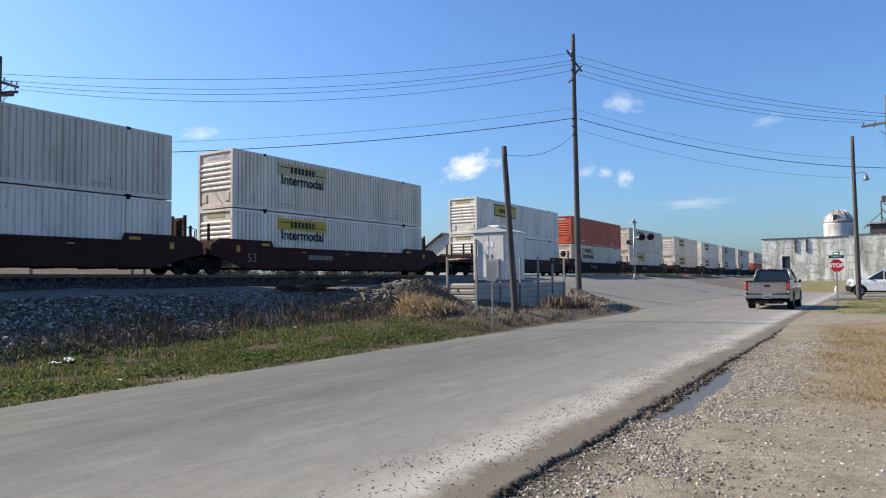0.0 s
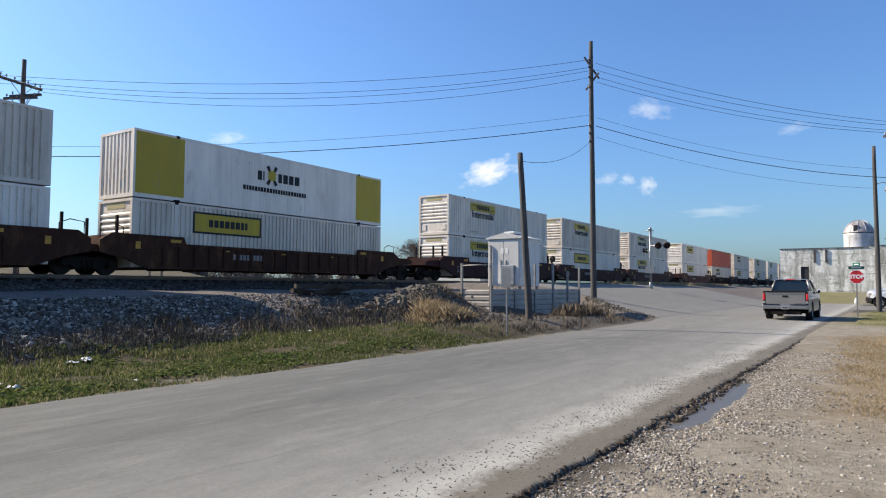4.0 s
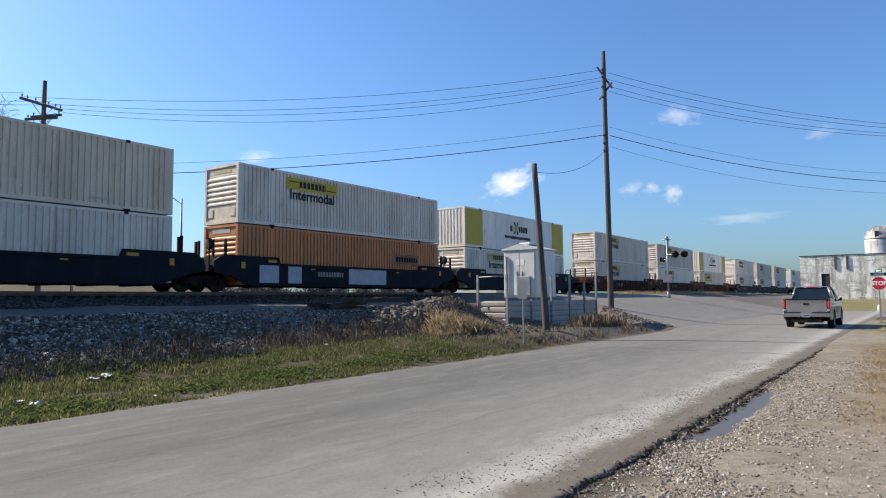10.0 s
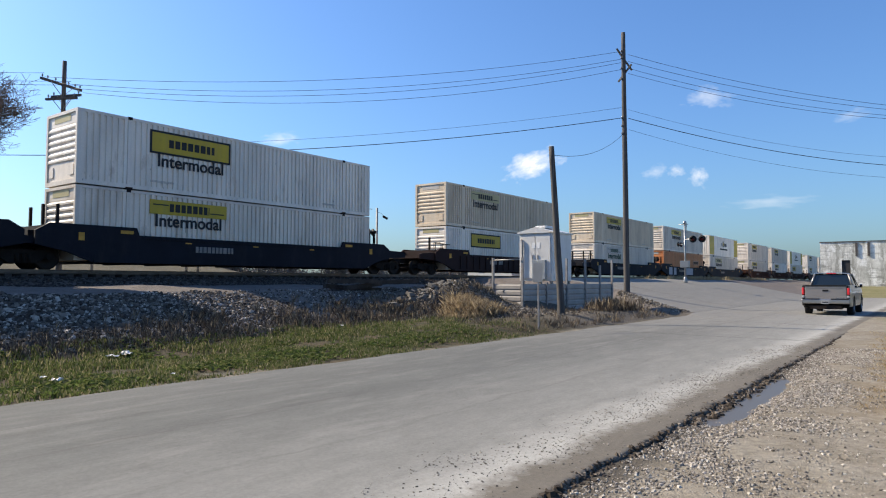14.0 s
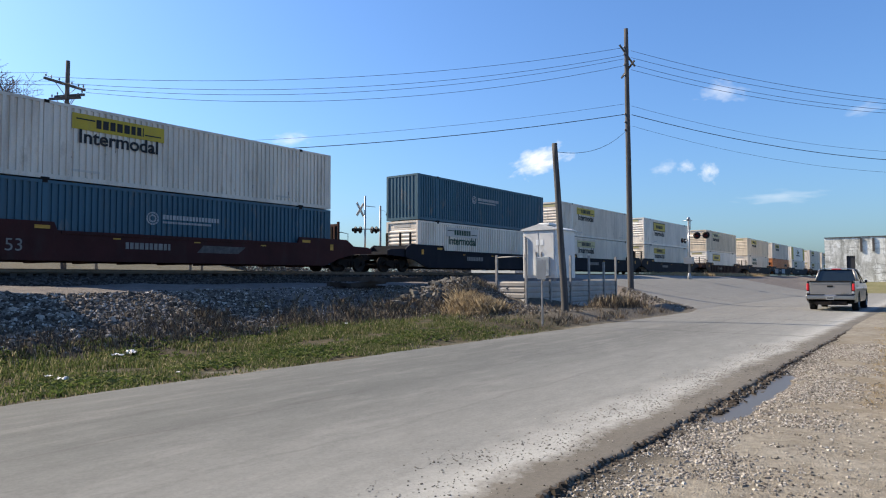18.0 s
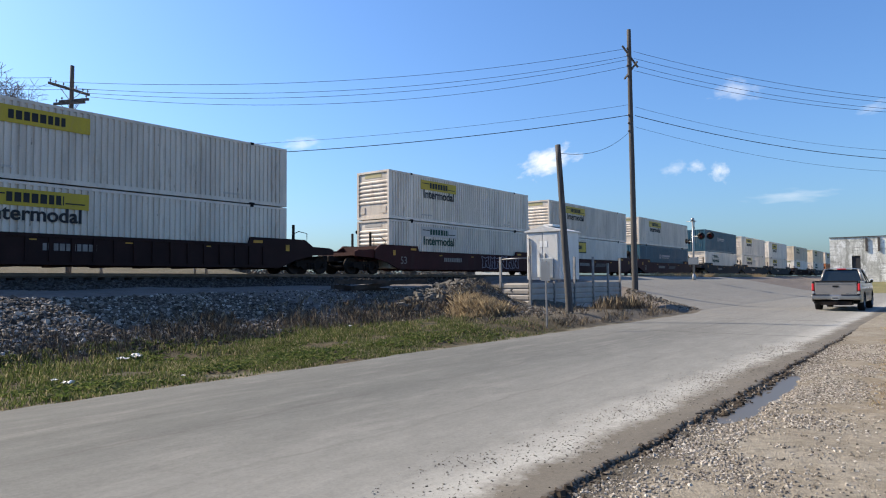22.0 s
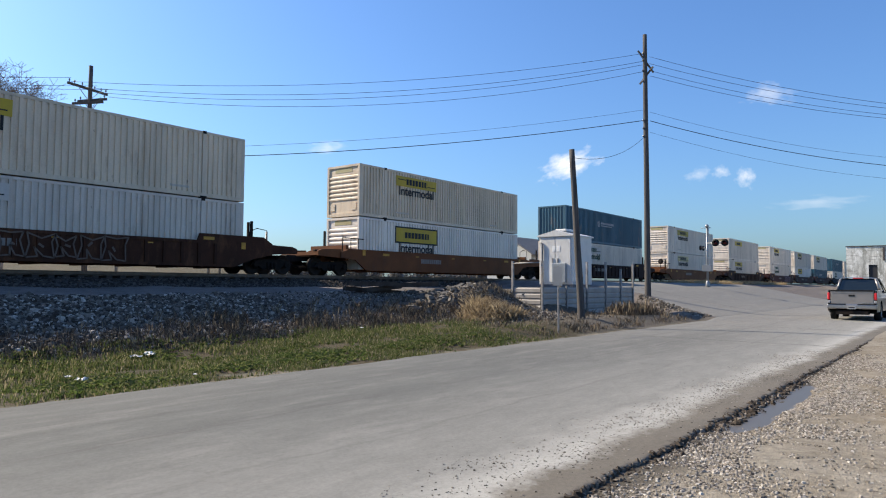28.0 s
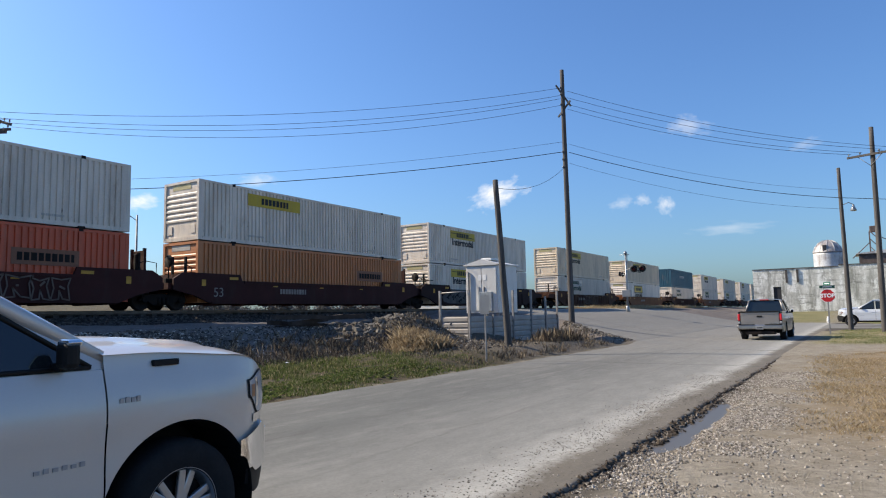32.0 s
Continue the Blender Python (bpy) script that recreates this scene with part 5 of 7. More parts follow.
# ---- corner with stop sign, buildings, silos ----
RED_SIGN = mat("red_sign_sheeting", (0.50, 0.015, 0.02), 0.35, 0, 0.08)
WHITE_SIGN = mat("white_sign_sheeting", (0.8, 0.8, 0.8), 0.4, 0, 0.05)
GREEN_SIGN = mat("green_sign_sheeting", (0.01, 0.11, 0.07), 0.35, 0, 0.08)
stop = empty("stop_sign", pose(42.5, 1.69, -0.08), "red octagonal stop sign under two green street name plates", "stop sign")
bm = bmesh.new()
box(bm, -0.03, 0.03, -0.035, 0.035, -0.4, 2.5)
part("post", bm, POST_STEEL, stop)


def octagon(r):
    return [(r * math.cos(math.radians(22.5 + 45 * k)), r * math.sin(math.radians(22.5 + 45 * k))) for k in range(8)]


for r, m, x0, nm in ((0.385, WHITE_SIGN, -0.040, "border"), (0.36, RED_SIGN, -0.044, "sign_plate")):
    bm = bmesh.new()
    plate(bm, [(a, c + 2.13) for a, c in octagon(r)], x0 - 0.002, x0 + 0.003, "YZ")
    part(nm, bm, m, stop)
w = part("word", text_mesh("word", "STOP", 0.285, WHITE_SIGN, 0.002, 0.012), None, stop)
w.matrix_basis = pose(-0.050, 0, 2.13, 0, 0, -90)
for z, ang, ln in ((2.62, 22, 0.78), (2.80, -62, 0.78)):
    bm = bmesh.new()
    box(bm, -ln / 2, ln / 2, -0.004, 0.004, -0.08, 0.08)
    pl = part("name_plate", bm, GREEN_SIGN, stop, "green street name plate")
    pl.matrix_basis = pose(0, 0, z, 0, 0, ang - 90)
    bm = bmesh.new()
    box(bm, -0.24, 0.24, -0.006, -0.005, -0.025, 0.025)
    part("lettering", bm, WHITE_SIGN, pl)
bm = bmesh.new()
lathe(bm, [(0.12, -0.2), (0.13, 0.25), (0.09, 0.35), (0.09, 0.45), (0.05, 0.52)], "Z", 12)
thing("hydrant", bm, WHITE_SIGN, "small white post on the grass by the corner", "hydrant", at=pose(74.0, 3.05, 0.0))

def whitewash():
    """Old limewash over block: flaking patches, dark runs from the coping, block courses."""
    m, nt, b = nodes_of("weathered_whitewashed_blockwork")
    c = mix_node(nt, ramp_node(nt, noise_node(nt, 0.35, 6, rough=0.7), [(0.35, 0.0), (0.58, 1.0)]), (0.42, 0.415, 0.37), (0.80, 0.79, 0.73))
    c = mix_node(nt, ramp_node(nt, noise_node(nt, 1.1, 6, stretch=(1, 1, 0.14), rough=0.75), [(0.47, 0.0), (0.62, 0.8)]), c, (0.25, 0.25, 0.215))
    c = mix_node(nt, ramp_node(nt, noise_node(nt, 1.6, 5, stretch=(1, 0.6, 0.35), rough=0.7), [(0.50, 0.0), (0.60, 0.9)]), c, (0.90, 0.90, 0.86))
    c = mix_node(nt, ramp_node(nt, noise_node(nt, 0.9, 6, stretch=(1, 0.3, 2.5), rough=0.75), [(0.54, 0.0), (0.64, 0.75)]), c, (0.17, 0.17, 0.15))
    c = mix_node(nt, 0.4, c, ramp_node(nt, noise_node(nt, 9, 4), [(0.3, 0.45), (0.7, 1.0)]), "MULTIPLY")
    nt.links.new(c, b.inputs["Base Color"])
    b.inputs["Roughness"].default_value = 0.95
    MATS["whitewash"] = m
    return m


BLOCK = whitewash()
ROOF_FELT = mat("dark_roof_edge", (0.10, 0.09, 0.085), 0.8)
DARK_IN = mat("dark_boarded_opening", (0.045, 0.045, 0.05), 0.7)
bld = empty("warehouse", pose(105.9, 0, 0.65) @ Matrix.Scale(1.07, 4), "long low whitewashed block warehouse with stained walls", "building")


def wall_panel(name, y0, y1, z1, holes=()):
    """A west wall from y0 to y1, 0.3 m thick, with openings cut through."""
    ys = sorted({y0, y1, *[h[0] for h in holes], *[h[1] for h in holes]})
    bm = bmesh.new()
    for a, c in zip(ys, ys[1:]):
        cut = [h for h in holes if h[0] <= a and h[1] >= c]
        if cut:
            _, _, b0, b1 = cut[0]
            box(bm, 0, 0.3, a, c, -0.8, b0)
            box(bm, 0, 0.3, a, c, b1, z1)
        else:
            box(bm, 0, 0.3, a, c, -0.8, z1)
    part(name, bm, BLOCK, bld)


wall_panel("wall", 2.5, 12.55, 5.82, [(9.2, 10.15, 1.75, 3.5)])
wall_panel("wall", -32.0, 2.5, 6.0, [(-4.6, -2.6, 1.6, 3.4), (-14.6, -12.6, 1.6, 3.4)])
bm = bmesh.new()
box(bm, 0.3, 22, 12.25, 12.55, -0.8, 5.82)
part("wall", bm, BLOCK, bld)
bm = bmesh.new()
box(bm, 0.3, 22, -32, 12.25, 5.3, 5.5)
part("roof", bm, ROOF_FELT, bld)
for a, c, z in ((2.5, 12.6, 5.82), (-32, 2.5, 6.0)):
    bm = bmesh.new()
    box(bm, -0.08, 0.4, a, c, z, z + 0.09)
    part("coping", bm, ROOF_FELT, bld)
for y0, y1, z0, z1 in ((9.2, 10.15, 1.75, 3.5), (-4.6, -2.6, 1.6, 3.4), (-14.6, -12.6, 1.6, 3.4)):
    bm = bmesh.new()
    box(bm, 0.12, 0.17, y0, y1, z0, z1)
    part("window", bm, DARK_IN, bld, "dark boarded opening")
for y, z0, z1 in ((8.5, 4.0, 5.7), (7.2, 4.0, 5.7)):
    bm = bmesh.new()
    box(bm, -0.14, 0.0, y - 0.12, y + 0.12, z0, z1)
    part("downpipe", bm, ROOF_FELT, bld)
ZINC = mat("galvanised_bin_sheet", (0.60, 0.60, 0.60), 0.5, 0.3, 0.3, 0.6, 6, (0.16, 0.10, 0.075), 0.95)
RUST = mat("rusty_roof_sheet", (0.16, 0.125, 0.11), 0.7, 0.3, 0.35, 0.9, 15, (0.3, 0.29, 0.28), 0.4)
silo = empty("grain_silo", pose(129.5, 4.65, 0.65) @ Matrix.Scale(1.07, 4), "galvanised grain silo with a rusting domed roof", "silo")
bm = bmesh.new()
prof = []
for k in range(18):
    z = k * 0.52
    prof += [(2.05, z), (2.08, z + 0.26)]
lathe(bm, prof, "Z", 36)
part("body", bm, ZINC, silo)
bm = bmesh.new()
lathe(bm, [(2.14, 9.15), (2.08, 9.3), (1.78, 10.05), (1.28, 10.7), (0.6, 11.12), (0.0, 11.22)], "Z", 36)
part("roof", bm, mat("rust_patched_roof_sheet", (0.42, 0.39, 0.38), 0.55, 0.3, 0.5, 0.9, 8, (0.10, 0.05, 0.035), 1.0), silo)
for k in range(12):
    a = 2 * math.pi * k / 12
    bm = bmesh.new()
    pts = [(r * math.cos(a), r * math.sin(a), z) for r, z in ((2.12, 9.25), (1.80, 10.07), (1.30, 10.73), (0.62, 11.15))]
    pipe(bm, pts, 0.035, 5)
    part("roof_rib", bm, ZINC, silo)
bm = bmesh.new()
box(bm, -2.0, -1.5, 0.1, 0.62, 9.35, 10.3)
part("hatch", bm, DARK_IN, silo)

leg = empty("grain_elevator", pose(135.9, -2.03, 0.65) @ Matrix.Scale(1.07, 4), "rusty steel grain elevator tower with chutes", "grain elevator")
for x, y in ((-0.5, -0.5), (0.5, -0.5), (-0.5, 0.5), (0.5, 0.5)):
    bm = bmesh.new()
    box(bm, x - 0.09, x + 0.09, y - 0.09, y + 0.09, 0, 12.6)
    part("column", bm, RUST, leg)
for k in range(9):
    bm = bmesh.new()
    z = 1.2 + k * 1.3
    for s in (-0.5, 0.5):
        tube(bm, (s, -0.5, z), (s, 0.5, z + 1.2), 0.04, 0.04, 5)
        tube(bm, (-0.5, s, z), (0.5, s, z + 1.2), 0.04, 0.04, 5)
    part("brace", bm, RUST, leg)
bm = bmesh.new()
box(bm, -0.45, 0.45, -0.45, 0.45, 12.5, 13.5, None, 0.1)
part("head_house", bm, RUST, leg)
bm = bmesh.new()
tube(bm, (0, 0.4, 11.0), (-1, 3.0, 8.4), 0.07)
part("chute", bm, RUST, leg)
bm = bmesh.new()
tube(bm, (0, -0.4, 12.0), (-1, -5.5, 9.0), 0.07)
part("chute", bm, RUST, leg)
shed = empty("silo_house", pose(132.7, -5.3, 0.65) @ Matrix.Scale(1.07, 4), "dark corrugated silo house behind the warehouse", "building")
bm = bmesh.new()
box(bm, 0, 6, -3.6, 5.2, 0, 9.0)
part("wall", bm, RUST, shed)
bm = bmesh.new()
plate(bm, [(-4.0, 9.0), (0.8, 9.5), (5.6, 9.0), (5.6, 8.9), (-4.0, 8.9)], -0.3, 6.3, "YZ")
part("roof", bm, ZINC, shed)
for y in (-2.2, 0.2, 2.6):
    bm = bmesh.new()
    box(bm, -0.06, 0.0, y, y + 0.9, 5.6, 7.0)
    part("window", bm, DARK_IN, shed)

# ---- behind the railway ----
house = empty("house", pose(74, 47.5, 1.3), "small pale clapboard house with a grey gable roof", "house")
bm = bmesh.new()
plate(bm, [(-3.4, 0), (3.4, 0), (3.4, 4.1), (0, 6.2), (-3.4, 4.1)], 0, 9, "YZ")
part("wall", bm, mat("pale_clapboard", (0.55, 0.54, 0.5), 0.7, 0, 0.1, 1, 20), house)
for s in (-1, 1):
    bm = bmesh.new()
    plate(bm, [(s * 3.9, 3.85), (0, 6.32), (0, 6.45), (s * 3.9, 3.98)], -0.4, 9.4, "YZ")
    part("roof", bm, mat("grey_shingle", (0.2, 0.19, 0.18), 0.9, 0, 0.3, 3, 30), house)
for y in (-1.8, 1.0):
    bm = bmesh.new()
    box(bm, -0.05, 0.0, y, y + 0.9, 1.3, 2.7)
    part("window", bm, glass("house_glass"), house)
lamp = empty("street_lamp", pose(29.5, 45.0, 1.1), "slim grey street lamp with a curved arm", "street lamp")
bm = bmesh.new()
tube(bm, (0, 0, -0.2), (0, 0, 8.05), 0.1, 0.06, 10)
part("column", bm, POST_STEEL, lamp)
bm = bmesh.new()
pipe(bm, [(0, 0, 7.6), (-0.55, 0.35, 8.1), (-1.0, 0.65, 8.42), (-1.35, 0.88, 8.55)], 0.035)
part("arm", bm, POST_STEEL, lamp)
bm = bmesh.new()
box(bm, -1.9, -1.35, 0.82, 1.05, 8.5, 8.64, None, 0.03)
part("lamp_head", bm, POST_STEEL, lamp)
for x, y, h in ((18.5, 38.5, 3.4), (26.0, 41.0, 4.2), (12.2, 37.0, 2.6), (33.0, 44.0, 3.8)):
    bm = bmesh.new()
    tube(bm, (0, 0, -0.3), (0, 0, h), 0.09, 0.08, 8)
    thing("post", bm, POST_STEEL, "plain steel post standing behind the railway", "post", "posts behind the railway", at=pose(x, y, ground_z(x, y)))

yard = empty("yard_light", pose(44.4, 40.4, ground_z(44.4, 40.4)), "slim grey post with a small lamp on a thin arm", "yard light")
top = 7.98 - ground_z(44.4, 40.4)
bm = bmesh.new()
tube(bm, (0, 0, -0.3), (0, 0, top), 0.11, 0.09, 10)
part("post", bm, POST_STEEL, yard)
bm = bmesh.new()
pipe(bm, [(0, 0, top - 0.35), (0.28, -0.3, top - 0.5), (0.42, -0.45, top - 0.75)], 0.015, 6)
part("arm", bm, POST_STEEL, yard)
bm = bmesh.new()
box(bm, -0.26, 0.26, -0.12, 0.12, -0.10, 0.10, pose(0.52, -0.52, top - 0.85, 0, 28, -46), 0.05)
part("lamp_head", bm, SIGNAL_BLACK, yard, "small dark lamp head")

BARK = mat("grey_bark", (0.13, 0.10, 0.085), 0.9, 0, 0.3, 3, 30, bump=0.4)


def bare_tree(at, height, spread, seed, label, levels=6):
    """A leafless tree: trunk and limbs split again and again into twigs."""
    rs = random.Random(seed)
    limbs, twigs = bmesh.new(), bmesh.new()

    def grow(p, d, length, r, level):
        q, seg = p, 3 if level < 3 else 2
        for k in range(seg):
            d = (d + Vector((rs.gauss(0, 0.13), rs.gauss(0, 0.13), rs.gauss(0.03, 0.08)))).normalized()
            e = q + d * (length / seg)
            r2 = r * (0.88 if k < seg - 1 else 0.75)
            tube(limbs if level < 3 else twigs, q, e, max(r, 0.010), max(r2, 0.008), 7 if level < 2 else 4 if level < 4 else 3, False)
            q, r = e, r2
            if level >= 1 and level < levels and rs.random() < 0.75:
                side = Vector((rs.gauss(0, 1), rs.gauss(0, 1), rs.gauss(0.25, 0.5))).normalized()
                grow(q, (d * 0.55 + side * 0.8).normalized(), length * rs.uniform(0.5, 0.72), r * 0.6, level + 1)
        if level < levels:
            for _ in range((5, 4, 3, 3, 3, 2, 2)[level]):
                side = Vector((rs.gauss(0, 1), rs.gauss(0, 1), rs.gauss(0.2, 0.4))).normalized()
                grow(q, (d * 0.75 + side * spread).normalized(), length * rs.uniform(0.6, 0.82), r * 0.68, level + 1)

    t = empty("tree", pose(*at), label, "tree", "bare trees")
    grow(Vector((0, 0, -0.3)), Vector((0, 0, 1)), height * 0.33, height * 0.022, 0)
    part("trunk", limbs, BARK, t)
    part("crown", twigs, BARK, t)
    return t


bare_tree((85.4, 62.0, 2.0), 8.0, 0.8, 11, "small leafless tree behind the railway", 5)
bare_tree((12.9, 46.0, 1.5), 13.2, 0.95, 5, "large leafless tree with fine grey twigs", 7)


# ---- pickup trucks ----
TYRE = mat("tyre_rubber", (0.018, 0.018, 0.019), 0.85, 0, 0.3, 6, 60, bump=0.2)
ALLOY = mat("alloy_wheel", (0.40, 0.41, 0.43), 0.35, 0.8, 0.08, 6, 40)
CHROME = mat("chrome", (0.75, 0.76, 0.78), 0.10, 1.0, 0.04)
TRIM = mat("black_plastic_trim", (0.012, 0.012, 0.012), 0.6, 0, 0.2)
DARK_GLASS = glass("dark_car_glass", (0.012, 0.016, 0.018))
LENS = glass("clear_lamp_lens", (0.35, 0.36, 0.37), 0.08)
AMBER = mat("amber_reflector", (0.34, 0.12, 0.04), 0.3)
TAIL_RED = glow("lit_brake_lamp", (0.50, 0.012, 0.02), 0.12)
SEAT = mat("dark_interior", (0.02, 0.02, 0.022), 0.9)
FRONT, REAR, AXLE = 0.82, -4.85, -3.57


def half_width(x, z):
    w = 1.0 - 0.05 * max(0.0, (0.55 - z) / 0.25) ** 1.5 - 0.055 * smooth01(1.08, 1.34, z)
    w += 0.012 * math.exp(-((z - 1.0) / 0.10) ** 2)
    for c in (0.0, AXLE):
        d = math.hypot(x - c, z - 0.41)
        w += 0.005 * math.exp(-((d - 0.545) / 0.03) ** 2)
    if x > 0.25:
        w -= 0.27 * ((x - 0.25) / 0.58) ** 2.2
    if x < -4.5:
        w -= 0.05 * ((-4.5 - x) / 0.35) ** 2
    return w


def shoulder(x):
    """Upper edge of the flank: hood edge, window sill, box rail."""
    if x > -0.49:
        return 1.335 - 0.05 * smooth01(-0.3, 0.55, x) - 0.15 * max(0.0, (x - 0.35) / 0.47) ** 2.4
    if x > -2.72:
        return 1.26
    return 1.38


def sill(x):
    z = 0.42
    for c in (0.0, AXLE):
        d = abs(x - c)
        if d < 0.52:
            z = max(z, 0.41 + math.sqrt(0.52 ** 2 - d * d))
    if x > 0.44:
        z = max(z, 0.68)
    return z


def flank(x0, x1, side, lo=sill, hi=shoulder, off=0.0, rows=12, step=0.03):
    bm = bmesh.new()
    xs = np.linspace(x0, x1, max(2, int(round((x1 - x0) / step)) + 1))
    cols = []
    for x in xs:
        a, c = lo(x), hi(x)
        cols.append([bm.verts.new((x, side * (half_width(x, a + (c - a) * k / rows) + off), a + (c - a) * k / rows)) for k in range(rows + 1)])
    for a, c in zip(cols, cols[1:]):
        for k in range(rows):
            f = bm.faces.new((a[k], c[k], c[k + 1], a[k + 1]))
            f.smooth = True
    return bm


@functools.lru_cache(None)
def wheel_meshes():
    t = bmesh.new()
    lathe(t, [(0.235, -0.125), (0.30, -0.138), (0.365, -0.135), (0.395, -0.115), (0.408, -0.07), (0.410, 0.0), (0.408, 0.07), (0.395, 0.115), (0.365, 0.135), (0.235, 0.125)], "Y", 48, caps=False)
    r = bmesh.new()
    lathe(r, [(0.245, -0.115), (0.252, -0.125), (0.242, -0.128), (0.228, -0.10), (0.222, 0.0), (0.225, 0.11)], "Y", 40, caps=False)
    for k in range(6):
        a = k * 60
        for s in (-9, 9):
            box(r, -0.024, 0.024, -0.098, -0.068, 0.05, 0.23, pose(0, 0, 0, 0, a + s, 0), 0.008)
    lathe(r, [(0.0, -0.112), (0.04, -0.112), (0.055, -0.10), (0.075, -0.07), (0.075, -0.03)], "Y", 20)
    d = bmesh.new()
    lathe(d, [(0.0, -0.04), (0.21, -0.04), (0.21, -0.02), (0.0, -0.02)], "Y", 28)
    return mesh_from("tyre", t, TYRE), mesh_from("rim", r, ALLOY), mesh_from("brake_disc", d, IRON)


def pickup(at, paint_mat, label, chrome=True, lit=False):
    v = empty("pickup_truck", at, label, "pickup truck")
    for side in (-1, 1):
        part("fender", flank(-0.485, FRONT - 0.02, side), paint_mat, v)
        for x0, x1 in ((-1.60, -0.495), (-2.72, -1.61)):
            d = part("door", flank(x0, x1, side), paint_mat, v)
            bm = bmesh.new()
            box(bm, x0 + 0.06, x0 + 0.28, -0.02, 0.02, -0.02, 0.02, None, 0.012)
            h = part("handle", bm, CHROME if chrome else paint_mat, d)
            h.location = (0, side * 1.01, 1.05)
            bm = bmesh.new()
            zt = 1.85
            front_cut = 0.92 if x1 > -1 else 0.0
            a = [(x0 + 0.05, 1.275), (x1 - (0.06 if x1 > -1 else 0.05), 1.275)] + ([(x1 - front_cut, zt)] if front_cut else [(x1 - 0.05, zt)]) + [(x0 + 0.05, zt)]
            vs = [bm.verts.new((x, side * (0.95 - 0.23 * (z - 1.26) / 0.65), z)) for x, z in a]
            bm.faces.new(vs)
            part("window", bm, DARK_GLASS, d)
            bm = bmesh.new()
            for (xa, za), (xb, zb) in zip(a, a[1:] + a[:1]):
                tube(bm, (xa, side * (0.952 - 0.23 * (za - 1.26) / 0.65), za), (xb, side * (0.952 - 0.23 * (zb - 1.26) / 0.65), zb), 0.014, 0.014, 5)
            part("window_seal", bm, TRIM, d)
        part("bed_side", flank(REAR, -2.73, side), paint_mat, v)
        # side of the cab above the sill
        bm = bmesh.new()
        prof = [(-2.72, 1.26), (-0.42, 1.26), (-1.48, 1.94), (-2.62, 1.94)]
        inner = [(-2.60, 1.29), (-0.58, 1.29), (-1.46, 1.86), (-2.55, 1.86)]
        pa = [bm.verts.new((x, side * (0.945 - 0.23 * (z - 1.26) / 0.65), z)) for x, z in prof]
        pb = [bm.verts.new((x, side * (0.945 - 0.23 * (z - 1.26) / 0.65), z)) for x, z in inner]
        for i in range(4):
            j = (i + 1) % 4
            bm.faces.new((pa[i], pa[j], pb[j], pb[i]))
        part("pillar_frame", bm, paint_mat, v)
        bm = bmesh.new()
        box(bm, -0.77, -0.69, side * 1.05 - 0.06, side * 1.05 + 0.06, 1.28, 1.42, None, 0.03)
        mir = part("mirror", bm, TRIM, v)
        bm = bmesh.new()
        box(bm, -0.765, -0.685, side * 1.055 - 0.055, side * 1.055 + 0.055, 1.395, 1.43, None, 0.016)
        part("mirror_cap", bm, CHROME if chrome else paint_mat, mir)
        bm = bmesh.new()
        box(bm, -0.75, -0.69, min(side * 0.93, side * 1.02), max(side * 0.93, side * 1.02), 1.27, 1.31)
        part("mirror_arm", bm, TRIM, mir)
        # lamps on the front corner
        lo = lambda x: 0.89 + 0.13 * smooth01(0.66, 0.50, x)
        hi = lambda x: 1.105 + 0.05 * smooth01(0.50, 0.72, x)
        part("lamp_surround", flank(0.50, FRONT - 0.03, side, lambda x: lo(x) - 0.02, lambda x: hi(x) + 0.012, 0.004, 6, 0.02), TRIM, v)
        head = part("headlight", flank(0.52, FRONT - 0.03, side, lo, hi, 0.010, 6, 0.02), LENS, v, "clear headlight")
        part("amber_reflector", flank(0.54, 0.585, side, lambda x: 1.0, lambda x: 1.08, 0.014, 3, 0.02), AMBER, head)
        part("lamp_bezel", flank(0.60, 0.64, side, lambda x: 0.93, lambda x: 1.12, 0.014, 3, 0.02), CHROME, head)
        part("lamp_trim", flank(0.58, FRONT - 0.02, side, lambda x: 0.83, lambda x: 0.885, 0.008, 3, 0.02), CHROME, v)
        part("bumper_corner", flank(0.40, FRONT + 0.03, side, lambda x: 0.52 + 0.13 * smooth01(0.60, 0.40, x), lambda x: 0.82 - 0.07 * smooth01(0.75, 0.40, x), 0.035, 6, 0.02), CHROME if chrome else TRIM, v, "chrome bumper end" if chrome else "")
        part("bumper_valance", flank(0.47, FRONT + 0.02, side, lambda x: 0.36 + 0.1 * smooth01(0.65, 0.47, x), lambda x: 0.55, 0.02, 3, 0.03), TRIM, v)
        # side trim
        bm = bmesh.new()
        for k in range(4):
            box(bm, k * 0.033, k * 0.033 + 0.022, -0.003, 0.003, -0.016, 0.010 + 0.006 * (k % 2))
        part("badge", bm, mat("dull_badge_metal", (0.36, 0.36, 0.37), 0.4, 0.4), v).location = (-0.42, side * (half_width(-0.36, 1.09) + 0.004), 1.09)
        bm = bmesh.new()
        for k in range(6):
            box(bm, k * 0.045, k * 0.045 + 0.026, -0.003, 0.003, -0.012, 0.007 + 0.005 * (k % 2))
        part("badge", bm, mat("dull_badge_metal", (0.36, 0.36, 0.37), 0.4, 0.4), v).location = (-0.85, side * (half_width(-0.8, 0.795) + 0.004), 0.795)
        bm = bmesh.new()
        box(bm, -0.085, 0.085, -0.02, 0.012, -0.018, 0.018, None, 0.006)
        part("hood_vent", bm, TRIM, v).location = (-0.115, side * 0.957, 1.272)
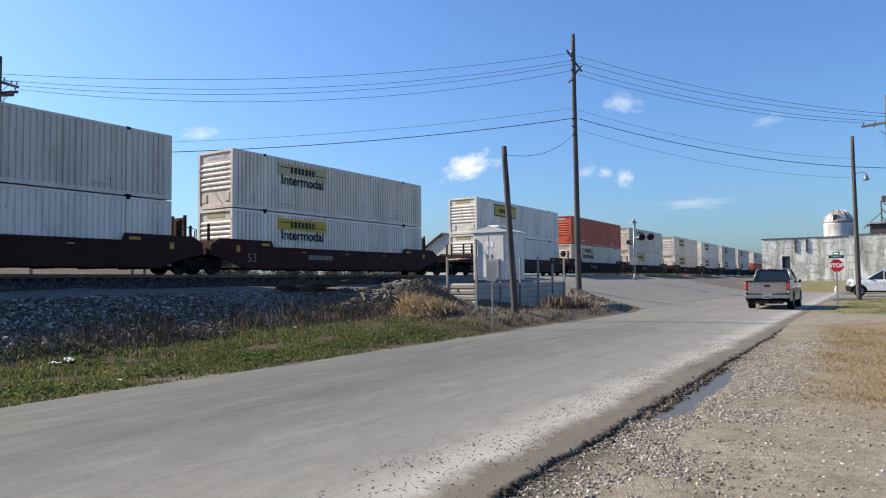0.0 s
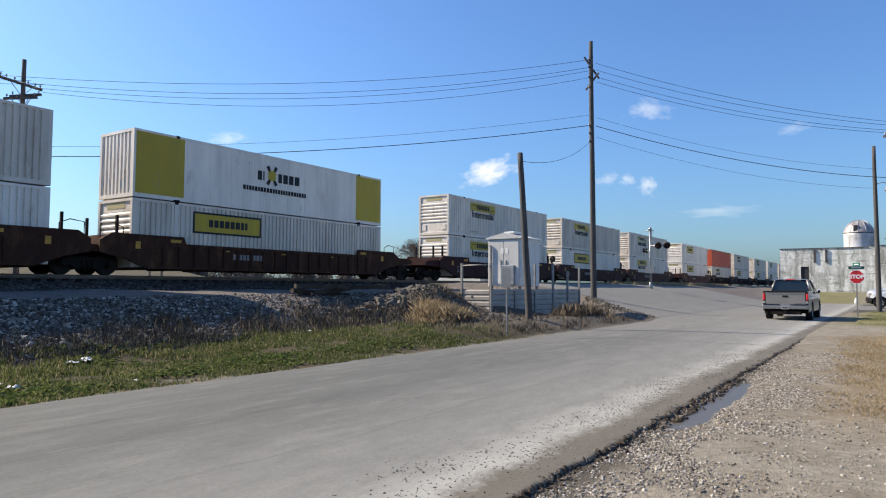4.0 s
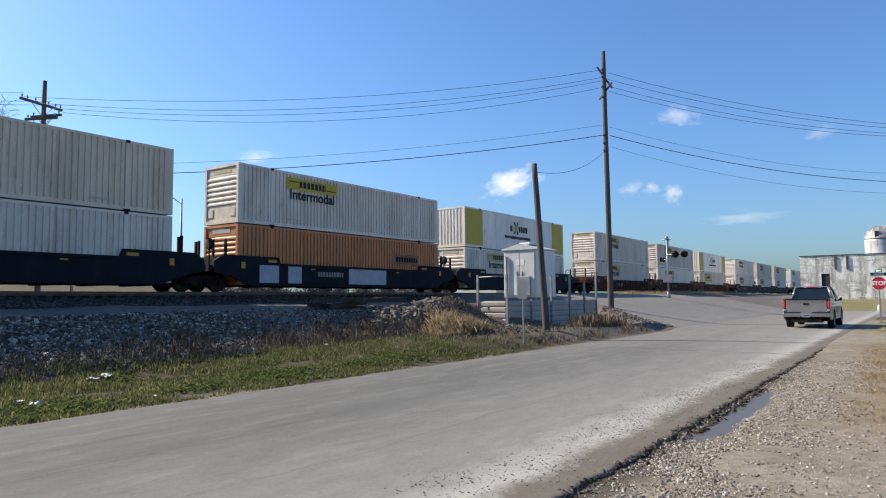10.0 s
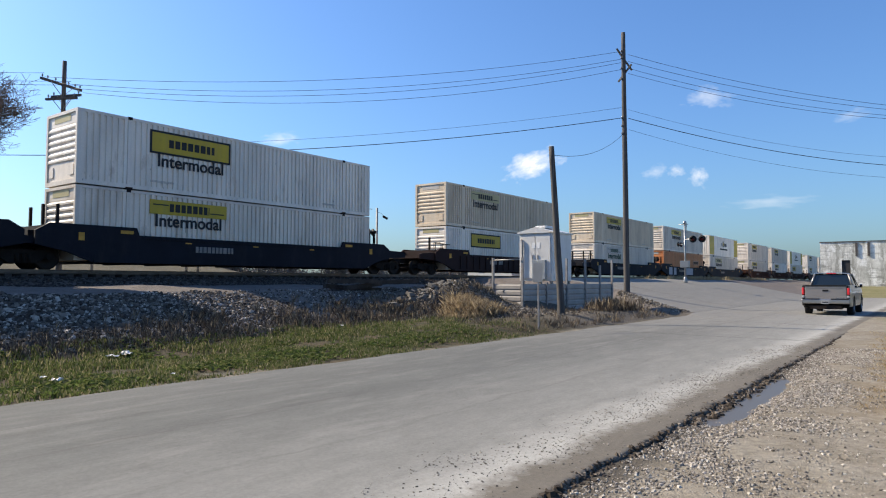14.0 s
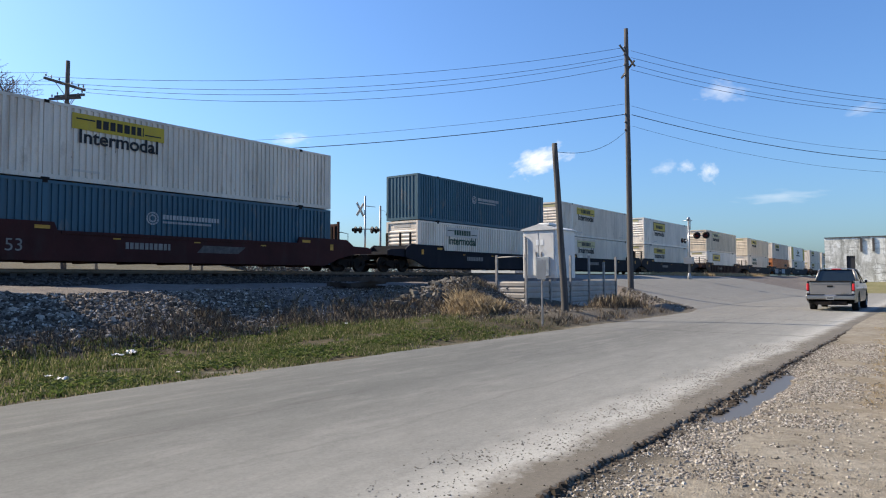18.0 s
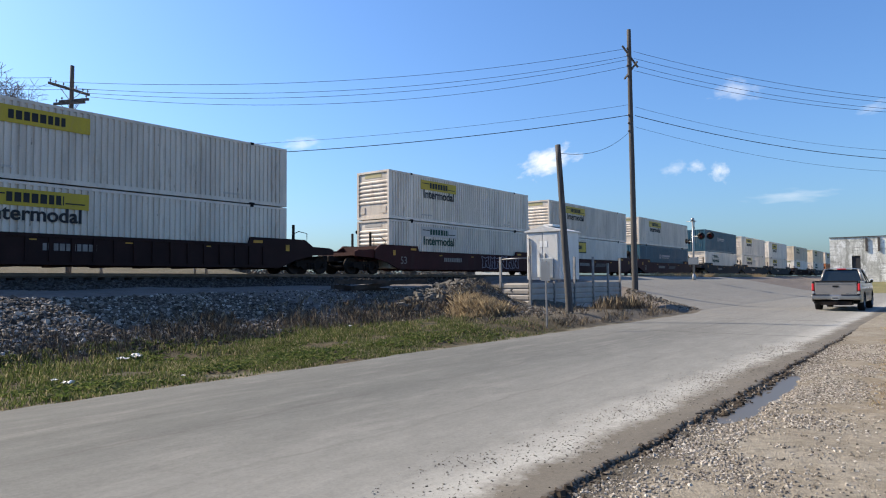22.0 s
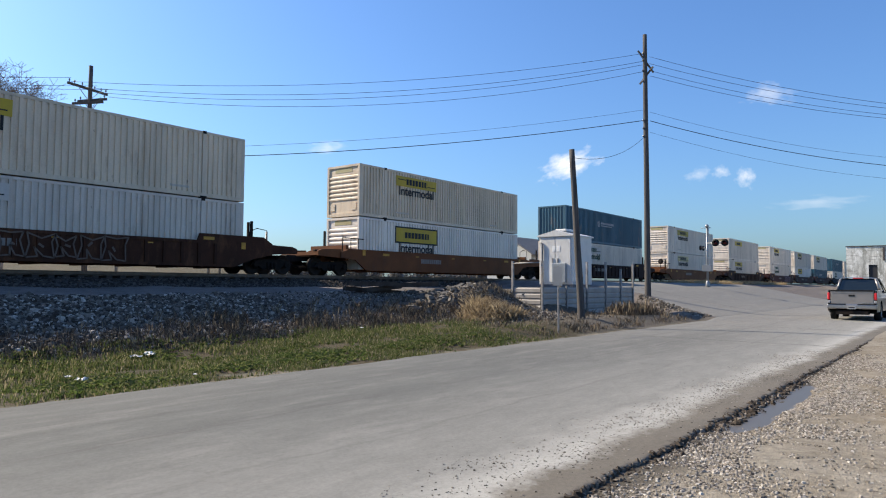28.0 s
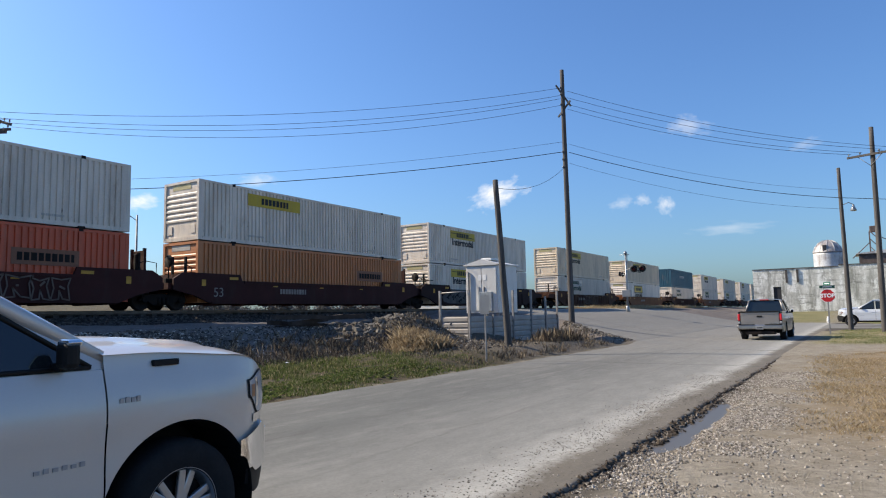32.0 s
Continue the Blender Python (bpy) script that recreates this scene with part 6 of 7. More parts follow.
        # wheel wells and wheels
        for c in (0.0, AXLE):
            bm = bmesh.new()
            pts = [(c + 0.515 * math.cos(a), 0.41 + 0.515 * math.sin(a)) for a in np.linspace(-0.15, math.pi + 0.15, 20)]
            va = [bm.verts.new((x, side * 1.0, z)) for x, z in pts]
            vb = [bm.verts.new((x, side * 0.55, z)) for x, z in pts]
            for i in range(19):
                bm.faces.new((va[i], va[i + 1], vb[i + 1], vb[i]))
            bm.faces.new(vb)
            part("wheel_well", bm, TRIM, v)
    # hood: one crowned sheet with a raised middle
    bm = bmesh.new()
    cols = []
    for x in np.linspace(-0.50, FRONT - 0.06, 26):
        sh, w = shoulder(max(x, -0.48)), half_width(x, 1.22)
        row = []
        for k in range(25):
            y = (k / 12 - 1)
            z = sh + 0.07 * (1 - abs(y) ** 3.2) * (1 - 0.35 * smooth01(0.3, 0.95, x)) + 0.022 * smooth01(0.55, 0.42, abs(y)) - 0.05 * smooth01(0.75, 0.95, x)
            row.append(bm.verts.new((x, y * w, z)))
        cols.append(row)
    for a, c in zip(cols, cols[1:]):
        for k in range(24):
            f = bm.faces.new((a[k], c[k], c[k + 1], a[k + 1]))
            f.smooth = True
    part("hood", bm, paint_mat, v)
    bm = bmesh.new()
    box(bm, -0.62, -0.44, -0.84, 0.84, 1.30, 1.365)
    part("cowl", bm, TRIM, v)
    for y in (-0.55, 0.15):
        bm = bmesh.new()
        pipe(bm, [(-0.47, y, 1.40), (-0.58, y + 0.2, 1.45), (-0.56, y + 0.6, 1.44)], 0.012, 5)
        part("wiper", bm, TRIM, v)
    # front face
    bm = bmesh.new()
    box(bm, FRONT - 0.12, FRONT - 0.03, -0.68, 0.68, 0.70, 1.12, None, 0.03)
    g = part("grille", bm, TRIM, v)
    for z in (0.80, 0.90, 1.0, 1.10):
        bm = bmesh.new()
        box(bm, FRONT - 0.03, FRONT + 0.0, -0.62, 0.62, z - 0.015, z + 0.015)
        part("grille_bar", bm, CHROME if chrome else paint_mat, g)
    bm = bmesh.new()
    box(bm, FRONT - 0.06, FRONT + 0.075, -0.74, 0.74, 0.50, 0.80, None, 0.06)
    part("bumper", bm, CHROME if chrome else TRIM, v)
    # cab glass, roof, back
    for nm, q, m in (("windshield", [(-0.45, 0.86, 1.35), (-1.46, 0.72, 1.93), (-1.46, -0.72, 1.93), (-0.45, -0.86, 1.35)], DARK_GLASS),
                     ("rear_window", [(-2.70, 0.86, 1.32), (-2.60, 0.72, 1.87), (-2.60, -0.72, 1.87), (-2.70, -0.86, 1.32)], DARK_GLASS)):
        bm = bmesh.new()
        bm.faces.new([bm.verts.new(p) for p in q])
        part(nm, bm, m, v)
    for side in (-1, 1):
        bm = bmesh.new()
        tube(bm, (-0.37, side * 0.91, 1.25), (-1.50, side * 0.72, 1.93), 0.045, 0.05, 8)
        part("pillar", bm, paint_mat, v)
        bm = bmesh.new()
        tube(bm, (-2.72, side * 0.90, 1.25), (-2.62, side * 0.70, 1.915), 0.06, 0.05, 8)
        part("pillar", bm, paint_mat, v)
    bm = bmesh.new()
    cols = []
    for x in np.linspace(-2.66, -1.44, 9):
        cols.append([bm.verts.new((x, y, 1.94 + 0.05 * (1 - (y / 0.76) ** 2) - 0.03 * smooth01(-1.7, -1.44, x) - 0.02 * smooth01(-2.5, -2.66, x))) for y in np.linspace(-0.75, 0.75, 11)])
    for a, c in zip(cols, cols[1:]):
        for k in range(10):
            f = bm.faces.new((a[k], c[k], c[k + 1], a[k + 1]))
            f.smooth = True
    part("roof", bm, paint_mat, v)
    bm = bmesh.new()
    box(bm, -2.68, -2.62, -0.2, 0.2, 1.92, 1.96, None, 0.01)
    part("high_brake_lamp", bm, TAIL_RED if lit else AMBER, v)
    bm = bmesh.new()
    box(bm, -2.66, -0.75, -0.86, 0.86, 0.45, 1.24)
    for y in (-0.42, 0.42):
        box(bm, -1.95, -1.75, y - 0.24, y + 0.24, 1.1, 1.62, None, 0.06)
    part("cabin", bm, SEAT, v)
    bm = bmesh.new()
    for y in (-0.94, 0.90):
        box(bm, REAR + 0.05, -2.75, y, y + 0.04, 0.6, 1.36)
    box(bm, REAR + 0.05, -2.74, -0.9, 0.9, 0.58, 0.66)
    box(bm, -2.80, -2.74, -0.92, 0.92, 0.6, 1.37)
    part("bed_liner", bm, TRIM, v)
    bm = bmesh.new()
    box(bm, REAR - 0.02, REAR + 0.05, -0.83, 0.83, 0.68, 1.36, None, 0.02)
    tg = part("tailgate", bm, paint_mat, v)
    bm = bmesh.new()
    for z0, z1 in ((1.24, 1.28), (0.74, 0.77)):
        box(bm, REAR - 0.032, REAR - 0.015, -0.78, 0.78, z0, z1)
    part("pressing", bm, paint_mat, tg)
    bm = bmesh.new()
    for k in range(5):
        box(bm, REAR - 0.028, REAR - 0.018, -0.74 + k * 0.07, -0.69 + k * 0.07, 0.80, 0.83)
    part("badge", bm, CHROME, tg)
    bm = bmesh.new()
    box(bm, REAR - 0.04, REAR - 0.01, -0.12, 0.12, 1.10, 1.18, None, 0.01)
    part("handle", bm, TRIM, tg)
    bm = bmesh.new()
    box(bm, REAR - 0.05, REAR + 0.08, -0.82, 0.82, 1.33, 1.392, None, 0.01)
    part("tailgate_cap", bm, TRIM, tg)
    for side in (-1, 1):
        bm = bmesh.new()
        box(bm, REAR - 0.03, REAR + 0.10, min(side * 0.86, side * 0.955), max(side * 0.86, side * 0.955), 0.95, 1.27, None, 0.03)
        part("tail_lamp", bm, TAIL_RED if lit else AMBER, v, "lit red tail lamp" if lit else "")
        bm = bmesh.new()
        box(bm, REAR - 0.035, REAR + 0.10, min(side * 0.84, side * 0.95), max(side * 0.84, side * 0.95), 0.80, 0.91, None, 0.02)
        part("reverse_lamp", bm, LENS, v)
    bm = bmesh.new()
    box(bm, REAR - 0.16, REAR + 0.10, -0.97, 0.97, 0.54, 0.76, None, 0.05)
    rb = part("rear_bumper", bm, mat("dull_chrome", (0.40, 0.38, 0.36), 0.3, 0.85, 0.1), v)
    bm = bmesh.new()
    box(bm, REAR - 0.175, REAR - 0.155, -0.16, 0.16, 0.54, 0.69)
    part("number_plate", bm, mat("dull_number_plate", (0.35, 0.35, 0.34), 0.5), rb)
    bm = bmesh.new()
    for y0, y1 in ((-0.93, -0.22), (0.22, 0.93)):
        box(bm, REAR - 0.172, REAR - 0.02, y0, y1, 0.735, 0.772, None, 0.01)
    part("step_pad", bm, TRIM, rb)
    bm = bmesh.new()
    box(bm, REAR - 0.18, REAR - 0.176, -0.12, 0.12, 0.59, 0.64)
    part("lettering", bm, DARK_IN, rb)
    bm = bmesh.new()
    box(bm, -4.6, 0.6, -0.5, 0.5, 0.30, 0.45)
    tube(bm, (AXLE, -0.85, 0.40), (AXLE, 0.85, 0.40), 0.06)
    lathe(bm, [(0.05, -0.14), (0.16, -0.05), (0.16, 0.05), (0.05, 0.14)], "X", 12, (AXLE, 0, 0.40))
    tube(bm, (-4.9, 0.55, 0.36), (-3.0, 0.45, 0.34), 0.04)
    box(bm, REAR - 0.10, REAR + 0.6, -0.62, 0.62, 0.30, 0.47)
    box(bm, REAR - 0.16, REAR + 0.1, -0.05, 0.05, 0.36, 0.46)
    part("chassis", bm, IRON, v)
    tyre, rim, disc = wheel_meshes()
    wheels = []
    for c in (0.0, AXLE):
        for side in (-1, 1):
            w = new("wheel")
            w.parent = v
            w.matrix_basis = pose(c, side * 0.86, 0.408, 0, 0, 0 if side < 0 else 180)
            for nm, me in (("tyre", tyre), ("rim", rim), ("brake_disc", disc)):
                part(nm, me, None, w)
            wheels.append((w, c, side))
    return v, wheels


SILVER_CAR = mat("silver_metallic_paint", (0.31, 0.282, 0.258), 0.34, 0.4, 0.05, 1, 60, (0.3, 0.28, 0.25), 0.2, coat=0.6)
WHITE_CAR = mat("white_car_paint", (0.62, 0.64, 0.67), 0.3, 0.0, 0.03, 1, 60, (0.45, 0.44, 0.42), 0.15, coat=0.8)
PEARL_CAR = mat("silver_white_car_paint", (0.53, 0.49, 0.45), 0.42, 0.3, 0.03, 1, 80, (0.36, 0.35, 0.33), 0.15, coat=0.7)
pickup(pose(34.9 - REAR, 4.25, -0.09), SILVER_CAR, "silver pickup truck with lit brake lights, waiting on the road", True, True)
pickup(pose(60.5, 0.95, -0.06, 0, 0, 90), WHITE_CAR, "white pickup truck standing in the cross street", False, False)
passing, passing_wheels = pickup(pose(2.59, 4.43, -0.07), PEARL_CAR, "silver-white pickup truck with chrome bumper, driving past", True, False)


# ---- loose ground cover ----
def scatter(name, spots, make, material, label, category):
    """Many small pieces joined into one object; make gives vertices and faces for one piece."""
    V, F, n = [], [], 0
    for s in spots:
        v, f = make(*s)
        V.append(v)
        F += [tuple(i + n for i in q) for q in f]
        n += len(v)
    me = bpy.data.meshes.new(name)
    me.from_pydata(np.concatenate(V).tolist(), [], F)
    me.materials.append(material)
    return tagged(new(name, me), label, category, kind="stuff")


def island_mat(name, stops, rough=0.9, noise_scale=25.0, thin=False):
    m, nt, b = nodes_of(name)
    geo = nt.nodes.new("ShaderNodeNewGeometry")
    c = ramp_node(nt, geo.outputs["Random Per Island"], stops)
    c = mix_node(nt, 0.35, c, ramp_node(nt, noise_node(nt, noise_scale, 3), [(0.3, 0.4), (0.7, 1.0)]), "MULTIPLY")
    nt.links.new(c, b.inputs["Base Color"])
    b.inputs["Roughness"].default_value = rough
    b.inputs["Specular IOR Level"].default_value = 0.25
    if thin:                                    # leaves let light through
        tr, mx = nt.nodes.new("ShaderNodeBsdfTranslucent"), nt.nodes.new("ShaderNodeMixShader")
        nt.links.new(c, tr.inputs[0])
        mx.inputs[0].default_value = 0.5
        nt.links.new(b.outputs[0], mx.inputs[1])
        nt.links.new(tr.outputs[0], mx.inputs[2])
        nt.links.new(mx.outputs[0], nt.nodes["Material Output"].inputs[0])
    return m


OCT = np.array([(1, 0, 0), (0, 1, 0), (-1, 0, 0), (0, -1, 0), (0, 0, 1), (0, 0, -1)], float)
OCTF = ((0, 1, 4), (1, 2, 4), (2, 3, 4), (3, 0, 4), (1, 0, 5), (2, 1, 5), (3, 2, 5), (0, 3, 5))
CUBE = np.array([(-1, -1, -.7), (1, -1, -.7), (1, 1, -.7), (-1, 1, -.7), (-.7, -.7, .7), (.7, -.7, .7), (.7, .7, .7), (-.7, .7, .7)], float)
CUBEF = ((0, 1, 5, 4), (1, 2, 6, 5), (2, 3, 7, 6), (3, 0, 4, 7), (4, 5, 6, 7), (3, 2, 1, 0))


def stone(x, y, z, r):
    base, f = (CUBE, CUBEF) if np.random.rand() < 0.6 else (OCT * 1.25, OCTF)
    v = base * (1 + np.random.uniform(-0.35, 0.35, base.shape)) * np.array((r * np.random.uniform(0.8, 1.5), r, r * np.random.uniform(0.6, 1.1)))
    a = np.random.uniform(0, 6.28)
    c, s = math.cos(a), math.sin(a)
    v = v @ np.array(((c, s, 0), (-s, c, 0), (0, 0, 1)))
    return v + np.array((x, y, z)), f


def blades(x, y, z, h, n=5, lean=0.5, width=0.012):
    v, f = [], []
    for k in range(n):
        a, l = np.random.uniform(0, 6.28), np.random.uniform(0.1, 1) * lean * h
        px, py = x + np.random.normal(0, 0.06), y + np.random.normal(0, 0.06)
        hh = h * np.random.uniform(0.5, 1.1)
        dx, dy = math.cos(a), math.sin(a)
        i = len(v)
        v += [(px - dy * width, py + dx * width, z - 0.02), (px + dy * width, py - dx * width, z - 0.02),
              (px + dx * l * 0.4 + dy * width * 0.7, py + dy * l * 0.4 - dx * width * 0.7, z + hh * 0.6), (px + dx * l, py + dy * l, z + hh)]
        f += [(i, i + 1, i + 2), (i, i + 2, i + 3)]
    return np.array(v), f


def leaf_clump(x, y, z, h):
    """A low weed: a rosette of broad leaves."""
    v, f = [], []
    for k in range(7):
        a = np.random.uniform(0, 6.28)
        l, w, up = h * np.random.uniform(0.7, 1.3), h * 0.28, np.random.uniform(0.25, 0.9) * h
        dx, dy = math.cos(a), math.sin(a)
        i = len(v)
        v += [(x, y, z), (x + dx * l * .5 - dy * w, y + dy * l * .5 + dx * w, z + up * .8), (x + dx * l, y + dy * l, z + up), (x + dx * l * .5 + dy * w, y + dy * l * .5 - dx * w, z + up * .8)]
        f += [(i, i + 1, i + 2), (i, i + 2, i + 3)]
    return np.array(v), f


GRASS_MAT = island_mat("grass_blades", [(0.0, (0.05, 0.075, 0.02)), (0.45, (0.10, 0.125, 0.04)), (0.8, (0.17, 0.16, 0.08)), (1.0, (0.33, 0.28, 0.18))], thin=True)
WEED_MAT = island_mat("green_weeds", [(0.0, (0.045, 0.075, 0.018)), (0.6, (0.105, 0.14, 0.04)), (1.0, (0.20, 0.20, 0.09))], thin=True)
STRAW_MAT = island_mat("dry_straw", [(0.0, (0.29, 0.205, 0.11)), (0.6, (0.42, 0.325, 0.19)), (1.0, (0.54, 0.44, 0.28))], thin=True)
BROWN_MAT = island_mat("dead_brown_weeds", [(0.0, (0.06, 0.042, 0.03)), (0.6, (0.14, 0.105, 0.07)), (1.0, (0.30, 0.245, 0.165))])
LIME_MAT = island_mat("pale_limestone_gravel", [(0.0, (0.10, 0.085, 0.068)), (0.35, (0.23, 0.20, 0.163)), (0.7, (0.34, 0.30, 0.25)), (1.0, (0.52, 0.475, 0.41))])
BALLAST_MAT = island_mat("grey_ballast_stone", [(0.0, (0.035, 0.027, 0.021)), (0.45, (0.115, 0.095, 0.078)), (0.8, (0.24, 0.208, 0.175)), (1.0, (0.54, 0.49, 0.43))])
GRIT_MAT = island_mat("dark_road_grit", [(0.0, (0.05, 0.042, 0.034)), (0.4, (0.12, 0.105, 0.088)), (0.7, (0.24, 0.215, 0.18)), (1.0, (0.42, 0.38, 0.32))])


def patch_noise(x, y, s=0.5, o=0.0):
    return noise.noise(Vector((x * s, y * s, 7.0 + o)))


spots = []
while len(spots) < 13000:
    x, y = rnd(0.5, 25), rnd(9.34, 16.2)
    if y > 15.1 - 0.03 * x + 0.5 * patch_noise(x, y) or patch_noise(x, y, 0.8) < rnd(-0.3, 0.4):
        continue
    if random.random() < smooth01(12, 20, x):
        continue
    spots.append((x, y, ground_z(x, y), rnd(0.03, 0.09) * (1 + 0.9 * smooth01(10, 14, y)), 4))
scatter("grass", spots, blades, GRASS_MAT, "short patchy roadside grass, green and straw-coloured", "grass")
spots = []
while len(spots) < 6500:
    x, y = rnd(0.5, 17.5), rnd(9.5, 14.9)
    if patch_noise(x, y, 0.7, 3) < rnd(-0.15, 0.5) or random.random() < smooth01(11, 17, x):
        continue
    spots.append((x, y, ground_z(x, y) + 0.005, 0.025 + 0.085 * random.random() ** 2))
scatter("weeds", spots, leaf_clump, WEED_MAT, "low green weeds among the grass", "weeds")
spots = []
for _ in range(1900):
    x, y = random.gauss(20.0, 0.55), random.gauss(13.6, 0.35)
    spots.append((x, y, ground_z(x, y), rnd(0.35, 0.6) * math.exp(-((x - 20.0) / 1.2) ** 2), 4, 0.9, 0.0035))
scatter("dry_grass", spots, blades, island_mat("old_straw", [(0.0, (0.18, 0.13, 0.08)), (0.6, (0.31, 0.245, 0.155)), (1.0, (0.44, 0.36, 0.235))], thin=True), "tufts of tall dry straw-coloured grass", "grass")
spots = []
for _ in range(1900):
    x = rnd(4, 23)
    y = 15.15 - 0.02 * x + random.gauss(0.0, 0.5)
    spots.append((x, y, ground_z(x, y), rnd(0.06, 0.32), 4, 0.5, 0.006))
for _ in range(1300):
    x = rnd(8.5, 19.0)
    y = 15.6 + random.gauss(0.0, 0.55)
    if patch_noise(x, y, 0.8, 12) > rnd(-0.3, 0.4):
        spots.append((x, y, ground_z(x, y), rnd(0.08, 0.36), 6, 0.7, 0.006))
for _ in range(420):
    x, y = random.gauss(27.8, 0.8), random.gauss(11.5, 0.35)
    spots.append((x, y, ground_z(x, y), rnd(0.2, 0.7), 8, 0.35, 0.006))
for _ in range(1500):                           # weedy rubble between the tuft, the sign and the leaning pole
    x, y = rnd(16.5, 30.5), 9.7 + 3.6 * random.random() ** 1.6
    if patch_noise(x, y, 0.9, 8) > rnd(-0.4, 0.5):
        spots.append((x, y, ground_z(x, y), rnd(0.05, 0.28), 4, 0.7, 0.005))
scatter("dead_weeds", spots, blades, BROWN_MAT, "dead brown weed stalks along the foot of the bank", "weeds")
spots = []
while len(spots) < 9000:
    x, y = rnd(7.5, 27), rnd(-9, 1.9)
    if y > 0.5 + 0.05 * (x - 8) + random.gauss(0, 0.2) or patch_noise(x, y, 0.7, 5) + 0.5 * patch_noise(x, y, 2.5, 6) < rnd(-0.5, 0.6) + 0.5 * smooth01(10.5, 8.0, x) + smooth01(20, 26, x):
        continue
    x, y = x * 1.07, y * 1.07
    spots.append((x, y, ground_z(x, y), rnd(0.02, 0.075), 7, 1.3, 0.004))
scatter("dry_grass", spots, blades, STRAW_MAT, "low trampled dry grass on the gravel verge", "grass")

spots = []
while len(spots) < 1500:
    x, y = rnd(60, 100), rnd(19.0, 24.0)
    if patch_noise(x, y, 0.3, 21) > rnd(-0.5, 0.4):
        spots.append((x, y, ground_z(x, y), rnd(0.15, 0.45), 6, 0.8, 0.02))
scatter("dry_grass", spots, blades, STRAW_MAT, "rough dry grass beside the rails past the crossing", "grass")
spots = []
while len(spots) < 5000:
    x, y = rnd(31.5, 56), rnd(-9, 1.7)
    if patch_noise(x, y, 0.6, 15) < rnd(-0.5, 0.4) or y > 1.3 + 0.3 * patch_noise(x, 0, 0.8):
        continue
    spots.append((x, y, ground_z(x, y), rnd(0.02, 0.07), 4, 1.0, 0.012))
scatter("grass", spots, blades, island_mat("lawn_blades", [(0.0, (0.12, 0.15, 0.05)), (0.55, (0.22, 0.24, 0.09)), (1.0, (0.46, 0.40, 0.23))], thin=True), "patchy mown lawn on the street corner", "grass")
spots = []
while len(spots) < 32000:
    x, y = rnd(2.0, 17), rnd(-4.5, 2.12)
    d = abs(y - 1.55)
    if random.random() > math.exp(-(d / 0.5) ** 2) + 0.05 or patch_noise(x, y, 1.1, 9) + 0.6 * patch_noise(x, y, 4.0, 9) < rnd(-0.5, 0.35):
        continue
    if math.hypot((x - 9.4) / 1.9, (y - 1.93) / 0.14) < 1.0:
        continue
    x, y = x * 1.07, y * 1.07
    r = 0.004 + 0.0105 * random.random() ** 2
    spots.append((x, y, ground_z(x, y) + r * 0.3, r))
scatter("gravel", spots, stone, LIME_MAT, "loose pale limestone gravel beside the road", "gravel")
spots = []
while len(spots) < 6500:
    x = rnd(2.0, 18)
    y = 3.15 + 0.3 * patch_noise(x, 0, 0.6) + random.gauss(-0.2, 0.26) + 0.15 * patch_noise(x, 0, 2.0)
    if patch_noise(x, y, 0.9, 4) < rnd(-0.6, 0.3):
        continue
    r = 0.0018 + 0.006 * random.random() ** 2
    spots.append((x, y, road_z(x, y) + r * 0.25, r))
scatter("gravel", spots, stone, GRIT_MAT, "dark grit scattered along the edge of the asphalt", "gravel")
spots = []
while len(spots) < 15000:
    x, y = rnd(2, 23), rnd(14.3, 19.0)
    if y < 15.1 - 0.03 * x + rnd(-0.5, 0.5) or random.random() < smooth01(18.0, 18.9, y) or random.random() < smooth01(12.0, 15.0, x + 0.5 * (y - 16)) * 0.6:
        continue
    r = rnd(0.018, 0.045) * (1 - 0.35 * smooth01(12.0, 15.0, x)) * (1.7 if random.random() < 0.04 else 1)
    spots.append((x, y, ground_z(x, y) + r * 0.45, r))
scatter("bank_stones", spots, stone, BALLAST_MAT, "grey crushed stone covering the railway bank", "stones")
spots = []
while len(spots) < 9000:
    x, y = rnd(4, 60), rnd(23.6, 26.3)
    if x > 34:
        continue
    r = rnd(0.025, 0.05)
    spots.append((x, y, ground_z(x, y) + r * 0.25, r))
# darker than the bank stone: the train's shade is put into its colour
scatter("ballast", spots, stone, island_mat("shade_dark_ballast_stone", [(0.0, (0.02, 0.016, 0.013)), (0.7, (0.06, 0.05, 0.042)), (1.0, (0.14, 0.12, 0.10))]), "coarse grey ballast along the rails", "ballast")
spots = []
for _ in range(9000):
    x, y = random.gauss(22.0, 1.4), random.gauss(14.7, 1.4)
    if (x > 24.3 and y > 13.9) or y < 10.6:
        continue
    r = 0.012 + 0.04 * random.random() ** 2
    spots.append((x, y, ground_z(x, y) + r * 0.3, r))
for _ in range(900):
    t = random.random()
    y = 14.4 - 4.8 * t
    x = fill_edge(y) + 0.45 + random.gauss(0, 0.3)
    r = rnd(0.015, 0.05)
    spots.append((x, y, ground_z(x, y) + r * 0.3, r))
scatter("rubble", spots, stone, island_mat("brown_rubble", [(0.0, (0.05, 0.042, 0.033)), (0.5, (0.125, 0.105, 0.083)), (0.85, (0.22, 0.195, 0.16)), (1.0, (0.36, 0.33, 0.29))]), "heap of coarse broken stone beside the wall", "rubble")

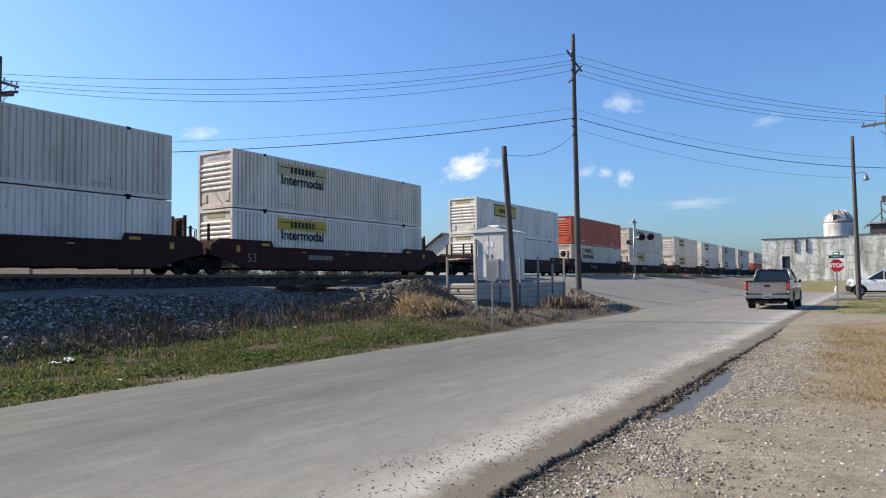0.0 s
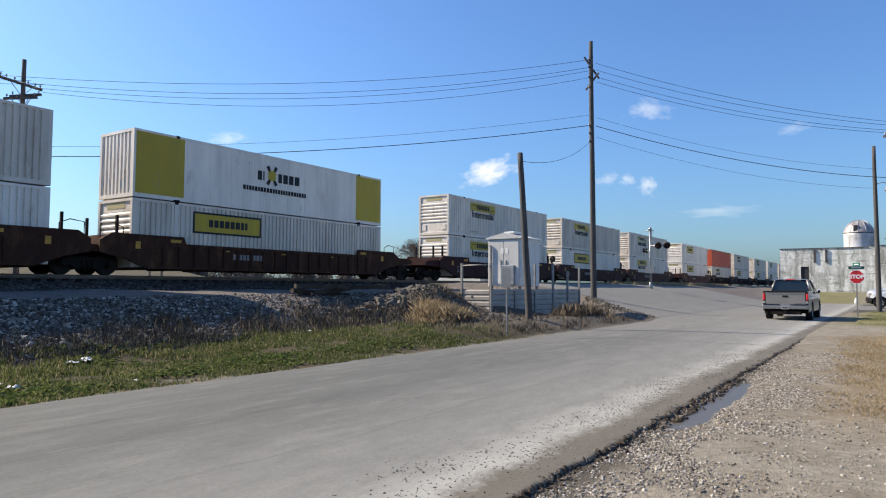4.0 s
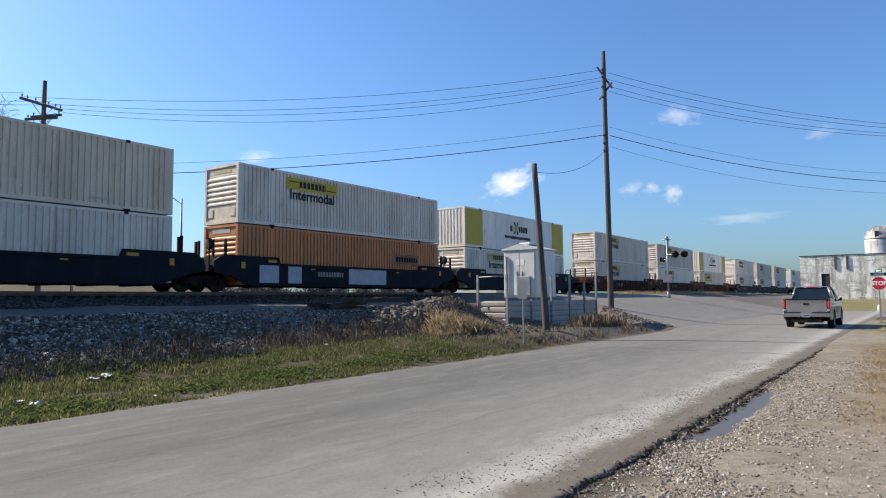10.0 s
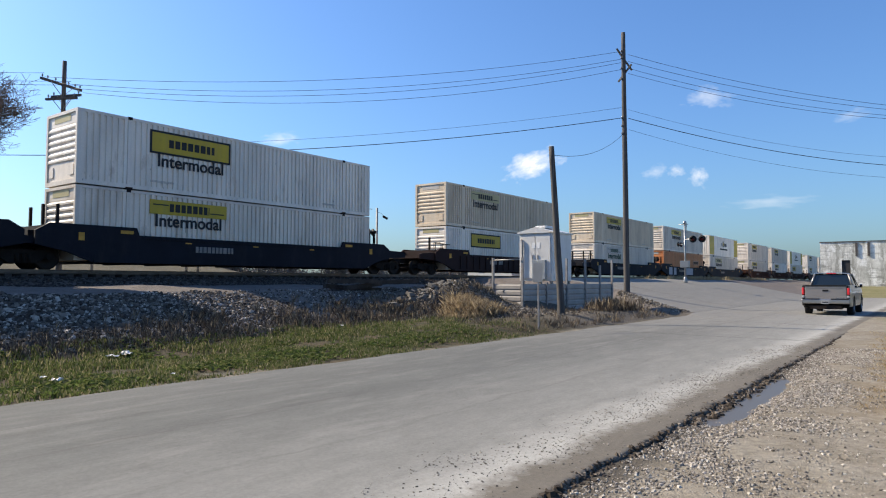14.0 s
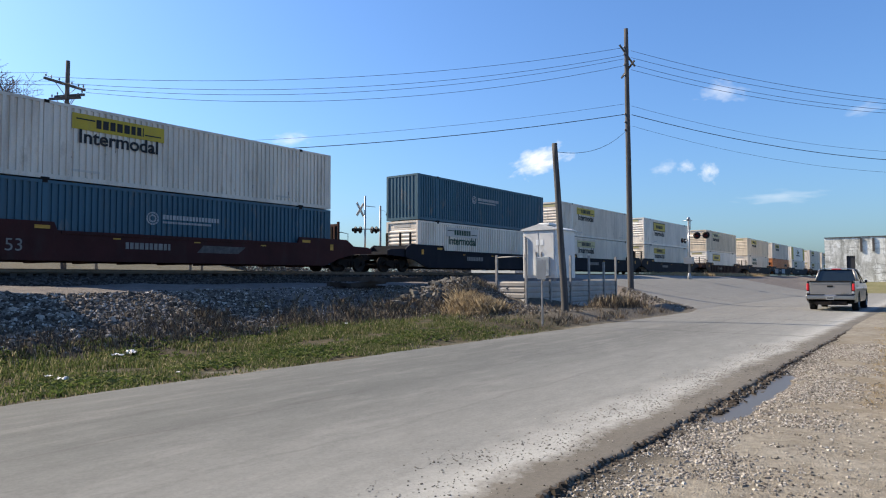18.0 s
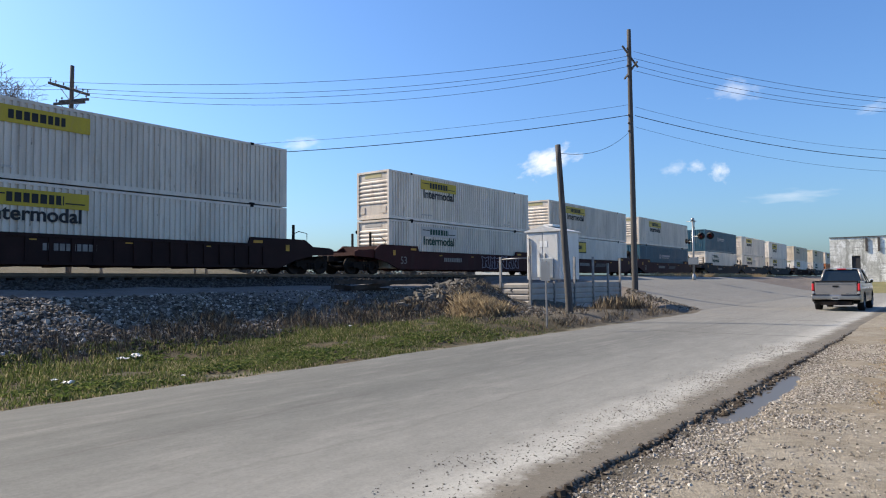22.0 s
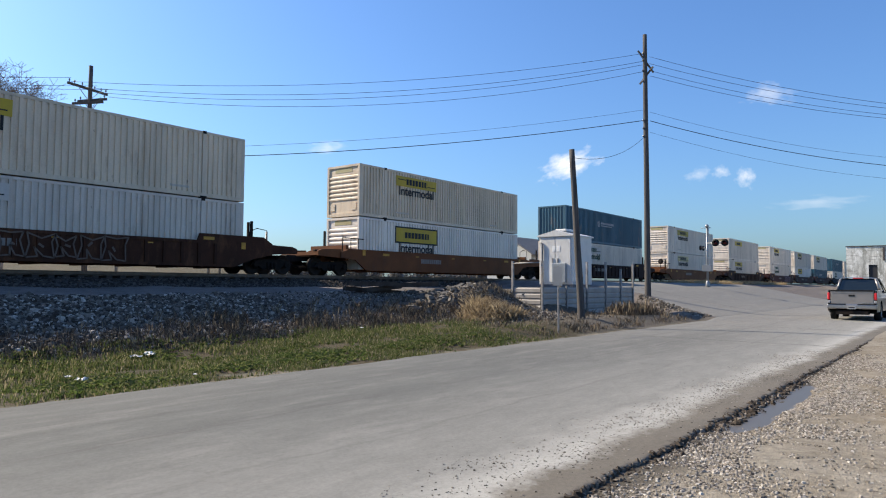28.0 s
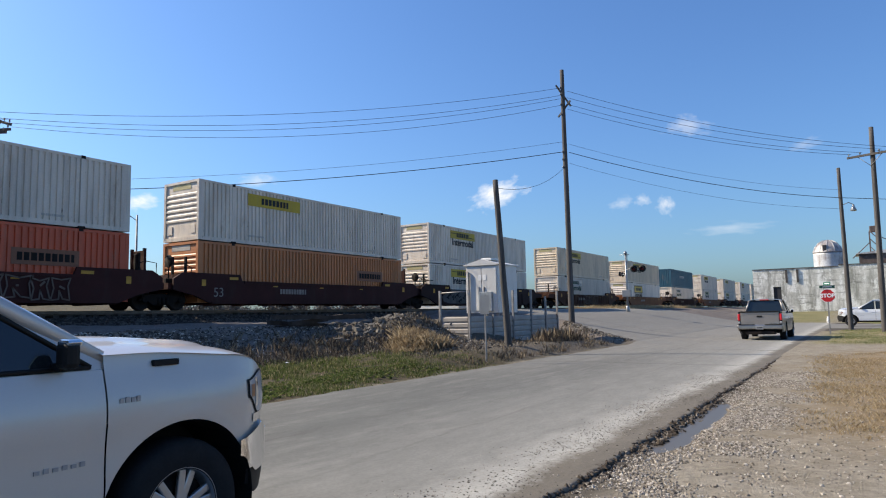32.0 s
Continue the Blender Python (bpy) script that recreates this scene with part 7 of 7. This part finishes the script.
spots = []
for _ in range(5200):                           # crumbled asphalt and wet clods at the broken edge
    x = rnd(2.0, 22)
    y = near_edge(x) + random.gauss(-0.02, 0.055)
    r = 0.005 + 0.026 * random.random() ** 2
    spots.append((x, y, LOW - 0.005 - 0.03 * (y < near_edge(x)), r))
scatter("clods", spots, stone, island_mat("wet_earth_clods", [(0.0, (0.035, 0.026, 0.018)), (0.6, (0.085, 0.065, 0.046)), (0.9, (0.17, 0.14, 0.11)), (1.0, (0.32, 0.28, 0.23))]), "crumbled damp earth along the road edge", "earth")

# ---- puddle ----
WATER, wnt, wb = nodes_of("puddle_water")
wb.inputs["Base Color"].default_value = (0.10, 0.088, 0.072, 1)
wb.inputs["Roughness"].default_value = 0.36
wb.inputs["Specular IOR Level"].default_value = 0.22
MATS["puddle_water"] = WATER
bm = bmesh.new()
ring = []
for k in range(48):
    a = 2 * math.pi * k / 48
    r = 1 + 0.18 * noise.noise(Vector((math.cos(a) * 1.7, math.sin(a) * 1.7, 2)))
    ring.append(bm.verts.new((10.0 + 2.7 * r * math.cos(a), 2.05 + 0.33 * r * math.sin(a), LOW - 0.046)))
bm.faces.new(ring)
thing("water", bm, WATER, "shallow still puddle beside the road edge", "puddle", kind="structure")

# ---- litter ----
PAPER = mat("white_litter", (0.78, 0.73, 0.66), 0.6, 0, 0.1)
for x, y, s in ((7.0, 13.6, 0.2), (7.3, 13.65, 0.22), (4.9, 11.7, 0.1), (4.75, 10.9, 0.16), (6.0, 9.75, 0.06), (13.9, 14.0, 0.09)):
    bm = bmesh.new()
    n = 5
    g = [[bm.verts.new((x + (i / n - 0.5) * s, y + (j / n - 0.5) * s, ground_z(x, y) + 0.08 + rnd(0, 0.35) * s)) for j in range(n + 1)] for i in range(n + 1)]
    for i in range(n):
        for j in range(n):
            bm.faces.new((g[i][j], g[i + 1][j], g[i + 1][j + 1], g[i][j + 1]))
    thing("litter", bm, PAPER, "crumpled scrap of white litter in the grass", "litter", "litter")

# ---- far woods ----
spots = []


def wood_clump(x, y, z, r):
    v, f = [], []
    for k in range(int(150 * r)):
        p = np.random.normal(0, 0.32, 3) * r + (0, 0, r * 0.55)
        q = np.random.normal(0, 0.16 + 0.025 * r, (3, 3))
        i = len(v)
        v += [p + q[0], p + q[1], p + q[2]]
        f.append((i, i + 1, i + 2))
    return np.array(v) + np.array((x, y, z)), f


for _ in range(450):
    a = radians(rnd(18, 110))
    d = rnd(190, 260)
    spots.append((d * math.cos(a), max(120, d * math.sin(a)), 0.6, rnd(2.0, 4.2)))
for _ in range(70):                             # taller trees behind the railway
    a, d = radians(rnd(40, 84)), rnd(150, 185)
    h = rnd(4.5, 7.5) * (0.75 + 0.45 * patch_noise(a * 40, 0, 0.5, 2))
    for k in range(3):
        spots.append((d * math.cos(a) + rnd(-2, 2), d * math.sin(a), 1.5 + h * (0.25 + 0.35 * k), h * (0.55 - 0.1 * k)))
for _ in range(260):
    a = radians(rnd(-60, 6))
    d = rnd(300, 380)
    spots.append((d * math.cos(a), d * math.sin(a), 0.4, rnd(3, 6)))
scatter("woods", spots, wood_clump, island_mat("far_winter_woods", [(0.0, (0.10, 0.09, 0.08)), (0.6, (0.15, 0.14, 0.125)), (1.0, (0.21, 0.19, 0.17))]),
        "far line of bare winter woods", "woods")

# ---- clouds ----
def cloud_material(seed, strength):
    m = bpy.data.materials.new("cloud")
    m.use_nodes = True
    nt = m.node_tree
    nt.nodes.clear()
    out, mix = nt.nodes.new("ShaderNodeOutputMaterial"), nt.nodes.new("ShaderNodeMixShader")
    em, tr = nt.nodes.new("ShaderNodeEmission"), nt.nodes.new("ShaderNodeBsdfTransparent")
    em.inputs[0].default_value, em.inputs[1].default_value = (1.0, 0.99, 0.98, 1), CLOUD_GLOW
    tc = nt.nodes.new("ShaderNodeTexCoord")
    mp = nt.nodes.new("ShaderNodeMapping")
    mp.inputs["Location"].default_value = (-1, -1, 0)
    mp.inputs["Scale"].default_value = (2, 2, 1)
    nt.links.new(tc.outputs["UV"], mp.inputs[0])
    ln = nt.nodes.new("ShaderNodeVectorMath")
    ln.operation = "LENGTH"
    nt.links.new(mp.outputs[0], ln.inputs[0])
    n = nt.nodes.new("ShaderNodeTexNoise")
    n.noise_dimensions = "4D"
    n.inputs["W"].default_value, n.inputs["Scale"].default_value, n.inputs["Detail"].default_value, n.inputs["Roughness"].default_value = seed, 2.2, 6, 0.6
    nt.links.new(mp.outputs[0], n.inputs["Vector"])
    body = math_node(nt, "SUBTRACT", math_node(nt, "MULTIPLY", n.outputs["Fac"], 2.3), math_node(nt, "MULTIPLY_ADD", ln.outputs["Value"], 1.35, 0.30))
    fac = math_node(nt, "MULTIPLY", ramp_node(nt, body, [(0.0, 0.0), (0.9, 1.0)]), strength)
    nt.links.new(fac, mix.inputs[0])
    nt.links.new(tr.outputs[0], mix.inputs[1])
    nt.links.new(em.outputs[0], mix.inputs[2])
    nt.links.new(mix.outputs[0], out.inputs[0])
    return m


CLOUD_GLOW = 0.70
CLOUDS = []
ROLLS = (-22, 6, -10, -20, -28, -5, -5, 0, -8)


def sky_point(az, el, d=2600.0):
    a, e = radians(az), radians(el)
    return Vector((d * math.cos(e) * math.cos(a), d * math.cos(e) * math.sin(a), d * math.sin(e) + EYE[2]))


# bearing and height at the start and at the end, width and height in degrees
# and how dense it is
for k, (a0, e0, a1, e1, w, h, s) in enumerate(((30.5, 9.7, 27.3, 10.1, 7.8, 4.0, 0.95), (17.6, 14.3, 11.5, 14.6, 5.6, 2.8, 0.38), (20.5, 9.0, 16.8, 8.9, 3.2, 2.2, 0.3), (19.0, 8.8, 15.2, 9.0, 2.4, 1.7, 0.42),
                                               (17.4, 8.3, 13.4, 8.5, 2.4, 2.6, 0.5), (59.5, 8.6, 56.5, 9.2, 4.8, 2.2, 0.8), (52.5, 12.0, 47.5, 11.3, 5.0, 2.0, 0.4), (12.0, 6.0, 8.5, 6.3, 9.0, 1.6, 0.25),
                                               (6.5, 12.0, 3.0, 12.2, 4.0, 1.6, 0.2))):
    me = bpy.data.meshes.new("cloud")
    W, H = 2600 * math.tan(radians(w / 2)), 2600 * math.tan(radians(h / 2))
    me.from_pydata([(-W, -H, 0), (W, -H, 0), (W, H, 0), (-W, H, 0)], [], [(0, 1, 2, 3)])
    uv = me.uv_layers.new(name="uv")
    for i, c in enumerate(((0, 0), (1, 0), (1, 1), (0, 1))):
        uv.data[i].uv = c
    me.materials.append(cloud_material(3.7 * k + 1, s))
    ob = tagged(new("cloud", me), "small white fair-weather cloud drifting in blue sky", "cloud", "clouds", "structure")
    ob.visible_shadow = False
    p0, p1 = sky_point(a0, e0), sky_point(a1, e1)
    ob.matrix_basis = look(p0, EYE, ROLLS[k])
    CLOUDS.append((ob, p0, p1, ROLLS[k]))


def motions():
    """All that moves: the train rolls by, a pickup drives up, clouds drift."""
    times = [float(t) for t in range(0, 33)]
    for ob, (x, y, z) in ROLLING:
        walk(ob, [(t, pose(x + train_shift(t), y, z)) for t in times])
    speed = 2.42
    walk(passing, [(t, pose(2.59 + speed * (t - 32.0), 4.43, -0.07)) for t in times])
    for w, c, side in passing_wheels:
        rows = []
        for k in range(161):
            t = k * 0.2
            turn = pose(c, side * 0.86, 0.408) @ pose(0, 0, 0, 0, math.degrees(speed * t / 0.408), 0)
            rows.append((t, turn @ pose(0, 0, 0, 0, 0, 0 if side < 0 else 180)))
        walk(w, rows)
    for ob, p0, p1, roll in CLOUDS:
        walk(ob, [(0.0, look(p0, EYE, roll)), (16.0, look(p0.lerp(p1, 0.5), EYE, roll)), (32.0, look(p1, EYE, roll))])


motions()
